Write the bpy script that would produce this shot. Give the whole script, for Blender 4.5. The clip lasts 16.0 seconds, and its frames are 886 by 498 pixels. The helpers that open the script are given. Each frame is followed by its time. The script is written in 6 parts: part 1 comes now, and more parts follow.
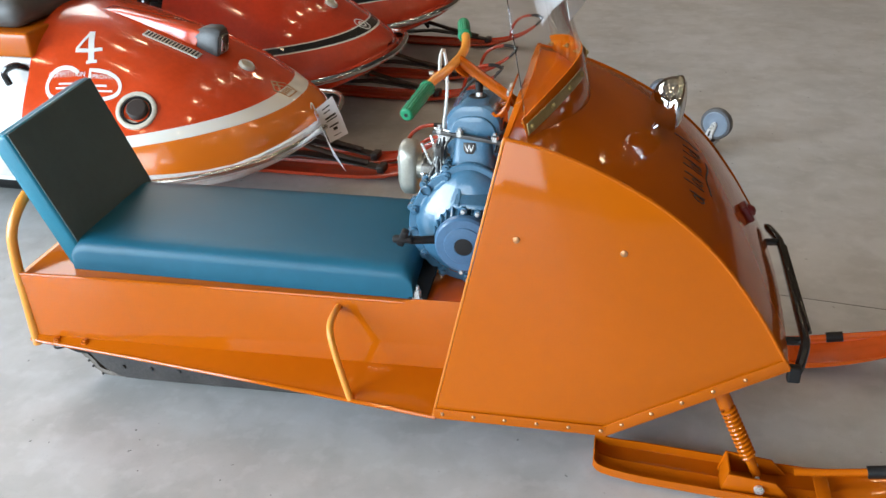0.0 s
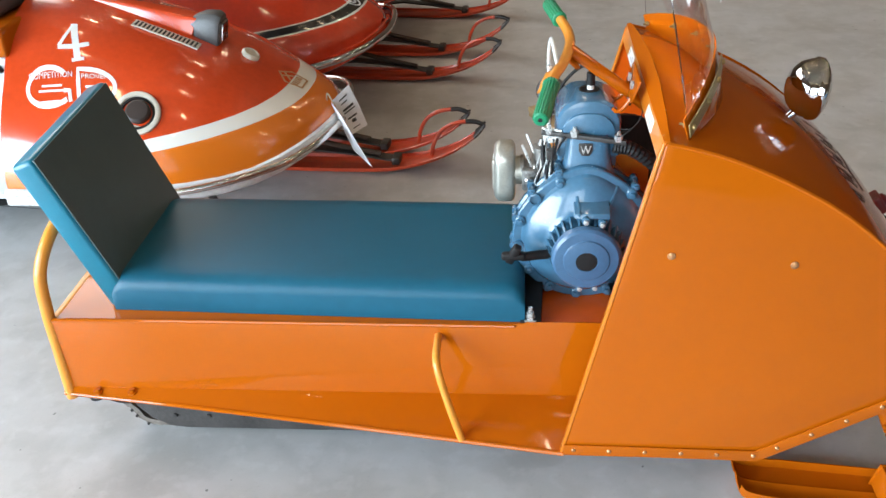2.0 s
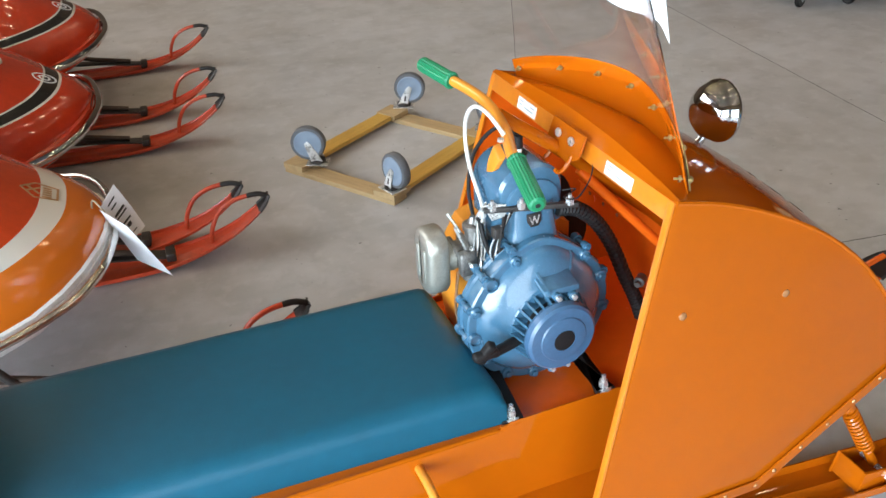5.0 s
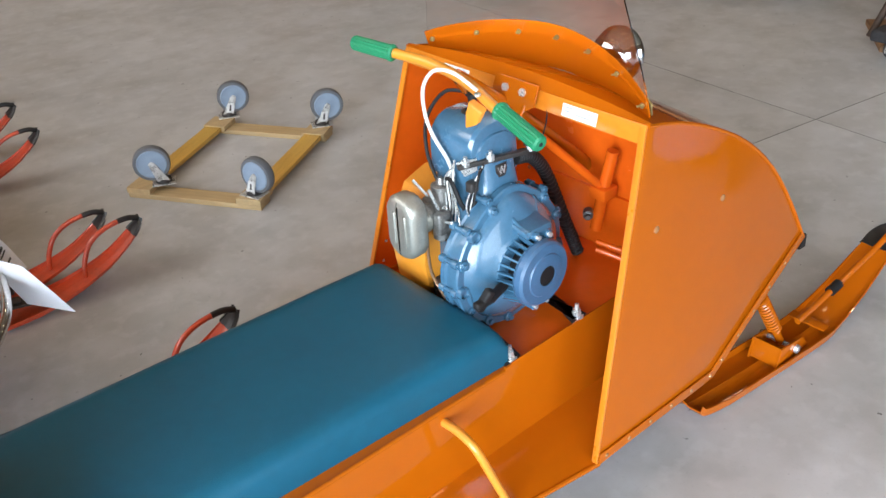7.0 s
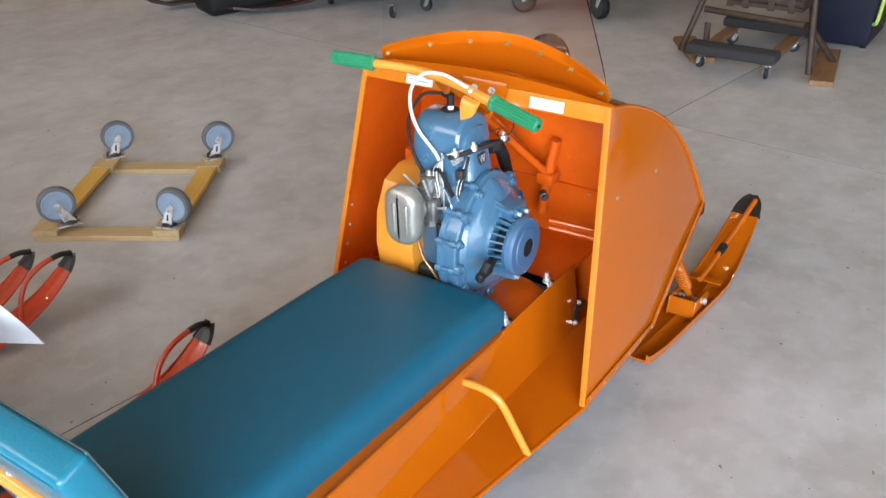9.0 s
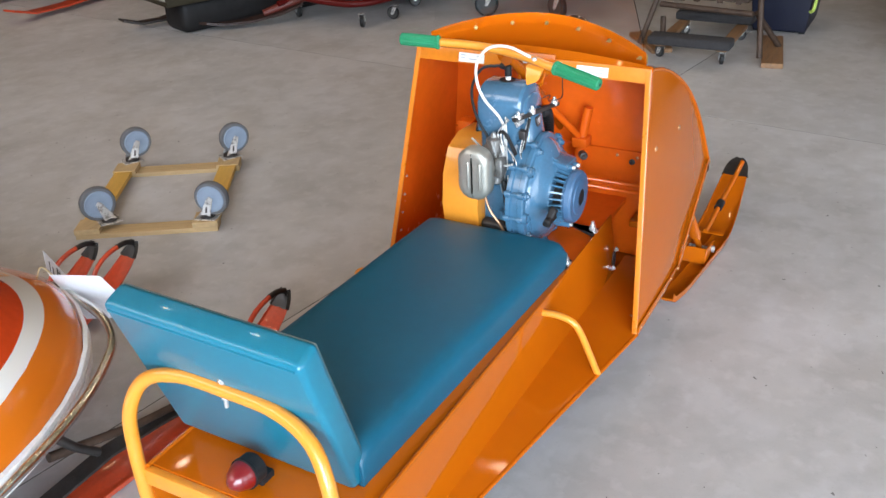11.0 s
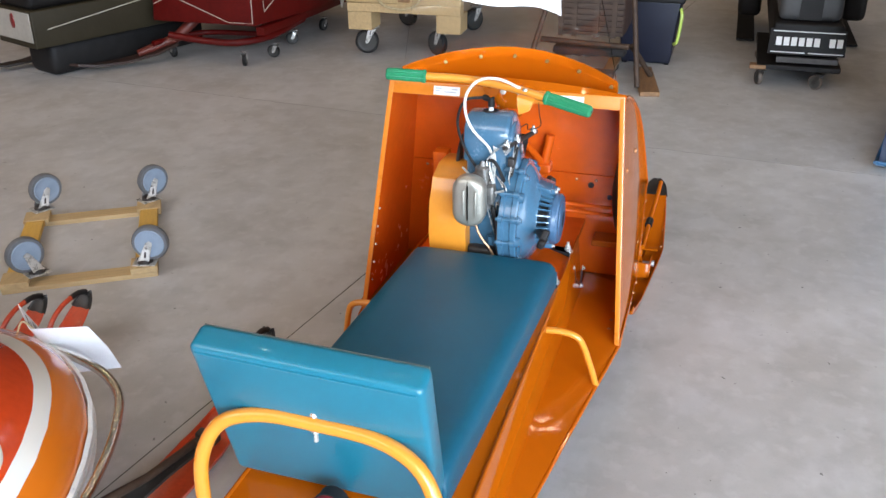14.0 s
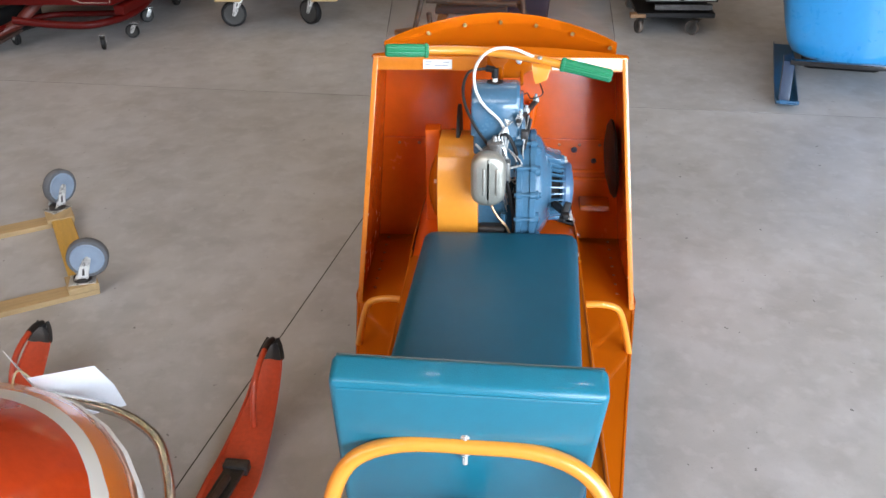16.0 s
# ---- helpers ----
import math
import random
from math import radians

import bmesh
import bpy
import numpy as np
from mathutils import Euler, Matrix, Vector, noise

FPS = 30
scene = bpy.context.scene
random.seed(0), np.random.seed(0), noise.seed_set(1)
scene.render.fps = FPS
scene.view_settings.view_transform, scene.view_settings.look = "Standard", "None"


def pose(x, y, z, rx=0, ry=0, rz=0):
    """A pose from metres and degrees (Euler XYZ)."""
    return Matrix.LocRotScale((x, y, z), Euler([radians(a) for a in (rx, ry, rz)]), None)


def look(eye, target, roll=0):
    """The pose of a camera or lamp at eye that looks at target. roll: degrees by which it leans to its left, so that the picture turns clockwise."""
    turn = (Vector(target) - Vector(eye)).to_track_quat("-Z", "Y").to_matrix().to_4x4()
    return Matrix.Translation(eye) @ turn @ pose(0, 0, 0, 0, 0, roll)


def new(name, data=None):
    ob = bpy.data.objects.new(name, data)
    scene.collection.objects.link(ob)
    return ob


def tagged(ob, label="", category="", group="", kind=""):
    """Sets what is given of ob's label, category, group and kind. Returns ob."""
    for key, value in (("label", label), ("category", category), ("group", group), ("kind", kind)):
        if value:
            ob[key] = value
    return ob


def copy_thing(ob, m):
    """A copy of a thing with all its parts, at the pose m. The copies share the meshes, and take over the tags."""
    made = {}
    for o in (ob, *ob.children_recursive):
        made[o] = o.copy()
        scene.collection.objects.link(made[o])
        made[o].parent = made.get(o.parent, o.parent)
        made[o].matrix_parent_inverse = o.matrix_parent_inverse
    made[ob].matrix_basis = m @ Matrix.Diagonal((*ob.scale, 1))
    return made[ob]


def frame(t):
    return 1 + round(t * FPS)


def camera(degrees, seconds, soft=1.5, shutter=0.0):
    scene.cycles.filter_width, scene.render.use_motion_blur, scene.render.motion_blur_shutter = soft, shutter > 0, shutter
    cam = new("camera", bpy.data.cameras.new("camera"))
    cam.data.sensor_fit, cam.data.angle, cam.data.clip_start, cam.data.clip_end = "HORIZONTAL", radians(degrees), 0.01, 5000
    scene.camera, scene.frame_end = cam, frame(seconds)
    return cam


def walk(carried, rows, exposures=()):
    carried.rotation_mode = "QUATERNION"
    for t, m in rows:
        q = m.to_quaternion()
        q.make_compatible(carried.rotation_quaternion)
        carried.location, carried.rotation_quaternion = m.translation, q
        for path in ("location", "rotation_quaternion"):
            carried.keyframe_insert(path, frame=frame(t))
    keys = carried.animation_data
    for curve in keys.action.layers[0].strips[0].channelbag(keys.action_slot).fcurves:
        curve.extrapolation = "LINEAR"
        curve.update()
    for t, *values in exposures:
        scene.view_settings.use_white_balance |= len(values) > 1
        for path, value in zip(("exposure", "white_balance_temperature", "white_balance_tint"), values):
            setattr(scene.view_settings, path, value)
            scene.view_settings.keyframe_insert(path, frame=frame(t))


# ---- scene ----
cam = camera(52.0, 16.0)
PATH = [
    (0, (0.224, -1.983, 1.449), (-0.149, -0.263, 0.5), -2.5),
    (0.5, (0.085, -1.982, 1.441), (-0.233, -0.266, 0.465), -3.1),
    (1, (-0.042, -1.883, 1.438), (-0.302, -0.182, 0.42), -3.4),
    (1.5, (-0.142, -1.802, 1.448), (-0.371, -0.109, 0.407), -3.0),
    (2, (-0.242, -1.766, 1.446), (-0.418, -0.059, 0.418), -2.9),
    (2.5, (-0.372, -1.725, 1.453), (-0.433, -0.002, 0.44), -3.3),
    (3, (-0.497, -1.69, 1.461), (-0.414, 0.038, 0.458), -3.8),
    (3.5, (-0.579, -1.629, 1.453), (-0.368, 0.082, 0.44), -3.4),
    (4, (-0.669, -1.496, 1.472), (-0.327, 0.196, 0.462), -3.5),
    (4.5, (-0.723, -1.402, 1.484), (-0.263, 0.258, 0.469), -3.1),
    (5, (-0.794, -1.352, 1.485), (-0.173, 0.239, 0.443), -2.7),
    (5.2, (-0.842, -1.338, 1.486), (-0.144, 0.216, 0.439), -2.7),
    (7.3, (-1.261, -1.173, 1.453), (-0.117, 0.094, 0.411), -3.3),
    (7.5, (-1.281, -1.147, 1.453), (-0.105, 0.092, 0.412), -3.2),
    (8, (-1.387, -1.108, 1.456), (-0.112, 0.06, 0.449), -2.6),
    (8.5, (-1.529, -1.078, 1.46), (-0.169, 0.001, 0.467), -2.2),
    (9, (-1.69, -1.063, 1.47), (-0.256, -0.065, 0.497), -1.6),
    (9.5, (-1.809, -1.062, 1.477), (-0.357, -0.101, 0.494), -1.6),
    (10, (-1.872, -1.01, 1.459), (-0.411, -0.055, 0.483), -2.0),
    (10.2, (-1.91, -0.981, 1.462), (-0.436, -0.038, 0.494), -2.2),
    (12.3, (-2.411, -0.884, 1.474), (-0.802, -0.123, 0.562), -1.9),
    (12.5, (-2.403, -0.861, 1.466), (-0.79, -0.114, 0.549), -1.4),
    (13, (-2.383, -0.789, 1.47), (-0.747, -0.081, 0.563), -1.2),
    (13.5, (-2.37, -0.664, 1.481), (-0.689, -0.037, 0.597), -1.3),
    (14, (-2.364, -0.558, 1.49), (-0.649, -0.024, 0.61), -0.5),
    (14.5, (-2.369, -0.424, 1.49), (-0.616, -0.011, 0.62), -0.6),
    (15, (-2.369, -0.249, 1.501), (-0.594, 0.024, 0.62), -1.6),
    (15.5, (-2.357, -0.134, 1.501), (-0.587, 0.039, 0.587), -1.2),
    (16, (-2.316, -0.035, 1.485), (-0.566, 0.108, 0.528), -0.9),
]
walk(cam, [(t, look(eye, target, roll)) for t, eye, target, roll in PATH], exposures=[(0.0, 0.0, 6650, 10), (3.5, 0.20, 6650, 10), (9.0, 0.04, 6700, 15), (16.0, 0.0, 6700, 16)])

# ---- light ----
world = bpy.data.worlds.new("world")
scene.world = world
world.use_nodes = True
wn = world.node_tree
wn.nodes.clear()
sky = wn.nodes.new("ShaderNodeTexSky")
sky.sky_type, sky.sun_disc = "NISHITA", False
sky.sun_elevation, sky.sun_rotation = radians(35), radians(250)
bg = wn.nodes.new("ShaderNodeBackground")
bg.inputs["Strength"].default_value = 0.12
wo = wn.nodes.new("ShaderNodeOutputWorld")
wn.links.new(sky.outputs[0], bg.inputs[0])
wn.links.new(bg.outputs[0], wo.inputs[0])


def area_lamp(name, eye, target, w, h, power, colour):
    data = bpy.data.lights.new(name, "AREA")
    data.shape, data.size, data.size_y, data.energy, data.color = "RECTANGLE", w, h, power, colour
    ob = new(name, data)
    ob.matrix_world = look(eye, target)
    return ob


# daylight of the high window band and the gateway in the west wall and of the gateway in the south wall
area_lamp("window_daylight", (-6.3, 4.5, 5.1), (0, 1.8, 0.3), 7.6, 2.8, 330, (0.96, 0.97, 0.97))
area_lamp("gateway_daylight", (-6.3, -4.5, 2.1), (0.5, -3.0, 0.6), 6.0, 4.0, 1430, (0.66, 0.84, 1.0))
area_lamp("gateway_daylight", (-2.4, -8.75, 2.3), (-1.9, 0, 1.1), 4.6, 4.0, 350, (0.74, 0.88, 1.0))

# ---- mesh helpers: a geo is (points, faces) ----
def merge(*geos):
    pts, faces = [], []
    for p, f in geos:
        k = len(pts)
        pts += [Vector(v) for v in p]
        faces += [[i + k for i in q] for q in f]
    return pts, faces


def moved(geo, m):
    return [m @ Vector(v) for v in geo[0]], geo[1]


def box(x0, x1, y0, y1, z0, z1):
    p = [(x, y, z) for x in (x0, x1) for y in (y0, y1) for z in (z0, z1)]
    return p, [[0, 1, 3, 2], [4, 6, 7, 5], [0, 4, 5, 1], [2, 3, 7, 6], [0, 2, 6, 4], [1, 5, 7, 3]]


def beam(a, b, w, h, up=(0, 0, 1)):
    """A square bar from a to b, w wide and h high."""
    a, b = Vector(a), Vector(b)
    d = (b - a).normalized()
    s = d.cross(Vector(up)).normalized() * (w / 2)
    u = s.cross(d).normalized() * (h / 2)
    p = [q + i * s + j * u for q in (a, b) for i, j in ((-1, -1), (1, -1), (1, 1), (-1, 1))]
    return p, [[3, 2, 1, 0], [4, 5, 6, 7], [0, 1, 5, 4], [1, 2, 6, 5], [2, 3, 7, 6], [3, 0, 4, 7]]


def glide(pts, k=6, closed=False):
    """A smooth line through the points."""
    pts = [Vector(p) for p in pts]
    n, out = len(pts), []
    for i in range(n if closed else n - 1):
        if closed:
            p0, p1, p2, p3 = (pts[(i + j) % n] for j in (-1, 0, 1, 2))
        else:
            p1, p2 = pts[i], pts[i + 1]
            p0 = pts[i - 1] if i else p1 * 2 - p2
            p3 = pts[i + 2] if i + 2 < n else p2 * 2 - p1
        for j in range(k):
            t = j / k
            out.append(0.5 * (2 * p1 + (p2 - p0) * t + (2 * p0 - 5 * p1 + 4 * p2 - p3) * t * t + (3 * p1 - p0 - 3 * p2 + p3) * t ** 3))
    if not closed:
        out.append(pts[-1])
    return out


def tube(pts, r, n=10, closed=False, ends=True):
    """A round bar along the points; r may be a list."""
    pts = [Vector(p) for p in pts]
    m = len(pts)
    rad = r if isinstance(r, (list, tuple)) else [r] * m
    way = [(pts[(i + 1) % m] - pts[i - 1] if closed else pts[min(i + 1, m - 1)] - pts[max(i - 1, 0)]).normalized() for i in range(m)]
    side = way[0].orthogonal().normalized()
    p, f = [], []
    for i in range(m):
        side = (side - way[i] * side.dot(way[i])).normalized()
        up = way[i].cross(side)
        p += [pts[i] + rad[i] * (math.cos(a) * side + math.sin(a) * up) for a in (2 * math.pi * j / n for j in range(n))]
    for i in range(m if closed else m - 1):
        a, b = i * n, ((i + 1) % m) * n
        f += [[a + j, a + (j + 1) % n, b + (j + 1) % n, b + j] for j in range(n)]
    if ends and not closed:
        f += [list(range(n))[::-1], list(range((m - 1) * n, m * n))]
    return p, f


def rod(a, b, r, n=12):
    return tube([a, b], r, n)


def lathe(profile, n=32, m=None):
    """Turns (radius, height) pairs round z; m lays it into place."""
    p, f = [], []
    for r, h in profile:
        p += [Vector((r * math.cos(2 * math.pi * j / n), r * math.sin(2 * math.pi * j / n), h)) for j in range(n)]
    for i in range(len(profile) - 1):
        f += [[i * n + j, i * n + (j + 1) % n, (i + 1) * n + (j + 1) % n, (i + 1) * n + j] for j in range(n)]
    f += [list(range(n))[::-1], list(range((len(profile) - 1) * n, len(profile) * n))]
    return moved((p, f), m) if m else (p, f)


def along(a, b):
    """The pose whose z axis runs from a towards b."""
    return Matrix.Translation(a) @ (Vector(b) - Vector(a)).to_track_quat("Z", "Y").to_matrix().to_4x4()


def sheet(grid, thick):
    """A bent plate from rows of points, thick metres thick on the side away from its normals."""
    g = [[Vector(v) for v in row] for row in grid]
    a, b = len(g), len(g[0])
    off = []
    for i in range(a):
        for j in range(b):
            u = g[min(i + 1, a - 1)][j] - g[max(i - 1, 0)][j]
            v = g[i][min(j + 1, b - 1)] - g[i][max(j - 1, 0)]
            w = u.cross(v)
            off.append(w.normalized() if w.length > 1e-9 else Vector((0, 0, 1)))
    p = [v for row in g for v in row]
    p = p + [v - thick * o for v, o in zip(p, off)]
    k = a * b
    f = []
    for i in range(a - 1):
        for j in range(b - 1):
            q = [i * b + j, (i + 1) * b + j, (i + 1) * b + j + 1, i * b + j + 1]
            f += [q, [x + k for x in q[::-1]]]
    rim = [j for j in range(b)] + [i * b + b - 1 for i in range(1, a)] + [(a - 1) * b + j for j in range(b - 2, -1, -1)] + [i * b for i in range(a - 2, 0, -1)]
    for i in range(len(rim)):
        c, d = rim[i], rim[(i + 1) % len(rim)]
        f.append([c, d, d + k, c + k])
    return p, f


def plate(poly, off):
    """A flat plate: a polygon pushed along off."""
    poly, off = [Vector(v) for v in poly], Vector(off)
    n = len(poly)
    f = [list(range(n)), list(range(n, 2 * n))[::-1]] + [[(i + 1) % n, i, i + n, (i + 1) % n + n] for i in range(n)]
    return poly + [v + off for v in poly], f


def soft_box(x0, x1, y0, y1, z0, z1, r, seg=3):
    """A box with rounded edges."""
    bm = bmesh.new()
    p, f = box(x0, x1, y0, y1, z0, z1)
    vs = [bm.verts.new(v) for v in p]
    for q in f:
        bm.faces.new([vs[i] for i in q])
    bmesh.ops.recalc_face_normals(bm, faces=bm.faces[:])
    bmesh.ops.bevel(bm, geom=bm.edges[:], offset=r, segments=seg, profile=0.5, affect="EDGES")
    bm.verts.index_update()
    geo = [v.co.copy() for v in bm.verts], [[v.index for v in q.verts] for q in bm.faces]
    bm.free()
    return geo


def mesh_of(name, geo, material, bevel=0.0, angle=38, seg=2):
    bm = bmesh.new()
    vs = [bm.verts.new(v) for v in geo[0]]
    for q in geo[1]:
        if len(set(q)) > 2:
            try:
                bm.faces.new([vs[i] for i in q])
            except ValueError:
                pass
    bmesh.ops.recalc_face_normals(bm, faces=bm.faces[:])
    if bevel:
        sharp = [e for e in bm.edges if len(e.link_faces) == 2 and e.calc_face_angle(0) > radians(angle)]
        bmesh.ops.bevel(bm, geom=sharp, offset=bevel, segments=seg, profile=0.6, affect="EDGES", clamp_overlap=True)
    me = bpy.data.meshes.new(name)
    bm.to_mesh(me)
    bm.free()
    me.materials.append(material)
    me.polygons.foreach_set("use_smooth", [True] * len(me.polygons))
    me.set_sharp_from_angle(angle=radians(angle))
    return me


def part(name, geo, material, parent=None, label="", bevel=0.0, angle=38, seg=2):
    ob = new(name, mesh_of(name, geo, material, bevel, angle, seg))
    if parent:
        ob.parent = parent
    return tagged(ob, label)


def thing(name, label, category, m=None, group="", kind=""):
    ob = new(name)
    ob.empty_display_size = 0.1
    if m:
        ob.matrix_basis = m
    return tagged(ob, label, category, group, kind)


# ---- materials ----
def surface(name, colour, rough=0.5, metal=0.0, coat=0.0, spread=0.12, scale=6.0, grain=0.0, grain_scale=300.0, second=None, specks=0.0, rough_var=0.12, stretch=(1, 1, 1), ior=1.5):
    """A node material: the colour varies softly at two scales, the gloss with it, and a fine bump gives the grain."""
    mat = bpy.data.materials.new(name)
    mat.use_nodes = True
    t = mat.node_tree
    n, link = t.nodes, t.links.new
    bsdf = n["Principled BSDF"]
    co = n.new("ShaderNodeTexCoord")
    mp = n.new("ShaderNodeMapping")
    mp.inputs["Scale"].default_value = stretch
    link(co.outputs["Object"], mp.inputs[0])
    big, fine = n.new("ShaderNodeTexNoise"), n.new("ShaderNodeTexNoise")
    big.inputs["Scale"].default_value, big.inputs["Detail"].default_value = scale, 5
    fine.inputs["Scale"].default_value, fine.inputs["Detail"].default_value = scale * 9, 4
    link(mp.outputs[0], big.inputs["Vector"])
    link(mp.outputs[0], fine.inputs["Vector"])
    mixer = n.new("ShaderNodeMath")
    mixer.operation = "MULTIPLY_ADD"
    link(fine.outputs[0], mixer.inputs[0])
    mixer.inputs[1].default_value = 0.4
    half = n.new("ShaderNodeMath")
    half.operation = "MULTIPLY"
    link(big.outputs[0], half.inputs[0])
    half.inputs[1].default_value = 0.6
    link(half.outputs[0], mixer.inputs[2])
    ramp = n.new("ShaderNodeMix")
    ramp.data_type = "RGBA"
    lo = tuple(max(0, c * (1 - spread)) for c in colour[:3]) + (1,)
    hi = second or tuple(min(1, c * (1 + spread)) for c in colour[:3]) + (1,)
    ramp.inputs["A"].default_value, ramp.inputs["B"].default_value = lo, hi
    band = n.new("ShaderNodeMapRange")
    band.inputs["From Min"].default_value, band.inputs["From Max"].default_value = 0.35, 0.65
    link(mixer.outputs[0], band.inputs["Value"])
    link(band.outputs[0], ramp.inputs["Factor"])
    colour_out = ramp.outputs["Result"]
    if specks:
        sp = n.new("ShaderNodeTexNoise")
        sp.inputs["Scale"].default_value, sp.inputs["Detail"].default_value = 55, 2
        link(mp.outputs[0], sp.inputs["Vector"])
        cut = n.new("ShaderNodeMapRange")
        cut.inputs["From Min"].default_value, cut.inputs["From Max"].default_value = 0.70, 0.74
        cut.inputs["To Max"].default_value = specks
        link(sp.outputs[0], cut.inputs["Value"])
        dark = n.new("ShaderNodeMix")
        dark.data_type = "RGBA"
        dark.inputs["B"].default_value = (0.02, 0.017, 0.015, 1)
        link(cut.outputs[0], dark.inputs["Factor"])
        link(colour_out, dark.inputs["A"])
        colour_out = dark.outputs["Result"]
    link(colour_out, bsdf.inputs["Base Color"])
    rr = n.new("ShaderNodeMapRange")
    rr.inputs["To Min"].default_value, rr.inputs["To Max"].default_value = max(0.02, rough - rough_var), min(1, rough + rough_var)
    link(mixer.outputs[0], rr.inputs["Value"])
    link(rr.outputs[0], bsdf.inputs["Roughness"])
    bsdf.inputs["Metallic"].default_value = metal
    bsdf.inputs["IOR"].default_value = ior
    bsdf.inputs["Coat Weight"].default_value = coat
    bsdf.inputs["Coat Roughness"].default_value = 0.06
    if grain:
        gr = n.new("ShaderNodeTexNoise")
        gr.inputs["Scale"].default_value, gr.inputs["Detail"].default_value = grain_scale, 3
        link(mp.outputs[0], gr.inputs["Vector"])
        bump = n.new("ShaderNodeBump")
        bump.inputs["Strength"].default_value, bump.inputs["Distance"].default_value = grain, 0.002
        link(gr.outputs[0], bump.inputs["Height"])
        link(bump.outputs[0], bsdf.inputs["Normal"])
    return mat


def banded(name, bands, rough=0.22, coat=0.75, nose=0.0):
    """Painted hood: colours in bands of height above the floor, bending with the length (nose)."""
    mat = surface(name, bands[0][1], rough, coat=coat, spread=0.1, grain=0.03, grain_scale=140)
    t = mat.node_tree
    n, link = t.nodes, t.links.new
    bsdf = n["Principled BSDF"]
    base = bsdf.inputs["Base Color"].links[0].from_socket
    co = n.new("ShaderNodeTexCoord")
    sep = n.new("ShaderNodeSeparateXYZ")
    link(co.outputs["Object"], sep.inputs[0])
    bend = n.new("ShaderNodeMath")
    bend.operation = "MULTIPLY_ADD"
    link(sep.outputs["X"], bend.inputs[0])
    bend.inputs[1].default_value = nose
    link(sep.outputs["Z"], bend.inputs[2])
    for low, high, colour in bands[1:]:
        a, b = n.new("ShaderNodeMath"), n.new("ShaderNodeMath")
        a.operation, b.operation = "GREATER_THAN", "LESS_THAN"
        a.inputs[1].default_value, b.inputs[1].default_value = low, high
        link(bend.outputs[0], a.inputs[0])
        link(bend.outputs[0], b.inputs[0])
        both = n.new("ShaderNodeMath")
        both.operation = "MULTIPLY"
        link(a.outputs[0], both.inputs[0])
        link(b.outputs[0], both.inputs[1])
        mix = n.new("ShaderNodeMix")
        mix.data_type = "RGBA"
        mix.inputs["B"].default_value = colour
        link(both.outputs[0], mix.inputs["Factor"])
        link(base, mix.inputs["A"])
        base = mix.outputs["Result"]
    link(base, bsdf.inputs["Base Color"])
    return mat


ORANGE = surface("orange_paint", (0.452, 0.0965, 0.0026, 1), 0.06, ior=1.40, coat=0.0, spread=0.03, scale=3, grain=0.010, grain_scale=30, rough_var=0.02)
# orange reddened for bounced light inside the hood and shade on the far ski
SHADED_ORANGE = surface("shaded_red_orange_paint", (0.70, 0.105, 0.006, 1), 0.24, ior=1.45, coat=0.2, spread=0.08, scale=4, grain=0.04, grain_scale=160)
# the orange paint again, yellowed and brightened as if by strong daylight
YELLOW = surface("daylit_orange_paint", (0.73, 0.265, 0.026, 1), 0.35, coat=0.5, spread=0.06, scale=8, grain=0.05)
# orange of the opening's edges, lightened for the daylight glare on them
EDGE = surface("glare_lit_orange_edge", (0.66, 0.190, 0.012, 1), 0.30, coat=0.8, spread=0.08, scale=9, grain=0.05)
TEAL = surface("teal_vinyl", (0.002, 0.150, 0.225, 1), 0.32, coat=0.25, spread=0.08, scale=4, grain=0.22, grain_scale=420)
BLUE = surface("engine_blue_paint", (0.050, 0.138, 0.222, 1), 0.24, coat=0.7, spread=0.1, scale=14, grain=0.25, grain_scale=260)
BLUE_D = surface("engine_blue_cover", (0.048, 0.115, 0.205, 1), 0.36, coat=0.3, spread=0.1, scale=14, grain=0.15)
SILVER = surface("dull_cast_metal", (0.42, 0.405, 0.35, 1), 0.38, metal=0.7, spread=0.12, scale=25, grain=0.3)
ZINC = surface("zinc_plated_steel", (0.66, 0.66, 0.64, 1), 0.28, metal=0.65, spread=0.1, scale=40, grain=0.1)
CHROME = surface("chrome", (0.62, 0.61, 0.60, 1), 0.05, metal=1.0, spread=0.02, scale=10, rough_var=0.03)
CHROME_W = surface("worn_chrome", (0.66, 0.64, 0.60, 1), 0.22, metal=1.0, spread=0.15, scale=18, grain=0.2, specks=0.5)
DARK = surface("dark_oily_steel", (0.05, 0.045, 0.042, 1), 0.42, metal=0.5, spread=0.3, scale=30, grain=0.3)
BLACK = surface("black_rubber", (0.012, 0.011, 0.011, 1), 0.55, ior=1.35, spread=0.3, scale=20, grain=0.2)
BLACK_P = surface("black_gloss_paint", (0.010, 0.010, 0.011, 1), 0.22, coat=0.5, spread=0.2, scale=12)
TRACK = surface("worn_grey_rubber", (0.145, 0.120, 0.100, 1), 0.75, spread=0.4, scale=16, grain=0.8, grain_scale=160, specks=0.6)
GREEN = surface("green_rubber", (0.005, 0.20, 0.085, 1), 0.42, spread=0.12, scale=30, grain=0.25)
WHITE = surface("white_plastic", (0.74, 0.74, 0.72, 1), 0.4, spread=0.04, scale=20)
PAPER = surface("white_paper", (0.80, 0.80, 0.82, 1), 0.75, spread=0.03, scale=12)
PALE_INK = surface("faded_grey_print", (0.34, 0.34, 0.36, 1), 0.6, spread=0.2)
INK = surface("dark_ink", (0.035, 0.03, 0.028, 1), 0.6, spread=0.2)
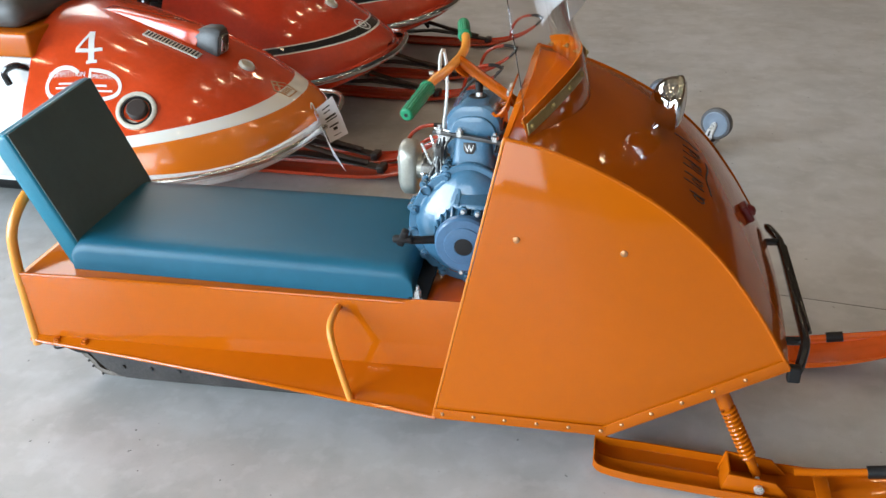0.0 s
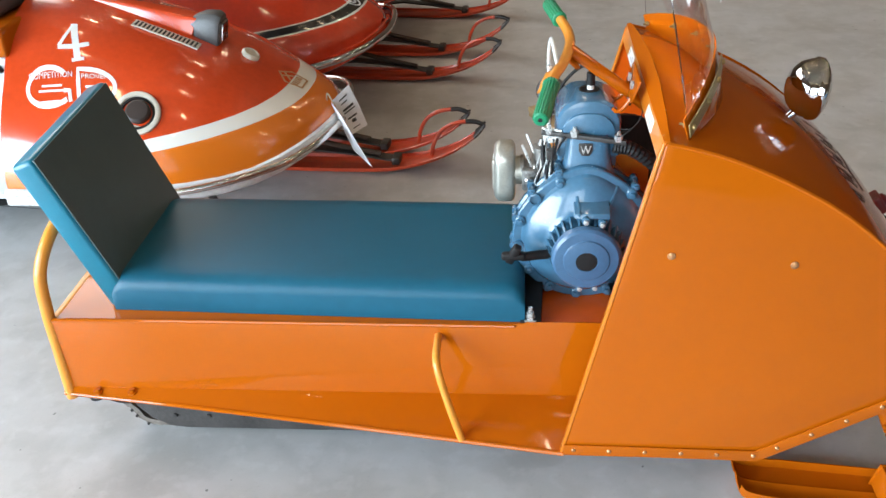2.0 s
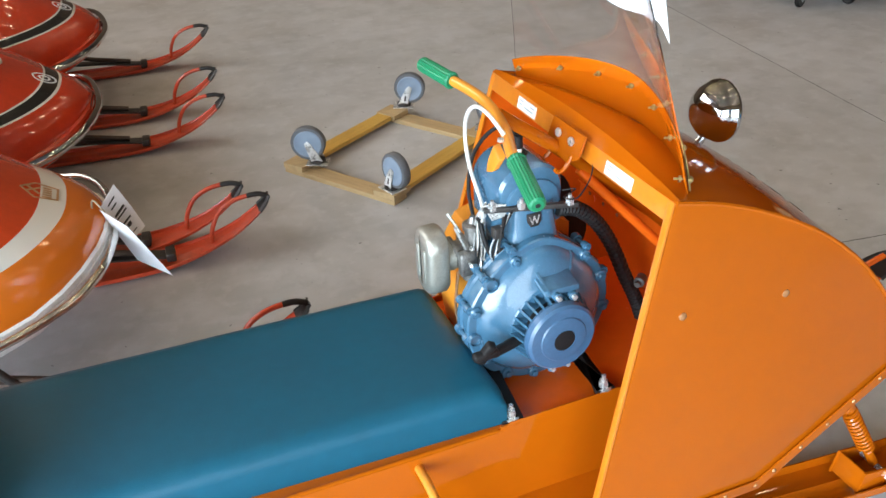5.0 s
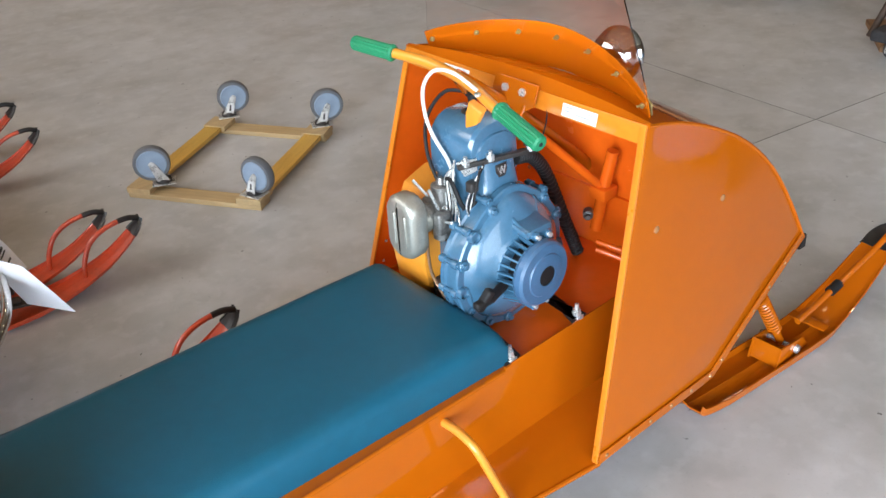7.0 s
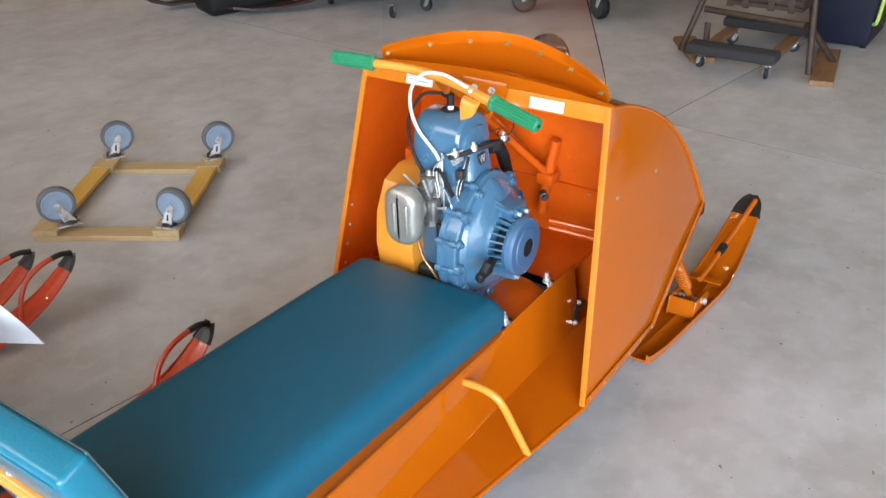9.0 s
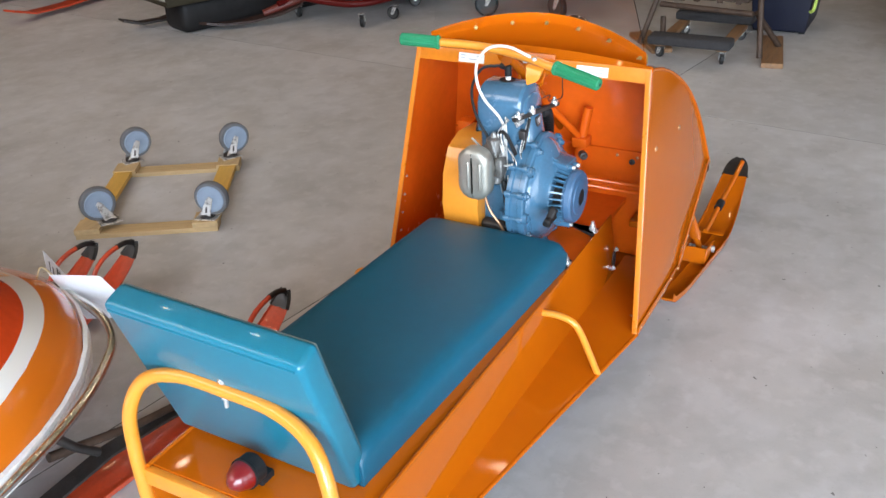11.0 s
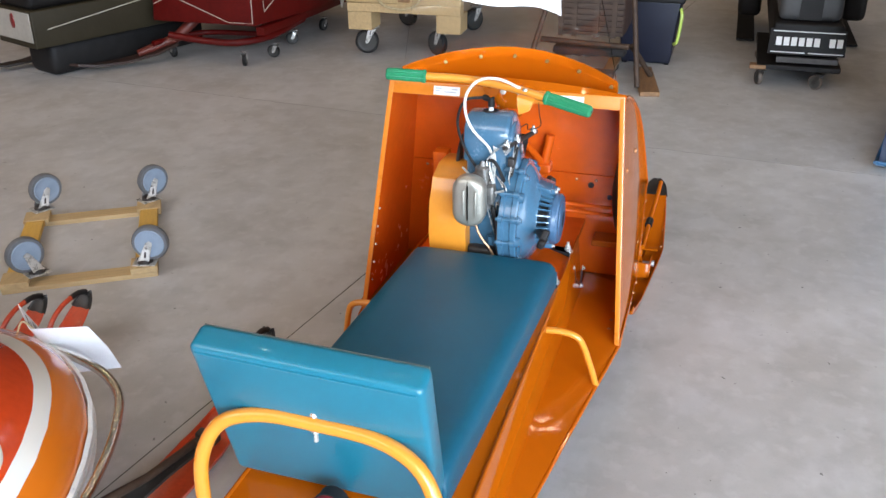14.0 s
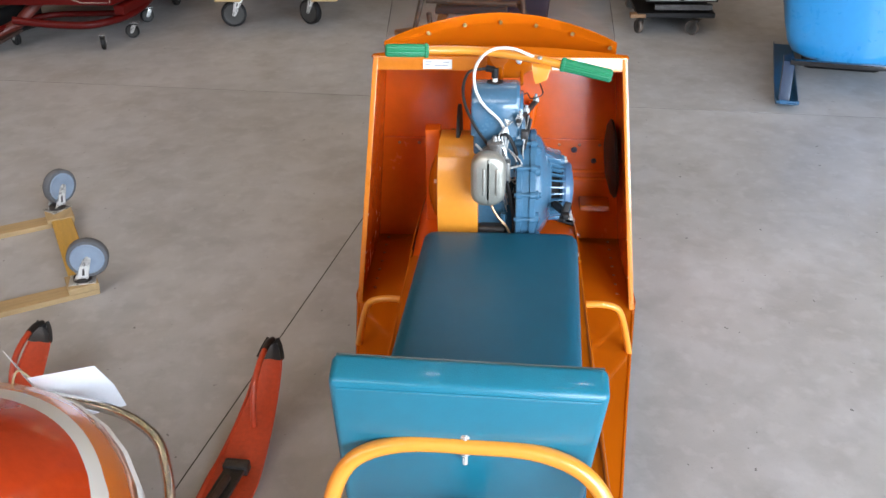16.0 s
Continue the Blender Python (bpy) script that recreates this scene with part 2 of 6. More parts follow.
RED_LENS = surface("red_plastic_lens", (0.16, 0.004, 0.006, 1), 0.32, coat=0.6, spread=0.12, scale=20)
SKID = surface("dusty_dark_rubber", (0.042, 0.036, 0.033, 1), 0.7, spread=0.4, scale=12, grain=0.6, grain_scale=120, specks=0.5)
RIVET = surface("worn_painted_steel", (0.52, 0.24, 0.10, 1), 0.25, metal=0.45, spread=0.2, scale=60, grain=0.1)
BRASS = surface("olive_brass_strip", (0.40, 0.31, 0.13, 1), 0.34, metal=0.75, spread=0.15, scale=20, grain=0.2)
RED = surface("red_ski_paint", (0.52, 0.058, 0.018, 1), 0.32, coat=0.4, spread=0.18, scale=10, grain=0.1, specks=0.3)
TAPE = surface("black_dipped_paint", (0.012, 0.011, 0.011, 1), 0.38, spread=0.3, scale=30, grain=0.2)
TRIM = surface("silver_trim", (0.72, 0.70, 0.67, 1), 0.30, metal=0.1, spread=0.12, scale=16, grain=0.15)
PINE = surface("raw_pine_board", (0.47, 0.33, 0.165, 1), 0.6, spread=0.15, scale=5, grain=0.25, stretch=(1, 12, 12))
YWOOD = surface("yellow_board", (0.60, 0.36, 0.075, 1), 0.5, spread=0.15, scale=5, grain=0.2, stretch=(1, 10, 10))
TYRE = surface("grey_rubber_tyre", (0.125, 0.13, 0.138, 1), 0.55, spread=0.12, scale=30)
RIM = surface("blue_grey_wheel", (0.25, 0.32, 0.41, 1), 0.4, spread=0.08, scale=30)
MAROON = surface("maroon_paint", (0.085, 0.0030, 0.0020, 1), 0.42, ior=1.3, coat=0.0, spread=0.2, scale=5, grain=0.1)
OLIVE = surface("grey_green_panel", (0.032, 0.026, 0.015, 1), 0.5, ior=1.3, spread=0.12, scale=5, grain=0.1)
NAVY = surface("navy_plastic", (0.007, 0.009, 0.022, 1), 0.4, spread=0.2, scale=8, grain=0.1)
LIME = surface("lime_plastic", (0.45, 0.60, 0.12, 1), 0.4, spread=0.1)
BROWN = surface("rusty_brown_steel", (0.06, 0.036, 0.024, 1), 0.6, metal=0.3, spread=0.4, scale=25, grain=0.4)
WOOD_D = surface("old_brown_wood", (0.22, 0.115, 0.05, 1), 0.6, spread=0.3, scale=6, grain=0.3, stretch=(1, 8, 8))
CARPET = surface("dark_carpet", (0.028, 0.026, 0.027, 1), 0.95, spread=0.3, scale=60, grain=0.9, grain_scale=900)
SKY_BLUE = surface("bright_blue_fibreglass", (0.014, 0.235, 0.53, 1), 0.3, coat=0.5, spread=0.06, scale=4, grain=0.05)
BLUE_STEEL = surface("blue_steel", (0.02, 0.11, 0.23, 1), 0.38, coat=0.3, spread=0.2, scale=14, grain=0.15)
BEIGE = surface("beige_plastic", (0.56, 0.51, 0.42, 1), 0.5, spread=0.08, scale=10)
BLACK_V = surface("black_sled_body", (0.009, 0.008, 0.008, 1), 0.5, ior=1.3, spread=0.3, scale=8, grain=0.2)
ROPE = surface("tan_rope", (0.42, 0.33, 0.19, 1), 0.85, spread=0.25, scale=60, grain=0.6)
CORRUGATED = surface("wall_cladding", (0.12, 0.080, 0.05, 1), 0.6, spread=0.1, scale=1.2, grain=0.1)
ROOFING = surface("ceiling_lining", (0.06, 0.055, 0.05, 1), 0.7, spread=0.1, scale=1.0)
CABLE_W = surface("white_cable_sleeve", (0.70, 0.68, 0.63, 1), 0.4, spread=0.08, scale=40)

GLASS = bpy.data.materials.new("clear_acrylic")
GLASS.use_nodes = True
gb = GLASS.node_tree.nodes["Principled BSDF"]
gb.inputs["Base Color"].default_value = (1.0, 0.985, 0.98, 1)
gb.inputs["Transmission Weight"].default_value, gb.inputs["Roughness"].default_value, gb.inputs["IOR"].default_value = 1.0, 0.02, 1.42

LIT = bpy.data.materials.new("lamp_glass_lit")
LIT.use_nodes = True
lb = LIT.node_tree.nodes["Principled BSDF"]
lb.inputs["Emission Color"].default_value = (1.0, 0.75, 0.47, 1)
lb.inputs["Emission Strength"].default_value = 53.0


def concrete(name):
    """Polished grey slab with clouds, stains, fine pores and dark specks."""
    mat = surface(name, (0.440, 0.434, 0.424, 1), 0.44, spread=0.12, scale=0.9, grain=0.12, grain_scale=90, rough_var=0.18)
    t = mat.node_tree
    n, link = t.nodes, t.links.new
    bsdf = n["Principled BSDF"]
    base = bsdf.inputs["Base Color"].links[0].from_socket
    co = n.new("ShaderNodeTexCoord")
    for scale, low, high, amount, colour in ((3.2, 0.50, 0.70, 0.32, (0.25, 0.22, 0.18, 1)), (1.7, 0.48, 0.72, 0.36, (0.62, 0.62, 0.63, 1)), (5.0, 0.50, 0.62, 0.22, (0.60, 0.60, 0.62, 1)), (8.5, 0.50, 0.62, 0.21, (0.27, 0.26, 0.25, 1)), (18.0, 0.54, 0.66, 0.20, (0.62, 0.62, 0.62, 1)), (38.0, 0.735, 0.76, 0.75, (0.05, 0.045, 0.04, 1)), (160.0, 0.62, 0.75, 0.18, (0.22, 0.21, 0.2, 1))):
        tex = n.new("ShaderNodeTexNoise")
        tex.inputs["Scale"].default_value, tex.inputs["Detail"].default_value = scale, 6 if scale < 20 else 2
        shift = n.new("ShaderNodeMapping")
        shift.inputs["Location"].default_value = (scale, scale * 0.7, 0)
        link(co.outputs["Object"], shift.inputs[0])
        link(shift.outputs[0], tex.inputs["Vector"])
        cut = n.new("ShaderNodeMapRange")
        cut.inputs["From Min"].default_value, cut.inputs["From Max"].default_value, cut.inputs["To Max"].default_value = low, high, amount
        link(tex.outputs[0], cut.inputs["Value"])
        mix = n.new("ShaderNodeMix")
        mix.data_type = "RGBA"
        mix.inputs["B"].default_value = colour
        link(cut.outputs[0], mix.inputs["Factor"])
        link(base, mix.inputs["A"])
        base = mix.outputs["Result"]
    link(base, bsdf.inputs["Base Color"])
    return mat


CONCRETE = concrete("concrete_slab")
JOINT = surface("joint_filler", (0.05, 0.043, 0.036, 1), 0.9, spread=0.3, scale=8)

# teal vinyl with reflected glare mixed into its colour as grey
GREYED_TEAL = surface("glare_greyed_teal", (0.075, 0.112, 0.116, 1), 0.36, spread=0.1, scale=5, grain=0.2, grain_scale=420)


# teal of the seat cushion, darker than the backrest's
TEAL_SEAT = surface("darker_teal_vinyl", (0.002, 0.084, 0.140, 1), 0.42, ior=1.42, coat=0.0, spread=0.10, scale=4, grain=0.22, grain_scale=420)

# ---- the hall ----
floor = thing("floor", "grey concrete floor slabs with thin dark joints and stains", "floor", pose(1.93, 0.29, 0), kind="structure")
X0, X1, Y0, Y1, TOP = -6.5, 15.0, -9.0, 13.0, 7.4
RUN, CROSS = Vector((math.cos(radians(-9)), math.sin(radians(-9)), 0)) * 5, Vector((math.sin(radians(5.3)), math.cos(radians(5.3)), 0)) * 5
gap = 0.00042
corners = [RUN * a + CROSS * b for a, b in ((gap, gap), (1 - gap, gap), (1 - gap, 1 - gap), (gap, 1 - gap))]
slab_mesh = mesh_of("slab", plate(corners, (0, 0, -0.15)), CONCRETE)
for i in range(-3, 4):
    for j in range(-3, 4):
        s = new("slab", slab_mesh)
        s.parent = floor
        s.matrix_basis = Matrix.Translation(RUN * i + CROSS * j)
part("joint_bed", box(-20, 20, -20, 20, -0.1, -0.0006), JOINT, floor, "dark filler in the floor joints")


def wall(name, a, b, openings=()):
    """An upright clad wall from a to b with openings (from, to, sill, head) along it."""
    a, b = Vector(a), Vector(b)
    d = (b - a).normalized()
    out = Vector((d.y, -d.x, 0))
    length = (b - a).length

    def piece(lo, hi, z0, z1):
        p, q = a + d * lo, a + d * hi
        return plate([p + Vector((0, 0, z0)), q + Vector((0, 0, z0)), q + Vector((0, 0, z1)), p + Vector((0, 0, z1))], out * 0.25)

    geos, at = [], 0.0
    for lo, hi, sill, head in list(openings) + [(length, length, 0, 0)]:
        if lo > at:
            geos.append(piece(at, lo, 0, TOP))
        if hi > lo:
            if sill > 0:
                geos.append(piece(lo, hi, 0, sill))
            geos.append(piece(lo, hi, head, TOP))
        at = hi
    return tagged(part(name, merge(*geos), CORRUGATED), "plain grey-brown clad hall wall", "wall", kind="structure")


wall("wall_west", (X0, Y0, 0), (X0, Y1, 0), [(1.4, 7.6, 0, 4.2), (9.6, 17.4, 3.6, 6.6)])
wall("wall_north", (X0, Y1, 0), (X1, Y1, 0))
wall("wall_east", (X1, Y1, 0), (X1, Y0, 0))
wall("wall_south", (X1, Y0, 0), (X0, Y0, 0), [(14.0, 19.8, 0, 4.4)])
tagged(part("ceiling", box(X0 - 0.25, X1 + 0.25, Y0 - 0.25, Y1 + 0.25, TOP, TOP + 0.2), ROOFING), "dull grey-brown lined hall ceiling", "ceiling", kind="structure")
tagged(part("ground", box(-120, 120, -120, 120, -0.3, -0.16), surface("yard_gravel", (0.30, 0.28, 0.25, 1), 0.9, spread=0.2, scale=2)), "pale gravel yard outside the gateways", "ground", kind="structure")


def ceiling_lamp():
    t = thing("ceiling_light", "round high-bay ceiling lamp with a metal shade, switched on", "ceiling light", group="ceiling lights")
    part("shade", lathe([(0.05, 0.24), (0.075, 0.22), (0.085, 0.12), (0.150, 0.03), (0.160, 0.0), (0.154, 0.0), (0.142, 0.028), (0.075, 0.11)], 28), surface("lamp_shade_metal", (0.10, 0.10, 0.10, 1), 0.4, metal=0.6), t)
    part("lamp_glass", lathe([(0.125, 0.022), (0.118, 0.004), (0.090, -0.010), (0.045, -0.018), (0.002, -0.020)], 24), LIT, t, "glowing warm white glass")
    part("hanger", rod((0, 0, 0.235), (0, 0, 0.5), 0.010, 8), BLACK, t)
    return t


first = ceiling_lamp()
first.matrix_basis = pose(-5.2, -7.4, TOP - 0.5)
for i in range(6):
    for j in range(8):
        if i or j:
            copy_thing(first, pose(-5.2 + 2.6 * i, -7.4 + 2.6 * j, TOP - 0.5))

# ---- the orange snowmobile ----
sled = thing("snowmobile", "restored orange vintage snowmobile with teal vinyl seat and blue engine", "snowmobile")


def hood_y(z):
    """Half width of the hood at a height: its sides lean in towards the top."""
    return 0.33 + 0.0833 * (0.79 - z)


CURVE = glide([(0.0, 0, 0.79), (0.094, 0, 0.766), (0.206, 0, 0.719), (0.318, 0, 0.654), (0.423, 0, 0.563), (0.512, 0, 0.447), (0.585, 0, 0.327)], 4)
for side in (-1, 1):
    outline = [(p.x, p.z) for p in CURVE] + [(0.225, 0.125), (-0.16, 0.131)]
    poly = [(x, side * hood_y(z), z) for x, z in outline]
    panel = part("side_panel", plate(poly, (0, -side * 0.004, 0)), ORANGE, sled, "flat orange hood side panel", bevel=0.0012)
    # folded lip with rivets along the bottom
    lip = [(-0.16, 0.131), (0.225, 0.125), (0.585, 0.327)]
    for (xa, za), (xb, zb) in zip(lip, lip[1:]):
        d = Vector((xb - xa, 0, zb - za)).normalized()
        nrm = Vector((d.z, 0, -d.x))
        quad = [Vector((xa, side * (hood_y(za) + 0.0035), za)), Vector((xb, side * (hood_y(zb) + 0.0035), zb))]
        quad += [quad[1] - nrm * 0.024, quad[0] - nrm * 0.024]
        part("lip", plate(quad, (0, -side * 0.003, 0)), ORANGE, panel, bevel=0.001)
    for k in range(11):
        if k < 6:
            x, z = -0.14 + 0.071 * k, 0.142 - 0.001 * k
        else:
            u = (k - 5.4) / 5.9
            x, z = 0.222 + 0.36 * u, 0.137 + 0.202 * u
        y = side * (hood_y(z) + 0.003)
        part("rivet", lathe([(0.0052, 0), (0.0048, 0.002), (0.003, 0.0036), (0.0005, 0.004)], 10, along((x, y, z), (x, y + side, z))), RIVET, panel, "worn orange-painted rivet")
    for x, z in ((0.0235, 0.578), (0.241, 0.561)):
        y = side * hood_y(z)
        part("bolt", merge(lathe([(0.0078, 0), (0.0074, 0.002), (0.002, 0.0045)], 12, along((x, y, z), (x, y + side, z)))), RIVET, panel, "worn orange-painted round-headed bolt")
    # rolled rear edge of the opening
    edge = [Vector((-0.001, side * hood_y(0.79), 0.79)), Vector((-0.161, side * hood_y(0.131), 0.131))]
    inn = Vector((0, -side * 0.014, 0))
    strip = [edge[0], edge[1], edge[1] + inn, edge[0] + inn]
    part("edge_strip", plate(strip, (-0.006, 0, -0.001)), EDGE, panel, "rolled edge, bright yellow-orange for daylight glare", bevel=0.002)

# top shell
rows = []
for p in CURVE:
    w = hood_y(p.z) + 0.001
    rows.append([(p.x + 0.012 * (1 - u * u), u * w, p.z + 0.020 * (1 - u * u) + 0.001) for u in (i / 12 - 1 for i in range(25))])
shell = part("hood_top", sheet(rows, 0.004), ORANGE, sled, "curved glossy orange hood top", angle=50)
bead = glide([(p.x, 0, p.z) for p in CURVE[::4]], 3)
for side in (-1, 1):
    part("edge_bead", tube([(p.x, side * (hood_y(p.z) + 0.0005), p.z + 0.001) for p in bead], 0.0042, 6), ORANGE, shell)
# thin inner faces carry a redder orange for light bouncing inside the hood
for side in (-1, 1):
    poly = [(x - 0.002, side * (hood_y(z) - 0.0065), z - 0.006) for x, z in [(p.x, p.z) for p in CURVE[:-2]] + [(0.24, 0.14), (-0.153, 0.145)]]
    lining = part("inner_face", plate(poly, (0, -side * 0.0015, 0)), SHADED_ORANGE, sled, "inside of the hood panel, deep red-orange for bounced light")
    for k in range(5):
        x, z = -0.128 + 0.010 * k, 0.20 + 0.055 * k
        y = side * (hood_y(z) - 0.0085)
        part("rivet_end", lathe([(0.004, 0), (0.003, 0.003)], 8, along((x + 0.02, y, z), (x + 0.02, 0, z))), ZINC, lining)
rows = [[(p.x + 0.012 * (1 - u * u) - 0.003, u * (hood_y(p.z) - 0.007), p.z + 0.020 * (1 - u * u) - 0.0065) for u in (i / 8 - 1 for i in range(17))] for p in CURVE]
part("inner_face", sheet(rows, 0.0015), SHADED_ORANGE, sled, "underside of the hood top, deep red-orange for bounced light", angle=50)
part("inner_disc", lathe([(0.095, 0), (0.112, 0.004), (0.114, 0.010), (0.100, 0.020), (0.055, 0.030), (0.002, 0.032)], 32, along((0.135, -0.338, 0.455), (0.135, 0, 0.455 + 0.0833 * -0.338))), BLACK, sled, "black round disc inside the hood")
# belly pan from nose to track
belly = [[(0.587, u * hood_y(0.327), 0.325), (0.225, u * hood_y(0.125), 0.124), (0.0, u * 0.385, 0.128), (-0.158, u * 0.385, 0.129)] for u in (-1, 1)]
part("belly_pan", sheet(belly, 0.004), ORANGE, sled)

# top bar of the opening
y0 = hood_y(0.79)
bar = [(0.0, -y0, 0.792), (0.0, y0, 0.792), (-0.008, y0 - 0.002, 0.757), (-0.008, -y0 + 0.002, 0.757)]
topbar = part("top_bar", plate(bar, (-0.005, 0, 0.001)), EDGE, sled, "upper edge of the hood opening, yellow-orange for daylight glare", bevel=0.0015)

cap = [[(0.012 * (1 - u * u) + 0.006, u * (y0 + 0.001), 0.793 + 0.020 * (1 - u * u)) for u in (i / 10 - 1 for i in range(21))], [(-0.004, u * y0, 0.7915) for u in (i / 10 - 1 for i in range(21))]]
part("bar_cap", sheet(cap, 0.003), ORANGE, sled, "narrow orange strip between the top bar and the hood top", angle=50)


def on_bar(y, up):
    """A place on the top bar's face, up metres above its lower edge."""
    return Vector((-0.0132 + 0.0229 * (up / 0.1), y, 0.757 + up * 0.98))


for ya, yb in ((0.198, 0.122), (-0.138, -0.222)):
    quad = [on_bar(ya, 0.005), on_bar(yb, 0.005), on_bar(yb, 0.029), on_bar(ya, 0.029)]
    sticker = part("sticker", plate(quad, (-0.0012, 0, 0)), WHITE, topbar, "white printed sticker with small dark lines")
    for k, (f0, f1, u) in enumerate(((0.08, 0.3, 0.022), (0.08, 0.24, 0.015), (0.4, 0.85, 0.013), (0.7, 0.9, 0.021))):
        a, b = ya + (yb - ya) * f0, ya + (yb - ya) * f1
        q = [on_bar(a, u), on_bar(b, u), on_bar(b, u + 0.0022), on_bar(a, u + 0.0022)]
        part("print_line", plate([v - Vector((0.0013, 0, 0)) for v in q], (-0.0003, 0, 0)), PALE_INK, sticker)
# steering bracket on the bar
part("steering_bracket", plate([(-0.016, 0.03, 0.808), (-0.016, -0.085, 0.808), (-0.03, -0.085, 0.768), (-0.03, -0.05, 0.745), (-0.03, 0.0, 0.745), (-0.03, 0.03, 0.768)], (-0.004, 0, 0.001)), ORANGE, sled, bevel=0.001)
for y in (-0.006, -0.052):
    part("bolt", lathe([(0.0085, 0), (0.0085, 0.005), (0.004, 0.006)], 6, along((-0.028, y, 0.79), (-0.1, y, 0.80))), ZINC, sled, "bright hexagon bolt")
for y in (0.005, -0.06):
    hook = glide([(-0.032, y, 0.765), (-0.046, y, 0.744), (-0.058, y, 0.738), (-0.066, y, 0.745)], 5)
    part("u_bolt", tube(hook, 0.004, 8), ORANGE, sled)


# flange that carries the windshield
def wind(y, z):
    """The windshield's sheet: an arc in plan, leaning back as it rises."""
    return Vector((0.129 - 0.098 * abs(y / 0.291) ** 1.75 - 0.17 * (z - 0.845), y, z))


rows = []
for i in range(25):
    y = -0.303 + 0.606 * i / 24
    c = 1 - (y / 0.303) ** 2
    top = 0.822 + 0.053 * c ** 0.9
    low = 0.776 - 0.004 * c
    rows.append([wind(y, low + (top - low) * k / 3) + Vector((0.006, 0, 0)) * (1 - k / 3) for k in range(4)])
flange = part("windshield_flange", sheet(rows, -0.003), ORANGE, sled, "orange curved flange below the windshield", bevel=0.0008, angle=50)
for i in range(7):
    y = -0.289 + 0.2885 * i / 3
    z = 0.806 + 0.043 * (1 - (y / 0.291) ** 2)
    p = wind(y, z)
    q = wind(y + 0.01, z) - wind(y - 0.01, z)
    back = Vector((-q.y, q.x, 0)).normalized()
    part("bolt", merge(rod(p - back * 0.006, p + back * 0.014, 0.0022, 6), lathe([(0.0055, 0), (0.0055, 0.004)], 6, along(p + back * 0.002, p + back))), BRASS, flange, "small brass bolt")
for side in (-1, 1):
    band = []
    for i in range(9):
        y = side * (0.306 - 0.235 * i / 8)
        z = 0.806 + 0.043 * (1 - (y / 0.291) ** 2)
        band.append([wind(y, z - 0.011) + Vector((0.013, 0, 0)), wind(y, z + 0.012) + Vector((0.013, 0, 0))])
    part("clamp_strip", sheet(band if side < 0 else band[::-1], 0.003), BRASS, flange, "olive-brass clamping strip", bevel=0.0008)
    for f in (0.05, 0.35, 0.65, 0.95):
        y = side * (0.306 - 0.235 * f)
        p = wind(y, 0.806 + 0.043 * (1 - (y / 0.291) ** 2)) + Vector((0.013, 0, 0))
        part("strip_bolt", lathe([(0.006, -0.002), (0.0058, 0.003), (0.003, 0.0055)], 10, along(p, p + Vector((0.9, side * 0.5, 0)))), BRASS, flange)
rows = []
for i in range(21):
    u = i / 10 - 1
    rows.append([])
    for k in range(9):
        z = 0.802 + 0.30 * k / 8 + (0.043 * (1 - u * u) if k == 0 else 0.03 * (1 - u * u))
        y = u * (0.299 - 0.22 * max(0, z - 0.83) - 0.5 * max(0, z - 1.0) ** 2)
        rows[-1].append(wind(y, z) + Vector((0.0045 - 0.15 * max(0, z - 0.85), 0, 0)))
ws = part("windshield", sheet(rows, 0.0025), GLASS, sled, "clear curved acrylic windshield", angle=60)
ws.visible_shadow = False

# head lamp
L = Vector((0.318, 0.0, 0.760))
fwd = Vector((0.96, 0.0, -0.12)).normalized()
lampm = along(L - fwd * 0.05, L + fwd)
lamp = part("headlamp", lathe([(0.004, 0.012), (0.020, 0.014), (0.037, 0.021), (0.050, 0.033), (0.057, 0.048), (0.0595, 0.060), (0.0625, 0.062), (0.0630, 0.067), (0.0625, 0.072), (0.058, 0.077)], 40, lampm), CHROME, sled, "chrome bowl headlamp on a short stalk", angle=60)
part("lens", lathe([(0.058, 0.0765), (0.050, 0.082), (0.030, 0.087), (0.002, 0.089)], 32, lampm), surface("lamp_glass", (0.62, 0.62, 0.6, 1), 0.1, coat=0.6, spread=0.1), lamp, angle=60)
part("stalk", tube([L - Vector((0.012, 0, 0.05)), L - Vector((0.03, 0, 0.068)), (0.27, 0.0, 0.692)], [0.009, 0.008, 0.014], 12), CHROME, lamp)
part("foot", lathe([(0.026, 0), (0.022, 0.006), (0.012, 0.012)], 18, along((0.262, 0, 0.698), (0.34, 0, 0.86))), CHROME, lamp)


def on_hood(x, y, lift=0.0):
    """A place on the hood's top shell."""
    for a, b in zip(CURVE, CURVE[1:]):
        if a.x <= x <= b.x:
            z = a.z + (b.z - a.z) * (x - a.x) / (b.x - a.x)
            slope = (b.z - a.z) / (b.x - a.x)
            break
    w = hood_y(z)
    u = y / w
    nx = Vector((-slope, 0, 1)).normalized()
    return Vector((x, y, z + (0.020 - 0.012 * slope) * (1 - u * u) + 0.001)) + nx * lift


# faded name on the hood front: plain thin slanted strokes
random.seed(5)
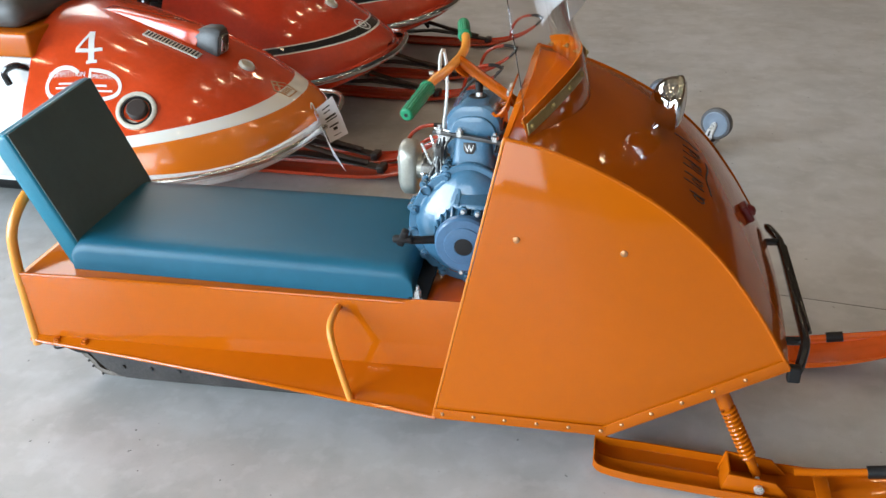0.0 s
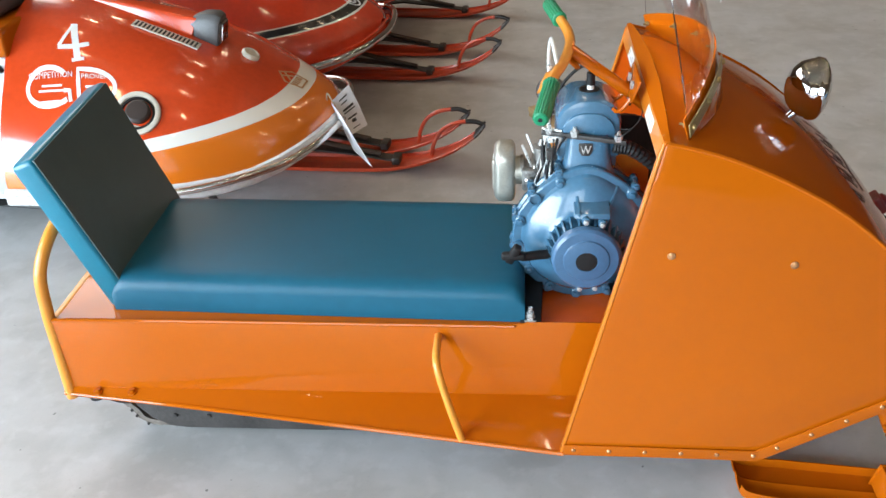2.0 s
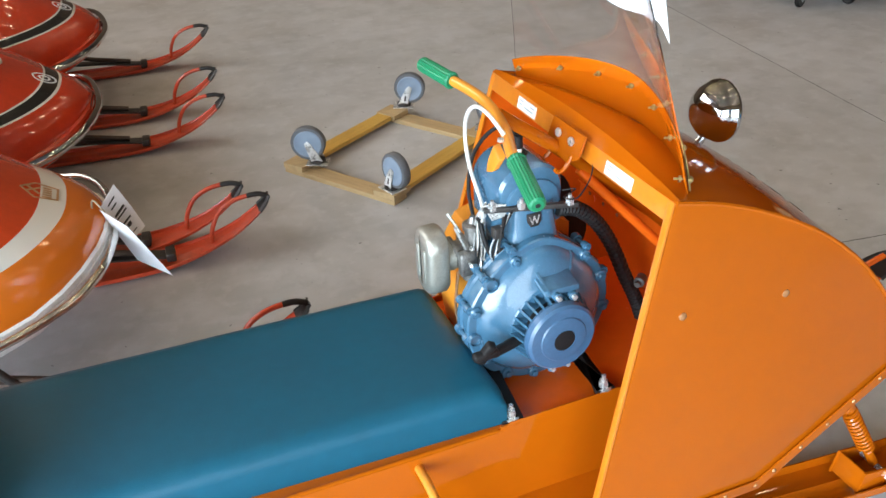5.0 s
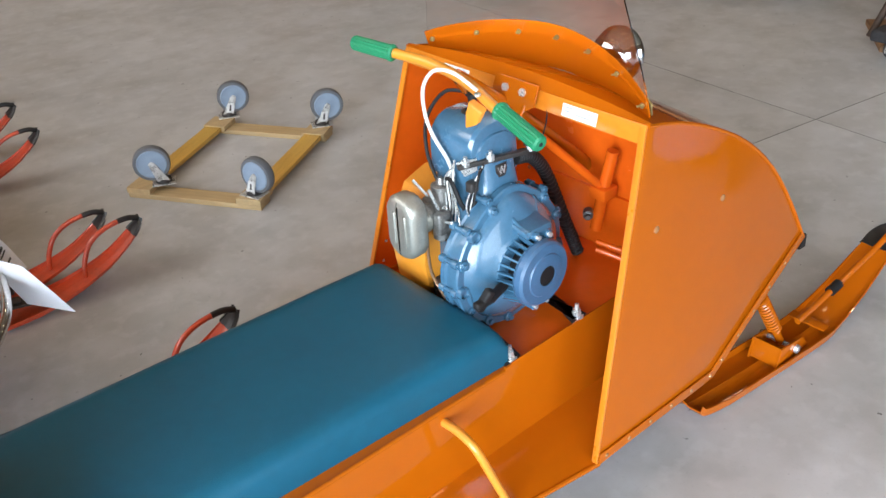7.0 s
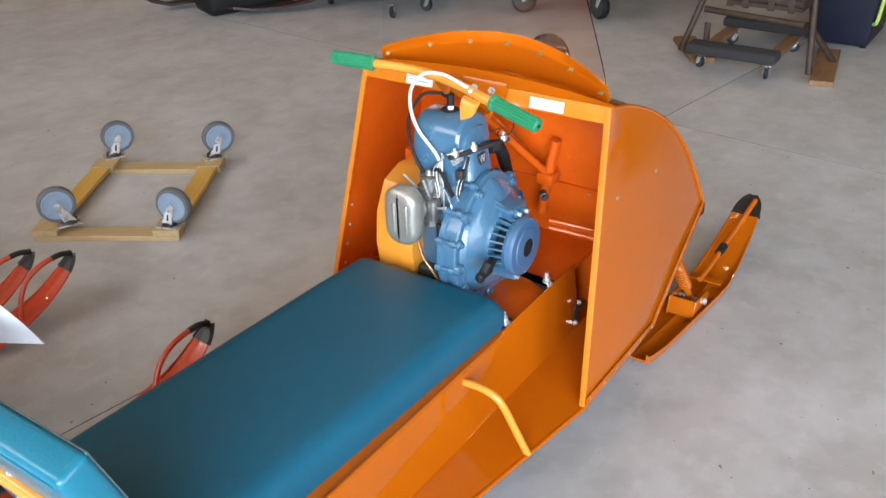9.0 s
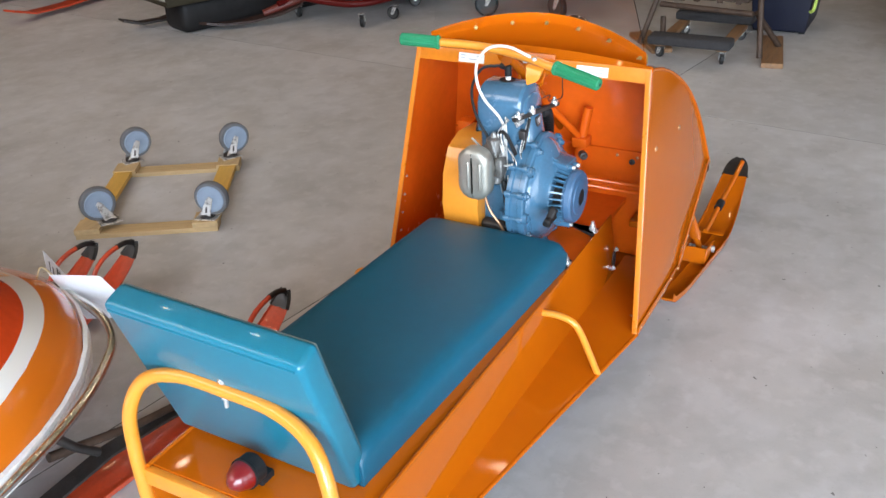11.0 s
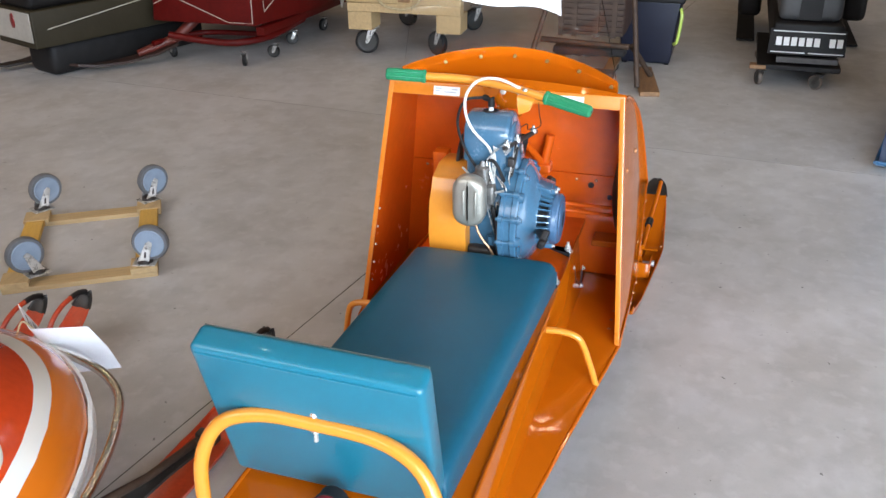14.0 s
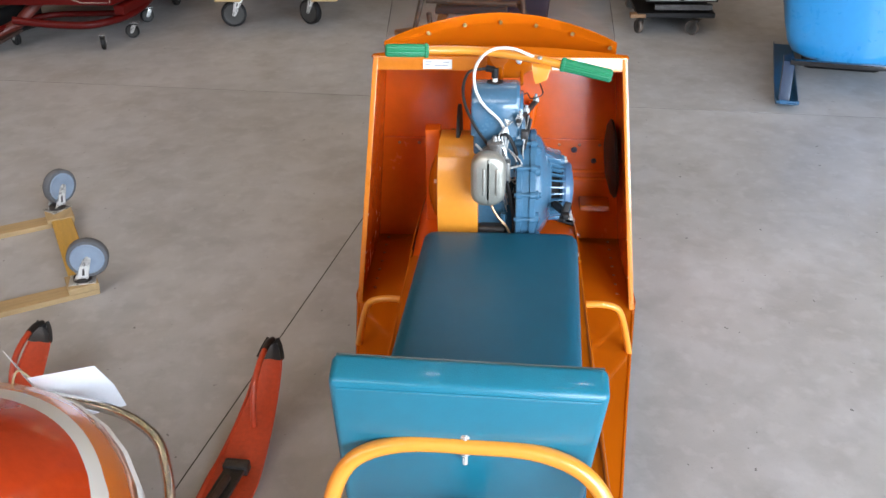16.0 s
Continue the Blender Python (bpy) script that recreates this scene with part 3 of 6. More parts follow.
for k in range(8):
    y = 0.062 - k * 0.036
    tall = 0.060 if k == 0 else random.uniform(0.034, 0.046)
    line = [(0.402 - tall * i / 4, y + 0.010 - 0.014 * i / 4) for i in range(5)]
    part("lettering_stroke", sheet([[on_hood(x, yy + 0.0020, 0.0012), on_hood(x, yy - 0.0020, 0.0012)] for x, yy in line], 0.0008), INK, shell)
    if k % 2:
        ring = [(0.388 + 0.013 * math.cos(a), y - 0.010 + 0.010 * math.sin(a) + 0.004 * math.cos(a)) for a in (2 * math.pi * i / 12 for i in range(13))]
        part("lettering_loop", sheet([[on_hood(x, yy, 0.0012), on_hood(x - 0.003 * math.cos(a), yy - 0.003 * math.sin(a), 0.0012)] for (x, yy), a in zip(ring, (2 * math.pi * i / 12 for i in range(13)))], 0.0008), INK, shell)
rows = [[on_hood(0.413 + 0.004 * math.sin(i), 0.03 - 0.02 * i, 0.0012), on_hood(0.4165 + 0.004 * math.sin(i), 0.03 - 0.02 * i, 0.0012)] for i in range(9)]
part("lettering_flourish", sheet(rows, 0.0008), INK, shell)

# red reflector and black bumper bar on the nose
c = on_hood(0.515, 0.03)
part("reflector", moved(merge(soft_box(-0.020, 0.020, -0.022, 0.022, -0.002, 0.016, 0.005), lathe([(0.016, 0.014), (0.014, 0.022), (0.006, 0.027), (0.001, 0.028)], 16)), along(c, c + Vector((0.82, 0, 0.55)))), RED_LENS, sled, "red nose reflector")
bar_line = [(0.606, 0.275, 0.335), (0.616, 0.240, 0.336), (0.630, 0.195, 0.334), (0.633, 0.15, 0.335), (0.631, -0.05, 0.337), (0.628, -0.25, 0.340), (0.625, -0.295, 0.338), (0.616, -0.325, 0.318), (0.606, -0.352, 0.290)]
line = glide(bar_line, 4)
bumper = part("bumper", tube(line, [0.002, 0.006, 0.009] + [0.0105] * (len(line) - 6) + [0.009, 0.006, 0.002], 10), BLACK_P, sled, "black nose bumper bar with pointed ends")
part("end_block", soft_box(0.586, 0.612, -0.366, -0.344, 0.288, 0.325, 0.003, 1), BLACK, bumper)
part("face_strip", tube([(0.641, 0.15, 0.339), (0.641, -0.25, 0.342)], 0.0045, 8), BLACK_P, bumper)
for y in (-0.275, 0.175):
    part("standoff", rod((0.556, y, 0.331), (0.628, y, 0.336), 0.0095, 12), BLACK_P, bumper)
    part("standoff_flange", lathe([(0.017, 0), (0.017, 0.004), (0.011, 0.006)], 16, along((0.575, y, 0.331), (0.628, y, 0.336))), BLACK_P, bumper)

# tub: upright sides, sloping running boards, deck
for side in (-1, 1):
    k = side
    top = [(-1.268, 0.222, 0.333), (-1.0, 0.221, 0.333), (-0.26, 0.219, 0.326), (-0.235, 0.219, 0.338), (-0.12, 0.218, 0.338), (0.10, 0.212, 0.33)]
    low = [(-1.266, 0.224, 0.150), (-1.0, 0.226, 0.150), (-0.26, 0.230, 0.150), (-0.235, 0.230, 0.150), (-0.12, 0.231, 0.151), (0.10, 0.232, 0.152)]
    grid = [[(a[0], k * a[1], a[2]) for a in top], [(a[0], k * a[1], a[2]) for a in low]]
    tub = part("tub_side", sheet(grid if k > 0 else grid[::-1], 0.003), ORANGE, sled, "tall orange tub side", bevel=0.0008)
    part("top_bead", tube([(a[0], k * a[1], a[2]) for a in top[:3]], 0.0045, 8), ORANGE, tub)
    part("fold_tab", box(-0.255, -0.215, k * 0.2195 - 0.003, k * 0.2195 + 0.003, 0.318, 0.334), ORANGE, tub, bevel=0.0015)
    board = [[(-1.274, k * 0.2245, 0.150), (-1.0, k * 0.2265, 0.150), (-0.6, k * 0.229, 0.151), (-0.158, k * 0.231, 0.152), (0.20, k * 0.232, 0.152)], [(-1.284, k * 0.229, 0.135), (-1.0, k * 0.263, 0.132), (-0.6, k * 0.318, 0.129), (-0.158, k * 0.383, 0.127), (0.20, k * 0.383, 0.127)]]
    rb = part("running_board", sheet(board if k > 0 else board[::-1], 0.003), ORANGE, sled, "sloping orange running board")
    part("edge_bead", tube([Vector(v) for v in board[1][:4]], 0.0055, 8), ORANGE, rb)
    rail = glide([(-0.42, k * 0.219, 0.303), (-0.42, k * 0.262, 0.305), (-0.419, k * 0.298, 0.296), (-0.412, k * 0.316, 0.268), (-0.392, k * 0.334, 0.20), (-0.369, k * 0.350, 0.129)], 6)
    part("foot_rail", tube(rail, 0.0085, 12), YELLOW, sled, "bent yellow-orange tube foot rail")
    for x in (-1.20, -1.12):
        part("bracket_bolt", lathe([(0.012, 0), (0.012, 0.005), (0.007, 0.006), (0.007, 0.011)], 6, along((x, k * 0.236, 0.143), (x, k * 0.236, 0.2))), ORANGE, rb)
    for i in range(7):
        x = -0.09 + 0.052 * i
        part("board_rivet", lathe([(0.0055, 0), (0.005, 0.0025), (0.001, 0.004)], 8, along((x, k * 0.345, 0.1355), (x, k * 0.345, 1))), RIVET, rb)
    # slotted bracket inside the hood
    slot = part("slot_plate", lathe([(0.002, 0.0025), (0.0125, 0.0025), (0.0140, 0.0032), (0.0155, 0.0020), (0.0155, 0.0)], 24, along((0.085, k * 0.2325, 0.200), (0.085, k, 0.200)) @ Matrix.Diagonal((0.8, 1.6, 1, 1))), DARK, tub, "dark oval slot with two bright bolts")
    for x, z in ((0.094, 0.226), (0.076, 0.174)):
        part("bolt", lathe([(0.0075, 0), (0.0075, 0.004), (0.004, 0.005), (0.004, 0.009)], 6, along((x, k * 0.2335, z), (x, k, z))), ZINC, slot)
deck = part("deck", box(-1.258, -0.245, -0.2185, 0.2185, 0.316, 0.331), ORANGE, sled, "flat orange deck", bevel=0.001)
part("bay_floor", box(-0.244, 0.234, -0.215, 0.215, 0.312, 0.326), SHADED_ORANGE, deck, "engine bay floor, deep red-orange for bounced light")
# upper half added: a wall to catch light in the hood's dark front
fire = part("front_bulkhead", plate([(0.236, k * (hood_y(z) - 0.0085), z) for k, z in ((-1, 0.14), (1, 0.14), (1, 0.690), (-1, 0.690))], (0.004, 0, 0)), SHADED_ORANGE, sled, "bulkhead in front of the engine, upper half added, red-orange for bounced light", bevel=0.002)
part("fold", beam((0.231, -0.344, 0.472), (0.231, 0.344, 0.472), 0.010, 0.005), SHADED_ORANGE, fire, bevel=0.001)
for y in (-0.30, -0.24, -0.18, 0.18, 0.24, 0.30):
    part("rivet", lathe([(0.005, 0), (0.0045, 0.002), (0.001, 0.0035)], 8, along((0.2345, y, 0.455), (0, y, 0.455))), RIVET, fire)
for y, z, r in ((-0.225, 0.44, 0.009), (-0.285, 0.405, 0.008)):
    part("grommet", lathe([(r, 0), (r, 0.003), (r * 0.6, 0.005), (r * 0.5, 0.001), (0.001, 0.001)], 14, along((0.2345, y, z), (0, y, z))), DARK, fire)

# rear cross bar and hoop
hoop_line = [(-1.272, 0.236, 0.12), (-1.273, 0.237, 0.25), (-1.274, 0.238, 0.36), (-1.268, 0.233, 0.456), (-1.249, 0.199, 0.524), (-1.236, 0.125, 0.549), (-1.233, 0.02, 0.548), (-1.236, -0.09, 0.541), (-1.249, -0.165, 0.510), (-1.268, -0.205, 0.445), (-1.274, -0.214, 0.36), (-1.273, -0.219, 0.25), (-1.272, -0.223, 0.12)]
hoop = part("hoop", tube(glide(hoop_line, 6), 0.0135, 16), YELLOW, sled, "yellow-orange tubular grab hoop", angle=60)
part("cross_bar", box(-1.276, -1.259, -0.206, 0.232, 0.292, 0.328), YELLOW, sled, bevel=0.003)
eye = glide([(-1.274, 0.052, 0.312), (-1.288, 0.052, 0.308), (-1.299, 0.040, 0.304), (-1.288, 0.028, 0.308), (-1.274, 0.028, 0.312)], 6)
part("tow_eye", tube(eye, 0.005, 8), ORANGE, sled)
part("pin", merge(rod((-1.233, 0.024, 0.512), (-1.233, 0.024, 0.580), 0.0042, 8), lathe([(0.008, 0), (0.008, 0.008)], 6, along((-1.233, 0.024, 0.566), (-1.233, 0.024, 1))), lathe([(0.008, 0), (0.008, 0.009)], 6, along((-1.233, 0.024, 0.532), (-1.233, 0.024, 1)))), ZINC, hoop, "bright threaded pin with nuts")
tail = part("tail_lamp", lathe([(0.029, 0), (0.029, 0.022), (0.031, 0.024), (0.031, 0.03)], 28, along((-1.205, 0.012, 0.363), (-1.335, 0.014, 0.375))), BLACK, sled, "black-rimmed tail lamp")
part("lens", lathe([(0.0285, 0.03), (0.0275, 0.037), (0.020, 0.054), (0.010, 0.065), (0.001, 0.068)], 28, along((-1.205, 0.012, 0.363), (-1.335, 0.014, 0.375))), RED_LENS, tail, "domed red lens")
part("bracket", box(-1.215, -1.18, -0.01, 0.03, 0.322, 0.345), BLACK, tail, bevel=0.003)

# track under the tub
prof = glide([(-1.06, 0, 0.012), (-0.5, 0, 0.006), (0.1, 0, 0.006), (0.2, 0, 0.06), (0.16, 0, 0.13), (-0.4, 0, 0.135), (-0.95, 0, 0.20), (-1.13, 0, 0.255), (-1.195, 0, 0.225), (-1.205, 0, 0.15), (-1.15, 0, 0.055)], 6, True)
rows = [[(p.x, -0.185 + 0.37 * i / 4, p.z) for i in range(5)] for p in prof + prof[:1]]
track = part("track", sheet(rows, 0.012), TRACK, sled, "worn dusty grey rubber track", angle=60)
for i in range(0, len(prof), 2):
    p, q = prof[i], prof[(i + 1) % len(prof)]
    d = (q - p).normalized()
    nrm = Vector((d.z, 0, -d.x))
    c = (p + q) / 2
    for ya, yb in ((-0.183, -0.052), (-0.028, 0.183)):
        part("pad", beam(c + nrm * 0.013 + Vector((0, ya, 0)), c + nrm * 0.013 + Vector((0, yb, 0)), (q - p).length * 1.72, 0.010, nrm), TRACK, track, bevel=0.003)
    part("cross_rod", rod(p - d * 0.001 + nrm * 0.015 + Vector((0, -0.188, 0)), p - d * 0.001 + nrm * 0.015 + Vector((0, 0.188, 0)), 0.0035, 6), DARK, track)
    if i % 4 == 0:
        part("lug", moved(soft_box(-0.017, 0.017, -0.011, 0.011, 0, 0.026, 0.004), along(c + nrm * 0.012 + Vector((0, -0.04, 0)), c + nrm + Vector((0, -0.04, 0)))), DARK, track)
for k in (-1, 1):
    runner = [(x, k * 0.19, z) for x, z in ((-1.205, 0.132), (-1.172, 0.118), (-1.150, 0.096), (-1.130, 0.066), (-1.105, 0.038), (-1.072, 0.019), (-1.03, 0.012))] + [ (0.1, k * 0.19, 0.012), (0.1, k * 0.19, 0.14), (-1.205, k * 0.19, 0.145)]
    skid = part("skid_plate", plate(runner, (0, k * 0.012, 0)), SKID, sled, "dusty dark skid plate with bolts", bevel=0.002)
    for i in range(11):
        x = -1.05 + i * 0.08
        part("bolt", lathe([(0.006, 0), (0.005, 0.004)], 8, along((x, k * 0.202, 0.05), (x, k, 0.05))), DARK, skid)
    coil = [(-1.228 + 0.019 * math.cos(a), k * 0.192 + 0.019 * math.sin(a), 0.092 + 0.0014 * a) for a in (i * math.pi / 6 for i in range(85))]
    part("coil_spring", tube(coil, 0.0032, 6), DARK, sled, "dark coil spring at the track adjuster")
    part("rod", rod((-1.235, k * 0.185, 0.10), (-1.235, k * 0.185, 0.30), 0.004, 8), DARK, sled)
for k in (-1, 1):
    part("idler_wheel", lathe([(0.02, 0), (0.062, 0.002), (0.07, 0.01), (0.07, 0.022), (0.062, 0.03), (0.02, 0.032)], 24, along((-1.16, k * 0.2 - 0.016, 0.155), (-1.16, 9, 0.155))), BLACK, sled)


# ---- skis of the orange snowmobile ----
def ski(y0, paint, k=-1, toe=0.0, drift=-0.022):
    """One ski: its centre runs from y0 at the tail outwards by toe, and drifts back at the tip."""
    def centre(x):
        return y0 + toe * min(1.0, max(0.0, (x - 0.17) / 0.52))

    yc = centre(0.57)
    steps = [(0.203, 0.034), (0.222, 0.018), (0.30, 0.012), (0.55, 0.010), (0.70, 0.016), (0.82, 0.040), (0.93, 0.078), (1.03, 0.122), (1.085, 0.150)]
    line = glide([(x, 0, z) for x, z in steps], 4)
    rows = []
    for p in line:
        f = min(1, max(0, (p.x - 0.66) / 0.425))
        w = 0.056 - 0.020 * f ** 1.5
        if p.x > 1.03:
            w *= max(0.35, math.sqrt(max(0, 1 - ((p.x - 1.03) / 0.058) ** 2)))
        w *= 0.86 + 0.14 * min(1.0, (p.x - 0.203) / 0.10)
        lipz = 0.022 * (1 - f) ** 1.2
        ym = centre(p.x) + drift * f
        rows.append([(p.x, ym - w, p.z + lipz), (p.x, ym - w * 0.97, p.z + 0.002), (p.x, ym - 0.018 * w / 0.056, p.z), (p.x, ym, p.z + 0.008 * (1 - f)), (p.x, ym + 0.018 * w / 0.056, p.z), (p.x, ym + w * 0.97, p.z + 0.002), (p.x, ym + w, p.z + lipz)])
    s = part("ski", sheet(rows, 0.0035), paint, sled, "orange steel ski with turned-up edges and black tip", angle=40)
    tip = [r for r in rows if r[0][0] > 0.99]
    part("tip_cap", sheet([[(v[0] + 0.001, r[3][1] + (v[1] - r[3][1]) * 1.06, v[2] + 0.003) for v in r] for r in tip], 0.0095), TAPE, s, "black dipped ski tip", angle=50)
    y = yc
    part("saddle", plate([(0.475, y - 0.04, 0.016), (0.625, y - 0.04, 0.016), (0.590, y - 0.04, 0.056), (0.49, y - 0.04, 0.070)], (0, 0.006, 0)), paint, s, bevel=0.002)
    part("saddle", plate([(0.475, y + 0.034, 0.016), (0.625, y + 0.034, 0.016), (0.590, y + 0.034, 0.056), (0.49, y + 0.034, 0.070)], (0, 0.006, 0)), paint, s, bevel=0.002)
    part("saddle_back", plate([(0.478, y - 0.036, 0.020), (0.478, y + 0.036, 0.020), (0.492, y + 0.036, 0.068), (0.492, y - 0.036, 0.068)], (0.004, 0, 0)), paint, s, bevel=0.001)
    part("pivot_bolt", merge(rod((0.556, y - 0.050, 0.040), (0.556, y + 0.050, 0.040), 0.006, 10), lathe([(0.011, 0), (0.011, 0.008)], 6, along((0.556, y - 0.041, 0.04), (0.556, y - 1, 0.04))), lathe([(0.011, 0), (0.011, 0.008)], 6, along((0.556, y + 0.046, 0.04), (0.556, y + 1, 0.04)))), ZINC, s, "bright pivot bolt")
    bar = glide([(0.63, y, 0.062), (0.70, y + k * 0.002, 0.070), (0.82, y + k * 0.006, 0.092), (0.95, y + k * 0.014, 0.122), (1.05, y + k * 0.02, 0.152)], 4)
    stay = part("ski_stay", tube(bar, 0.0085, 10), paint, s)
    part("clamp", rod(Vector((0.775, y + k * 0.004, 0.083)), Vector((0.815, y + k * 0.006, 0.091)), 0.0135, 12), BLACK, stay, "black rubber clamp")
    part("cross_strap", beam((0.69, y - 0.05, 0.034), (0.69, y + 0.05, 0.034), 0.03, 0.004), paint, s, bevel=0.001)
    # spindle and coil spring up to the chin
    a, b = Vector((0.455, yc + 0.042, 0.245)), Vector((0.556, y, 0.040))
    part("spindle", rod(a, b, 0.0105, 12), paint, sled, "orange ski spindle")
    d = (b - a).normalized()
    e1 = d.orthogonal().normalized()
    e2 = d.cross(e1)
    coil = [a + d * (0.055 + 0.0105 * t / (2 * math.pi)) + 0.0148 * (math.cos(t) * e1 + math.sin(t) * e2) for t in (i * math.pi / 6 for i in range(12 * 12 + 1))]
    part("coil_spring", tube(coil, 0.0038, 6), paint, sled, "orange coil spring")
    part("spring_collar", rod(a, a + d * 0.052, 0.017, 16), paint, sled)


ski(-0.334, ORANGE, toe=-0.050, drift=0.008)
# far ski: warm shade put into its colour by the redder orange
ski(0.142, SHADED_ORANGE)

# ---- seat ----

def cushion(x0, x1, ya0, yb0, ya1, yb1, z0, z1, r):
    """A padded block whose sides run from (ya0, yb0) at x0 to (ya1, yb1) at x1, crowned a little on top."""
    nx, ny = 28, 16
    pts, faces = [], []

    def edge(v, size, rr):
        return min(v, size - v) / rr if min(v, size - v) < rr else 1.0

    lx = x1 - x0
    top = []
    for i in range(nx + 1):
        row = []
        tx = 0.5 - 0.5 * math.cos(math.pi * i / nx)
        x = x0 + lx * tx
        ya, yb = ya0 + (ya1 - ya0) * tx, yb0 + (yb1 - yb0) * tx
        for j in range(ny + 1):
            ty = 0.5 - 0.5 * math.cos(math.pi * j / ny)
            y = ya + (yb - ya) * ty
            ex = min(1, edge(tx * lx, lx, r))
            ey = min(1, edge(ty * (yb - ya), yb - ya, r))
            fall = r * (1 - math.sqrt(max(0, 1 - (1 - ex) ** 2))) + r * (1 - math.sqrt(max(0, 1 - (1 - ey) ** 2)))
            puff = 0.006 * (1 - (2 * tx - 1) ** 4) * (1 - (2 * ty - 1) ** 4)
            wob = 0.0012 * noise.noise(Vector((x * 9, y * 9, 3)))
            row.append((x, y, max(z0 + 0.01, z1 - min(fall, r * 1.25) + puff + wob)))
        top.append(row)
    rim = [(i, 0) for i in range(nx + 1)] + [(nx, j) for j in range(1, ny + 1)] + [(i, ny) for i in range(nx - 1, -1, -1)] + [(0, j) for j in range(ny - 1, 0, -1)]
    idx = {}
    for i in range(nx + 1):
        for j in range(ny + 1):
            idx[i, j] = len(pts)
            pts.append(top[i][j])
    for i in range(nx):
        for j in range(ny):
            faces.append([idx[i, j], idx[i + 1, j], idx[i + 1, j + 1], idx[i, j + 1]])
    lower = []
    for i, j in rim:
        v = top[i][j]
        lower.append(len(pts))
        pts.append((v[0], v[1], z0))
    n = len(rim)
    for a in range(n):
        b = (a + 1) % n
        faces.append([idx[rim[a]], lower[a], lower[b], idx[rim[b]]])
    faces.append(lower)
    return pts, faces


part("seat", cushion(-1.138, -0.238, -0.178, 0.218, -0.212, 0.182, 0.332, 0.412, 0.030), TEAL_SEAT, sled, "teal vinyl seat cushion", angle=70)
# backrest: a thick board with padded front, leaning back
bm_ = pose(-1.153, 0.034, 0.335, 2.6, -19.8, 0)
back_geo = soft_box(0.0, 0.056, -0.203, 0.203, 0.0, 0.378, 0.013, 4)
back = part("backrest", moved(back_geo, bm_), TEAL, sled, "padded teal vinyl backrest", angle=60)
part("seam", moved(tube(glide([(-0.0005, -0.19, 0.366), (-0.0005, 0.19, 0.366)], 8), 0.0022, 6), bm_), TEAL, back)

# thin added face whose grey stands in for glare on the teal front
part("front_glare", moved(soft_box(0.052, 0.0567, -0.197, 0.197, 0.005, 0.372, 0.0003, 1), bm_), GREYED_TEAL, back, "teal vinyl front of the backrest, greyed for reflected glare")
def loft(rings, ends=True):
    n = len(rings[0])
    pts = [v for r in rings for v in r]
    f = [[i * n + j, i * n + (j + 1) % n, (i + 1) * n + (j + 1) % n, (i + 1) * n + j] for i in range(len(rings) - 1) for j in range(n)]
    if ends:
        f += [list(range(n))[::-1], list(range((len(rings) - 1) * n, len(rings) * n))]
    return pts, f


# ---- handlebar ----
bar_pts = glide([(-0.184, 0.262, 0.860), (-0.163, 0.169, 0.855), (-0.150, 0.09, 0.852), (-0.150, 0.02, 0.848), (-0.165, -0.06, 0.842), (-0.190, -0.14, 0.833), (-0.212, -0.268, 0.811)], 6)
bars = part("handlebar", tube(bar_pts, 0.0105, 14), YELLOW, sled, "yellow-orange handlebar with green grips", angle=60)


def grip(a, b):
    """A rubber sleeve with lengthwise ribs from a (inner) to b (outer end)."""
    a, b = Vector(a), Vector(b)
    long, m = (b - a).length, along(a, b)
    rings = []
    for h, f in ((0.0, 0.92), (0.003, 1.12), (0.009, 1.12), (0.011, 1.0), (long * 0.5, 1.02), (long - 0.004, 1.0), (long, 0.94), (long + 0.003, 0.7)):
        rings.append([m @ Vector(((0.0142 + 0.0012 * (i % 2)) * f * math.cos(2 * math.pi * i / 36), (0.0142 + 0.0012 * (i % 2)) * f * math.sin(2 * math.pi * i / 36), h)) for i in range(36)])
    g = part("grip", loft(rings), GREEN, bars, "green ribbed rubber grip", angle=30)
    part("end_hole", lathe([(0.005, long + 0.0015), (0.004, long + 0.0036)], 12, m), BLACK, g)


grip((-0.165, 0.168, 0.855), (-0.186, 0.268, 0.861))
grip((-0.190, -0.150, 0.832), (-0.212, -0.268, 0.811))
part("steering_post", tube([(-0.152, 0.0, 0.848), (-0.03, 0.0, 0.757), (0.20, 0.0, 0.56), (0.40, 0.0, 0.36)], 0.0125, 14), ORANGE, sled, "orange steering post")
leaf = [(-0.150, 0.022, 0.850), (-0.152, -0.005, 0.848), (-0.158, -0.030, 0.842), (-0.146, -0.024, 0.828), (-0.134, -0.012, 0.812), (-0.128, 0.004, 0.806), (-0.136, 0.018, 0.826)]
part("gusset", plate(leaf, (-0.004, 0.001, -0.004)), ORANGE, bars, "curved orange steering gusset", bevel=0.0012)
lever = plate([(-0.186, -0.082, 0.835), (-0.196, -0.128, 0.829), (-0.206, -0.120, 0.805), (-0.205, -0.092, 0.792), (-0.198, -0.086, 0.815)], (-0.012, 0.002, -0.004))
part("throttle_lever", lever, YELLOW, bars, "bent yellow-orange throttle lever", bevel=0.003)
part("lever_bolt", lathe([(0.006, 0), (0.006, 0.005)], 6, along((-0.193, -0.100, 0.845), (-0.193, -0.1, 0.9))), ZINC, bars)
cable = glide([(-0.178, -0.085, 0.846), (-0.185, -0.03, 0.868), (-0.188, 0.02, 0.862), (-0.19, 0.052, 0.825), (-0.19, 0.055, 0.775), (-0.19, 0.035, 0.73), (-0.19, -0.005, 0.69), (-0.19, -0.022, 0.66)], 6)
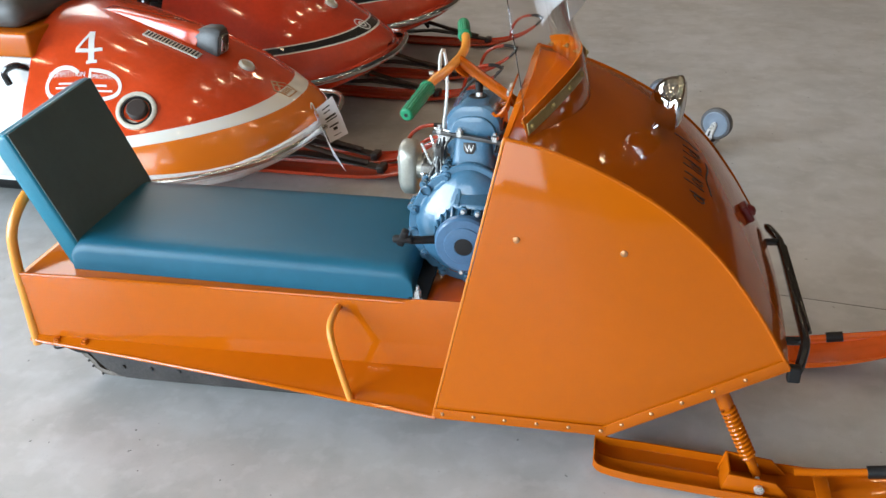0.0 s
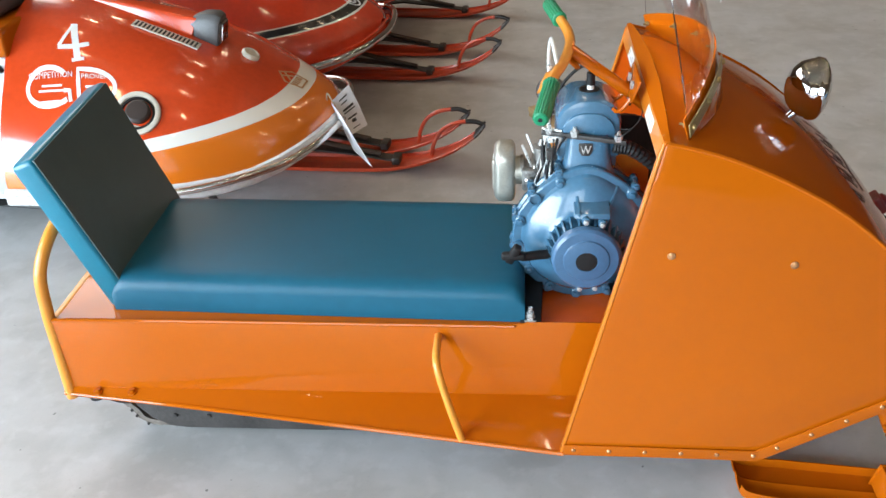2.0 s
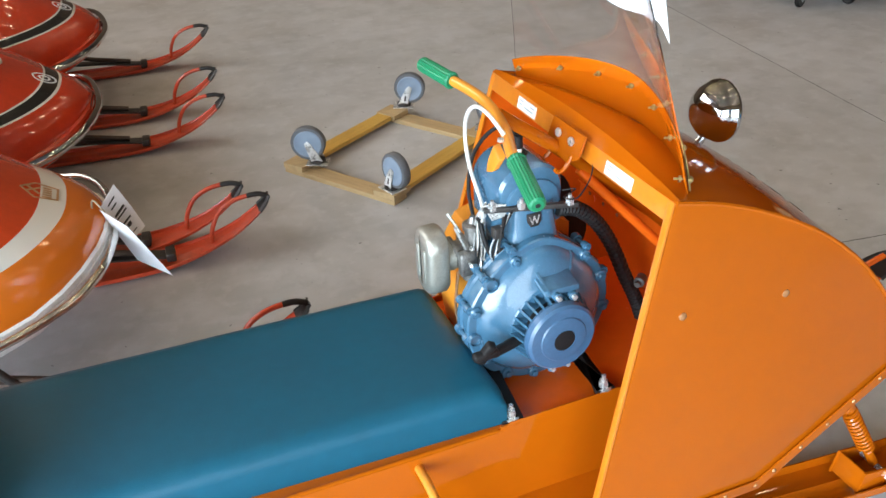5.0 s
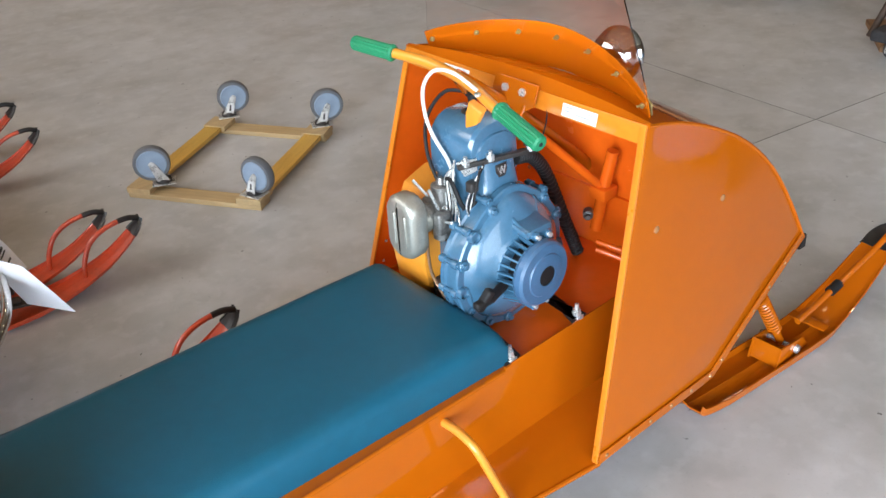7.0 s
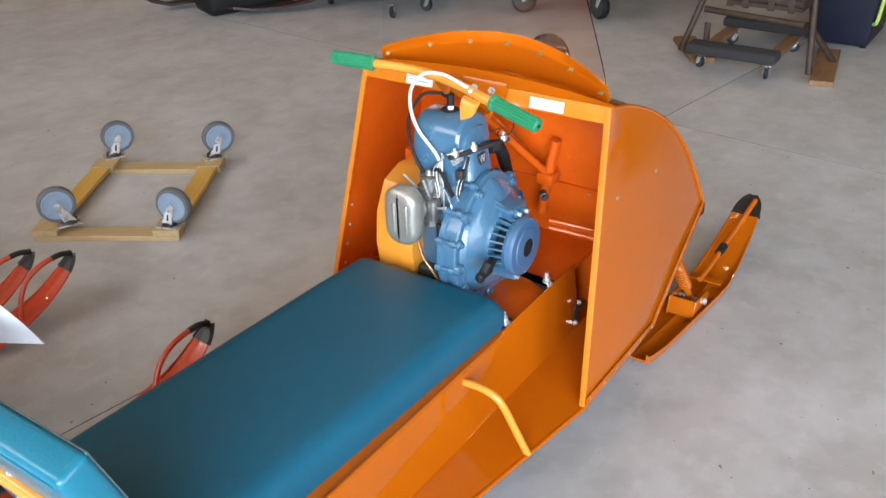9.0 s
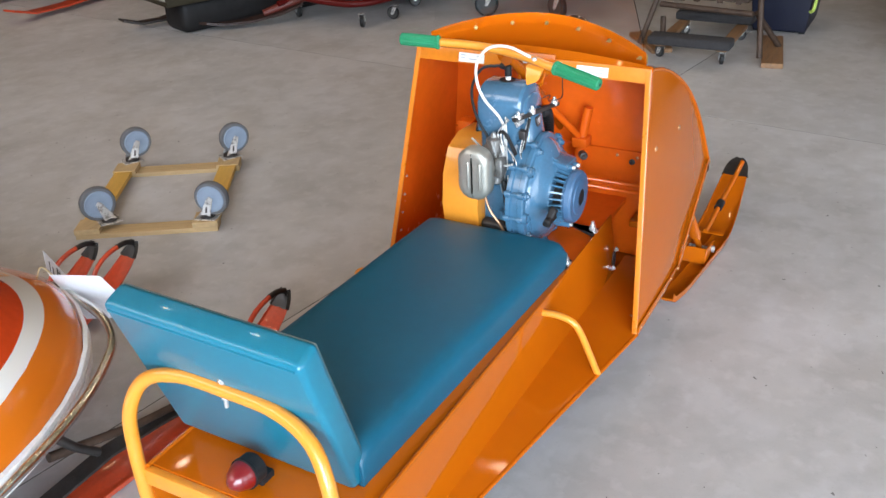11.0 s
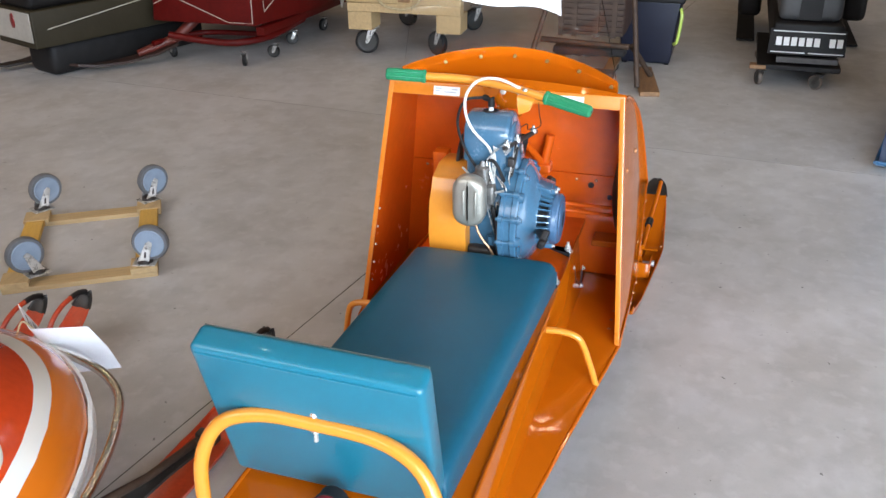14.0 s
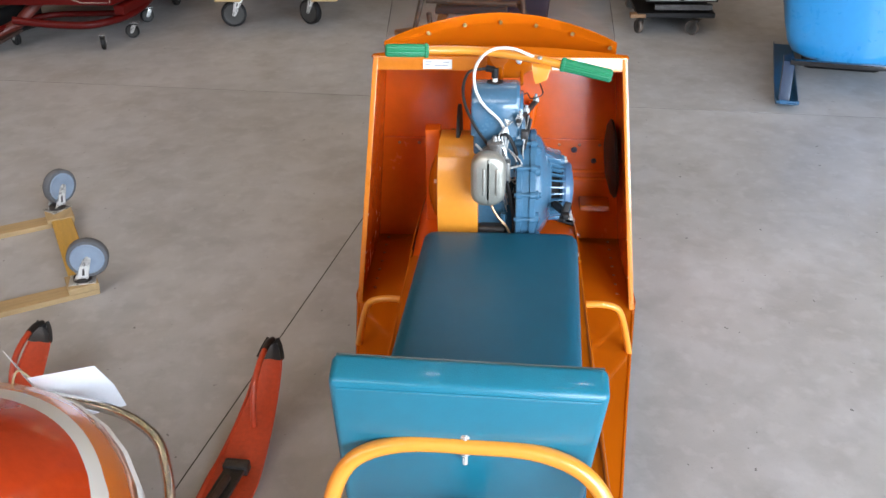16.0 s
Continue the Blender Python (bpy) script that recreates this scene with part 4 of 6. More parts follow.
part("throttle_cable", tube(cable, 0.0038, 8), CABLE_W, sled, "looped white cable")
wire = glide([(-0.01, -0.10, 0.765), (-0.02, -0.105, 0.735), (-0.05, -0.115, 0.71), (-0.06, -0.085, 0.70), (-0.03, -0.075, 0.705), (-0.05, -0.06, 0.70)], 6)
part("thin_wire", tube(wire, 0.0014, 5), BLACK, sled)

# ---- engine ----
HUB = Vector((-0.115, 0, 0.473))


def turned(profile, n=40):
    """Turned round the crank line; heights count towards the near side."""
    return lathe(profile, n, along((HUB.x, 0, HUB.z), (HUB.x, -1, HUB.z)))


engine = part("engine", merge(soft_box(-0.180, -0.045, -0.045, 0.055, 0.352, 0.60, 0.014), soft_box(-0.172, -0.050, -0.048, 0.060, 0.55, 0.70, 0.016, 4)), BLUE, sled, "light blue single-cylinder engine")
# dark instead of blue, for the shaded gap and hoses by the belt guard
part("crankcase_foot", soft_box(-0.205, -0.02, -0.03, 0.05, 0.332, 0.40, 0.012), DARK, engine, "dark crankcase foot, standing for the black gap by the guard")
# fan housing: bolted flange, dome, vent ring, recoil cover
def housing_ring(scale, y, lift=0.0):
    out = []
    for i in range(48):
        a = 2 * math.pi * i / 48
        up = max(0.0, math.sin(a))
        out.append((HUB.x + 0.150 * scale * math.cos(a) * (1 - 0.25 * (lift > 0) * up ** 3), y, HUB.z + 0.150 * scale * math.sin(a) + lift * up ** 3))
    return out


shell_rings = [housing_ring(0.97, -0.050, 0.012), housing_ring(1.0, -0.053, 0.012), housing_ring(1.0, -0.064, 0.012), housing_ring(0.965, -0.067, 0.012), housing_ring(0.965, -0.083, 0.012), housing_ring(1.0, -0.086, 0.012), housing_ring(1.0, -0.098, 0.012), housing_ring(0.98, -0.101, 0.012), housing_ring(0.88, -0.1015, 0.016), housing_ring(0.855, -0.107, 0.018), housing_ring(0.82, -0.114, 0.016), housing_ring(0.75, -0.122, 0.012), housing_ring(0.68, -0.129, 0.006), housing_ring(0.60, -0.135), housing_ring(0.54, -0.139), housing_ring(0.52, -0.142)]
housing = part("fan_housing", loft(shell_rings), BLUE, engine, "domed blue fan housing with bolted rim", angle=32)
for a in (112, 138, 163, 188, 214, 240, 265, 292, 320, 350, 20, 48):
    ar = radians(a)
    c = Vector((HUB.x + 0.139 * math.cos(ar), -0.098, HUB.z + 0.139 * math.sin(ar)))
    rib = Vector((HUB.x + 0.149 * math.cos(ar), 0, HUB.z + 0.149 * math.sin(ar) + 0.012 * max(0.0, math.sin(ar)) ** 3))
    part("rim_bolt", merge(rod(rib + Vector((0, -0.047, 0)), rib + Vector((0, -0.104, 0)), 0.0050, 8), rod(rib + Vector((0, -0.052, 0)), rib + Vector((0, -0.065, 0)), 0.0092, 10), rod(rib + Vector((0, -0.087, 0)), rib + Vector((0, -0.0995, 0)), 0.0092, 10)), BLUE, housing)
    near = c - Vector((0, 1, 0))
    if a in (138, 188):
        part("boss", lathe([(0.0135, 0), (0.0135, 0.012), (0.010, 0.013), (0.010, 0.008), (0.001, 0.008)], 18, along(c, near)), BLUE, housing)
    else:
        boss = part("boss", lathe([(0.0115, 0), (0.0115, 0.008), (0.0095, 0.010)], 16, along(c, near)), BLUE, housing)
        part("bolt", lathe([(0.0062, 0.009), (0.0062, 0.016), (0.004, 0.0165)], 6, along(c, near)), BLUE, boss)
part("clip", tube(glide([HUB + Vector((-0.122, -0.104, -0.012)), HUB + Vector((-0.124, -0.110, -0.03)), HUB + Vector((-0.114, -0.108, -0.06))], 5), 0.003, 6), BLUE, housing)


def web(a, r0, y0, r1, y1, thick=0.007, deep=0.026):
    """A fin on the dome at angle a, from radius r0 to the lug at r1."""
    ar = radians(a)
    d, sd = Vector((math.cos(ar), 0, math.sin(ar))), Vector((-math.sin(ar), 0, math.cos(ar)))
    p = [HUB + d * r0 + Vector((0, y0, 0)), HUB + d * r0 * 0.97 + Vector((0, y0 - 0.010, 0)), HUB + d * (r1 + 0.024) + Vector((0, y0 - 0.030, 0)), HUB + d * (r1 + 0.013) + Vector((0, y0 - 0.050, 0)), HUB + d * (r1 + 0.010) + Vector((0, y1 - 0.004, 0)), HUB + d * (r1 - 0.008) + Vector((0, y1, 0)), HUB + d * (r1 - 0.01) + Vector((0, y1 + deep, 0))]
    part("fin", plate([q - sd * thick / 2 for q in p], sd * thick), BLUE, housing, bevel=0.002)


def lug(a, r=0.079):
    ar = radians(a)
    d = Vector((math.cos(ar), 0, math.sin(ar)))
    c = HUB + d * r
    part("lug", tube([c + Vector((0, -0.120, 0)), c + Vector((0, -0.176, 0))], [0.011, 0.0085], 12), BLUE, housing)
    part("screw", lathe([(0.0052, 0), (0.0052, 0.008), (0.003, 0.0085)], 6, along(c + Vector((0, -0.175, 0)), c - Vector((0, 1, 0)))), ZINC, housing)


for a in (92, 68, 262, 285):
    lug(a)
web(100, 0.136, -0.100, 0.084, -0.166)
web(62, 0.138, -0.099, 0.084, -0.160)
bridge = [HUB + Vector((0.010 + 0.036 * k, y, z)) for y, z, k in ((-0.108, 0.096, -1), (-0.108, 0.096, 1), (-0.170, 0.080, 1), (-0.170, 0.082, -1))]
part("scoop", plate(bridge, (0, 0.004, 0.010)), BLUE, housing, bevel=0.003)
# vent ring: dark core and blue bars
part("vent_core", turned([(0.050, 0.136), (0.050, 0.172)]), BLACK, housing, "dark vent opening")
for i in range(28):
    a = 2 * math.pi * i / 28
    d = Vector((math.cos(a), 0, math.sin(a)))
    part("vent_bar", beam(HUB + d * 0.076 + Vector((0, -0.138, 0)), HUB + d * 0.066 + Vector((0, -0.174, 0)), 0.0042, 0.010, d), BLUE, housing)
recoil = part("recoil_cover", turned([(0.058, 0.166), (0.068, 0.171), (0.071, 0.179), (0.069, 0.190), (0.064, 0.195), (0.047, 0.196), (0.045, 0.1985), (0.026, 0.2015), (0.022, 0.2015), (0.0215, 0.194), (0.002, 0.193)]), BLUE_D, engine, "round blue recoil starter cover", angle=28)
part("hub_hole", turned([(0.0212, 0.192), (0.0212, 0.2005), (0.0195, 0.2008), (0.0005, 0.2002)]), BLACK, recoil, "dark open hub")
# pull handle
part("pull_handle", merge(soft_box(-0.287, -0.237, -0.184, -0.166, 0.463, 0.480, 0.006), moved(soft_box(-0.009, 0.009, -0.009, 0.009, -0.026, 0.026, 0.005), pose(-0.262, -0.175, 0.476, 18, 24, 0))), BLACK, engine, "black T-shaped pull handle")
part("pull_socket", rod((-0.245, -0.172, 0.468), (-0.185, -0.150, 0.462), 0.010, 12), BLACK, engine)
# head cowl on top
def arch(x0, x1, z0, z1, r, y):
    """An upright arch outline with round upper corners."""
    left = [(x0 + r - r * math.cos(a), z1 - r + r * math.sin(a)) for a in (math.pi / 2 * i / 8 for i in range(9))]
    right = [(x1 - r + r * math.sin(a), z1 - r + r * math.cos(a)) for a in (math.pi / 2 * i / 8 for i in range(9))]
    return [(x, y, z) for x, z in [(x0, z0)] + left + right + [(x1, z0)]]


cowl = part("head_cowl", loft([arch(-0.176 + e, -0.046 - e, 0.64, 0.760 - e, 0.052, y) for y, e in ((-0.058, 0.012), (-0.055, 0.004), (-0.048, 0.0), (0.056, 0.0), (0.063, 0.003), (0.067, 0.010))]), BLUE, engine, "rounded blue cylinder cowl", angle=34)
part("cowl_face", loft([arch(-0.165 + e, -0.057 - e, 0.672, 0.735 - e, 0.045, y) for y, e in ((-0.057, 0.0), (-0.0635, 0.001), (-0.065, 0.004))]), BLUE, cowl, angle=34)
rings = []
for z, hw, ya in ((0.545, 0.100, -0.086), (0.575, 0.084, -0.087), (0.600, 0.064, -0.087), (0.622, 0.052, -0.085), (0.650, 0.048, -0.081), (0.690, 0.046, -0.074)):
    cy, hy = (ya + 0.04) / 2, (0.04 - ya) / 2
    rings.append([(-0.112 + hw * math.copysign(abs(math.cos(a)) ** 0.45, math.cos(a)), cy + hy * math.copysign(abs(math.sin(a)) ** 0.45, math.sin(a)), z) for a in (2 * math.pi * i / 32 for i in range(32))])
duct = part("duct", loft(rings), BLUE, engine, angle=50)
shield = [(-0.131, 0.677), (-0.103, 0.677), (-0.103, 0.662), (-0.109, 0.652), (-0.125, 0.652), (-0.131, 0.662)]
badge = part("badge", plate([(x, -0.0765 - 0.14 * (0.667 - z), z) for x, z in shield], (0, -0.004, 0)), DARK, duct, "dark shield-shaped badge", bevel=0.001)
for xa, xb in ((-0.127, -0.1215), (-0.1215, -0.117), (-0.117, -0.1125), (-0.1125, -0.107)):
    za, zb = (0.673, 0.658) if round(xa * 1e4) in (-1270, -1170) else (0.658, 0.673)
    part("badge_mark", beam((xa, -0.0805 - 0.14 * (0.667 - za), za), (xb, -0.0805 - 0.14 * (0.667 - zb), zb), 0.002, 0.003, (0, 1, 0)), ZINC, badge)
part("name_plate", moved(box(-0.017, 0.017, -0.009, 0.009, 0, 0.0012), along((HUB.x - 0.060, -0.1045, HUB.z + 0.088), (HUB.x - 0.11, -0.19, HUB.z + 0.16)) @ pose(0, 0, 0, 0, 0, 60)), DARK, housing, "small dark type plate")
part("clamp_bar", beam((-0.205, -0.052, 0.692), (-0.040, -0.102, 0.690), 0.011, 0.009), DARK, engine, "dark steel clamp bar", bevel=0.001)
for p in ((-0.190, -0.057, 0.697), (-0.140, -0.073, 0.697), (-0.055, -0.098, 0.697)):
    part("nut", lathe([(0.0085, -0.006), (0.0085, 0.006), (0.004, 0.006), (0.004, 0.014)], 6, Matrix.Translation(p)), ZINC, engine)
# spark plug
part("plug_well", lathe([(0.021, 0), (0.021, 0.0015), (0.017, 0.002), (0.016, 0.0005), (0.001, 0.0005)], 24, Matrix.Translation((-0.109, 0.008, 0.7595))), BLACK, engine, "dark plug opening in the cowl")
part("spark_plug", merge(rod((-0.106, 0.008, 0.742), (-0.106, 0.008, 0.775), 0.007, 12), lathe([(0.011, 0), (0.011, 0.008)], 6, Matrix.Translation((-0.106, 0.008, 0.748)))), WHITE, engine, "white spark plug")
part("plug_cap", merge(rod((-0.106, 0.008, 0.770), (-0.106, 0.008, 0.795), 0.009, 12), rod((-0.106, 0.008, 0.790), (-0.10, 0.03, 0.792), 0.008, 12)), BLACK, engine, "black plug cap")
part("plug_lead", tube(glide([(-0.10, 0.03, 0.792), (-0.12, 0.075, 0.785), (-0.16, 0.085, 0.74), (-0.185, 0.06, 0.68), (-0.19, 0.02, 0.62)], 6), 0.0038, 8), BLACK, engine)
# carburettor and air cleaner
GRIMY = surface("grimy_cast_alloy", (0.24, 0.23, 0.215, 1), 0.4, metal=0.7, spread=0.45, scale=45, grain=0.5, grain_scale=200, specks=0.6)
carb_profile = [(0.0220, 0.0), (0.0329, 0.002), (0.0329, 0.009), (0.0232, 0.011), (0.0232, 0.022), (0.0366, 0.024), (0.0366, 0.031), (0.0256, 0.034), (0.0256, 0.050), (0.0329, 0.052), (0.0329, 0.058), (0.0207, 0.061), (0.0207, 0.074), (0.0317, 0.076), (0.0317, 0.083), (0.0220, 0.086), (0.0220, 0.10)]
carb = part("carburettor", lathe(carb_profile, 20, along((-0.163, 0.012, 0.585), (-0.262, 0.016, 0.575))), GRIMY, engine, "grimy grey cast carburettor", angle=30)
part("float_bowl", lathe([(0.012, -0.002), (0.021, 0.004), (0.022, 0.030), (0.026, 0.032), (0.026, 0.040), (0.020, 0.042), (0.020, 0.058)], 20, Matrix.Translation((-0.208, -0.004, 0.520))), GRIMY, carb)
part("throttle_barrel", lathe([(0.016, 0), (0.016, 0.034), (0.020, 0.036), (0.020, 0.046), (0.010, 0.050), (0.005, 0.062)], 18, Matrix.Translation((-0.203, 0.004, 0.590))), GRIMY, carb)
for ang in range(0, 360, 90):
    c = Vector((-0.191, 0.013 + 0.023 * math.cos(radians(ang + 30)), 0.582 + 0.023 * math.sin(radians(ang + 30))))
    part("screw", lathe([(0.0045, -0.006), (0.0045, 0.008), (0.002, 0.009)], 6, along(c, c - Vector((1, 0, 0)))), ZINC, carb)
coil = [Vector((-0.232 + 0.0002 * k, -0.024 + 0.006 * math.cos(k * 0.8), 0.560 + 0.006 * math.sin(k * 0.8) + 0.0006 * k)) for k in range(70)]
part("return_spring", tube(coil, 0.0011, 4), ZINC, carb)
part("pump_cover", soft_box(-0.245, -0.212, -0.036, -0.016, 0.548, 0.598, 0.005), GRIMY, carb)
part("idle_screw", rod((-0.226, -0.03, 0.575), (-0.236, -0.062, 0.588), 0.003, 8), ZINC, carb)
for k in range(3):
    loop = glide([(-0.198, -0.03, 0.615), (-0.206 - 0.006 * k, -0.052 - 0.006 * k, 0.585), (-0.212, -0.052, 0.545 - 0.008 * k), (-0.203 + 0.005 * k, -0.036, 0.535), (-0.200, -0.03, 0.56)], 5)
    part("wire_loop", tube(loop, 0.0016, 5), (CABLE_W, BLACK, ZINC)[k], carb)
part("vacuum_hose", tube(glide([(-0.192, 0.01, 0.64), (-0.20, -0.022, 0.655), (-0.20, -0.045, 0.62), (-0.182, -0.058, 0.56), (-0.19, -0.06, 0.50)], 6), 0.0048, 8), BLACK, carb)
part("choke_lever", rod((-0.215, 0.02, 0.60), (-0.235, 0.05, 0.642), 0.003, 6), ZINC, carb)
part("throttle_lever", rod((-0.225, -0.012, 0.595), (-0.245, -0.01, 0.645), 0.003, 6), ZINC, carb)
part("cable_end", rod((-0.192, -0.022, 0.59), (-0.192, -0.022, 0.668), 0.004, 8), ZINC, carb)
for k in range(4):
    pts = glide([(-0.185 - 0.006 * k, -0.02 - 0.006 * k, 0.69), (-0.20, -0.03 + 0.008 * k, 0.65), (-0.19 - 0.008 * k, -0.025, 0.60), (-0.205, -0.035 + 0.01 * k, 0.55), (-0.195, -0.03, 0.50 - 0.02 * k)], 5)
    part("linkage_wire", tube(pts, 0.0018, 5), ZINC if k % 2 else CABLE_W, carb)
def pill(y0, y1, z0, z1, r, x):
    """A rounded oblong outline facing backwards."""
    ring = []
    for cy, cz, a0 in ((y1 - r, z1 - r, 0), (y0 + r, z1 - r, 90), (y0 + r, z0 + r, 180), (y1 - r, z0 + r, 270)):
        ring += [(x, cy + r * math.cos(radians(a0 + 11.25 * i)), cz + r * math.sin(radians(a0 + 11.25 * i))) for i in range(9)]
    return ring


can = part("air_cleaner", loft([pill(-0.025 + e, 0.060 - e, 0.504 + e, 0.640 - e, 0.037 - e * 0.6, x) for x, e in ((-0.3055, 0.020), (-0.3045, 0.010), (-0.300, 0.004), (-0.293, 0.0), (-0.268, 0.0), (-0.262, 0.004), (-0.259, 0.012))]), SILVER, engine, "dented silver air cleaner can", angle=50)
for y in (-0.004, 0.028):
    part("can_rib", moved(soft_box(-0.004, 0.004, -0.004, 0.004, -0.036, 0.036, 0.0035, 3), pose(-0.3045, y, 0.572)), SILVER, can)
part("can_neck", rod((-0.266, 0.014, 0.575), (-0.245, 0.014, 0.575), 0.031, 20), SILVER, can)
part("fuel_line", tube(glide([(-0.215, -0.028, 0.53), (-0.235, -0.045, 0.47), (-0.235, -0.05, 0.42), (-0.215, -0.045, 0.37)], 6), 0.0070, 8), BLACK, engine)
part("copper_line", tube(glide([(-0.225, 0.03, 0.52), (-0.245, 0.0, 0.46), (-0.245, -0.03, 0.42), (-0.225, -0.05, 0.36)], 6), 0.0032, 8), surface("copper_pipe", (0.45, 0.25, 0.14, 1), 0.35, metal=0.8, spread=0.2, scale=30), engine)
for x in (-0.205, -0.175):
    part("stud", rod((x, -0.02, 0.415), (x, -0.02, 0.44), 0.008, 8), BLUE, engine)
# exhaust hose
hose = glide([(-0.06, -0.062, 0.665), (-0.02, -0.062, 0.655), (0.035, -0.045, 0.605), (0.085, -0.03, 0.53), (0.12, -0.03, 0.45), (0.15, -0.03, 0.385), (0.165, -0.04, 0.335)], 12)
part("ribbed_hose", tube(hose, [0.0155 if i % 2 else 0.0135 for i in range(len(hose))], 12), BLACK, engine, "dark ribbed hose", angle=20)
part("muffler", rod((0.03, 0.10, 0.50), (0.03, 0.13, 0.50), 0.075, 28), BLACK, engine)
# mounts
for x in (-0.227, -0.029):
    foot = part("engine_mount", merge(plate([(x - 0.022, -0.215, 0.327), (x + 0.022, -0.215, 0.327), (x + (0.03 if x < -0.1 else -0.03), -0.06, 0.36), (x + (-0.01 if x < -0.1 else 0.01), -0.06, 0.36)], (0, 0, 0.010))), BLACK, engine, "black engine mount", bevel=0.003)
    part("mount_bolt", merge(lathe([(0.010, 0), (0.010, 0.008), (0.0085, 0.009), (0.0085, 0.016), (0.0045, 0.016), (0.0045, 0.028)], 6, Matrix.Translation((x, -0.205, 0.337)))), ZINC, foot, "bright bolt and nut")
    part("mount_washer", lathe([(0.015, 0), (0.015, 0.003)], 18, Matrix.Translation((x, -0.205, 0.3345))), ZINC, foot)
# belt guard on the far side
gp = [Vector(v) for v in ((-0.208, 0, 0.335), (-0.224, 0, 0.44), (-0.214, 0, 0.52), (-0.180, 0, 0.585), (-0.12, 0, 0.606), (-0.03, 0, 0.60), (0.03, 0, 0.56))]
poly = [(p.x, 0.150, p.z) for p in gp] + [(0.03, 0.150, 0.335)]
guard = part("belt_guard", plate(poly, (0, -0.105, 0)), YELLOW, sled, "yellow-orange belt guard", bevel=0.003)
part("guard_dome", lathe([(0.085, 0), (0.08, 0.012), (0.055, 0.024), (0.02, 0.03), (0.002, 0.031)], 28, along((-0.10, 0.150, 0.47), (-0.1, 1, 0.47))), ORANGE, guard)
part("jackshaft_post", box(-0.035, 0.015, 0.155, 0.195, 0.33, 0.60), SHADED_ORANGE, sled, bevel=0.003)
part("drive_pulley", lathe([(0.03, 0), (0.085, 0.004), (0.085, 0.012), (0.03, 0.016)], 28, along((-0.02, 0.095, 0.58), (-0.02, 1, 0.58))), BLACK, sled)
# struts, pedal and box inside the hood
part("strut", rod((0.12, -0.13, 0.42), (0.20, -0.33, 0.385), 0.006, 10), SHADED_ORANGE, sled)
part("steering_upright", tube([(0.190, -0.070, 0.40), (0.192, -0.084, 0.497), (0.200, -0.100, 0.60)], 0.0135, 14), SHADED_ORANGE, sled, "stout red-orange steering tube")
part("steering_clamp", soft_box(0.168, 0.216, -0.108, -0.062, 0.485, 0.515, 0.006, 2), SHADED_ORANGE, sled)
part("strut", rod((0.02, 0.0, 0.70), (0.190, -0.082, 0.510), 0.010, 10), SHADED_ORANGE, sled)
part("strut", rod((0.12, -0.13, 0.40), (0.20, -0.33, 0.360), 0.006, 10), SHADED_ORANGE, sled)
part("side_bracket", soft_box(0.165, 0.2345, -0.336, -0.247, 0.268, 0.288, 0.003, 1), ORANGE, sled, "small orange bracket on the bulkhead")
part("clutch_bolt", lathe([(0.011, 0), (0.011, 0.02), (0.006, 0.021), (0.006, 0.03)], 10, along((0.1, -0.12, 0.50), (0.0, -0.2, 0.5))), DARK, sled)

# ---- paper sheet behind the windshield ----
rows = []
for i in range(13):
    y = 0.147 - 0.278 * i / 12
    base = wind(y, 0.99) + Vector((0.004, 0, 0))
    low = 1.002 - 0.030 * i / 12 - 0.008 * math.sin(i / 12 * math.pi * 2)
    rows.append([Vector((base.x + 0.022 + 0.004 * math.sin(i * 0.9) - 0.17 * (z - 0.99), y + 0.05 * (z - low), z)) for z in (low + 0.20 * k / 5 for k in range(6))])
sheet_of_paper = thing("paper_sheet", "white paper sheet taped behind the clear windshield", "paper")
part("page", sheet(rows, 0.0006), PAPER, sheet_of_paper, angle=70)
part("tape", box(0.07, 0.0715, -0.02, 0.03, 1.16, 1.20), WHITE, sheet_of_paper)

for k in range(5):
    wire = glide([(-0.150 - 0.008 * k, -0.070 - 0.004 * k, 0.690), (-0.185, -0.072, 0.655 - 0.01 * k), (-0.200 + 0.006 * k, -0.066, 0.610), (-0.188 - 0.004 * k, -0.070 + 0.006 * k, 0.560), (-0.200, -0.050, 0.520 - 0.012 * k), (-0.212, -0.035, 0.47)], 5)
    part("engine_wire", tube(wire, (0.0016, 0.0024, 0.0014, 0.0028, 0.0018)[k], 6), (ZINC, BLACK, CABLE_W, BLACK, DARK)[k], engine)
part("wire_clip", soft_box(-0.196, -0.176, -0.078, -0.060, 0.640, 0.662, 0.003), DARK, engine)
part("throttle_bracket", plate([(-0.205, -0.045, 0.700), (-0.165, -0.060, 0.700), (-0.165, -0.060, 0.675), (-0.190, -0.052, 0.668)], (0.0, -0.003, 0.0)), ZINC, engine, bevel=0.0006)

# ---- the row of red snowmobiles ----
BADGE = surface("gold_brown_badge_paint", (0.40, 0.20, 0.075, 1), 0.35, spread=0.2, scale=30)
WHITE_P = (0.76, 0.73, 0.66, 1)
RED_HOOD = banded("red_hood_paint", [(None, (0.60, 0.054, 0.008, 1)), (0.401, 0.436, WHITE_P), (-1.0, 0.401, (0.66, 0.155, 0.010, 1))], nose=-0.098)
RED_HOOD_B = banded("red_hood_black_stripe", [(None, (0.56, 0.036, 0.007, 1)), (0.396, 0.401, WHITE_P), (0.401, 0.424, (0.012, 0.011, 0.011, 1)), (0.424, 0.428, WHITE_P)], nose=-0.068)


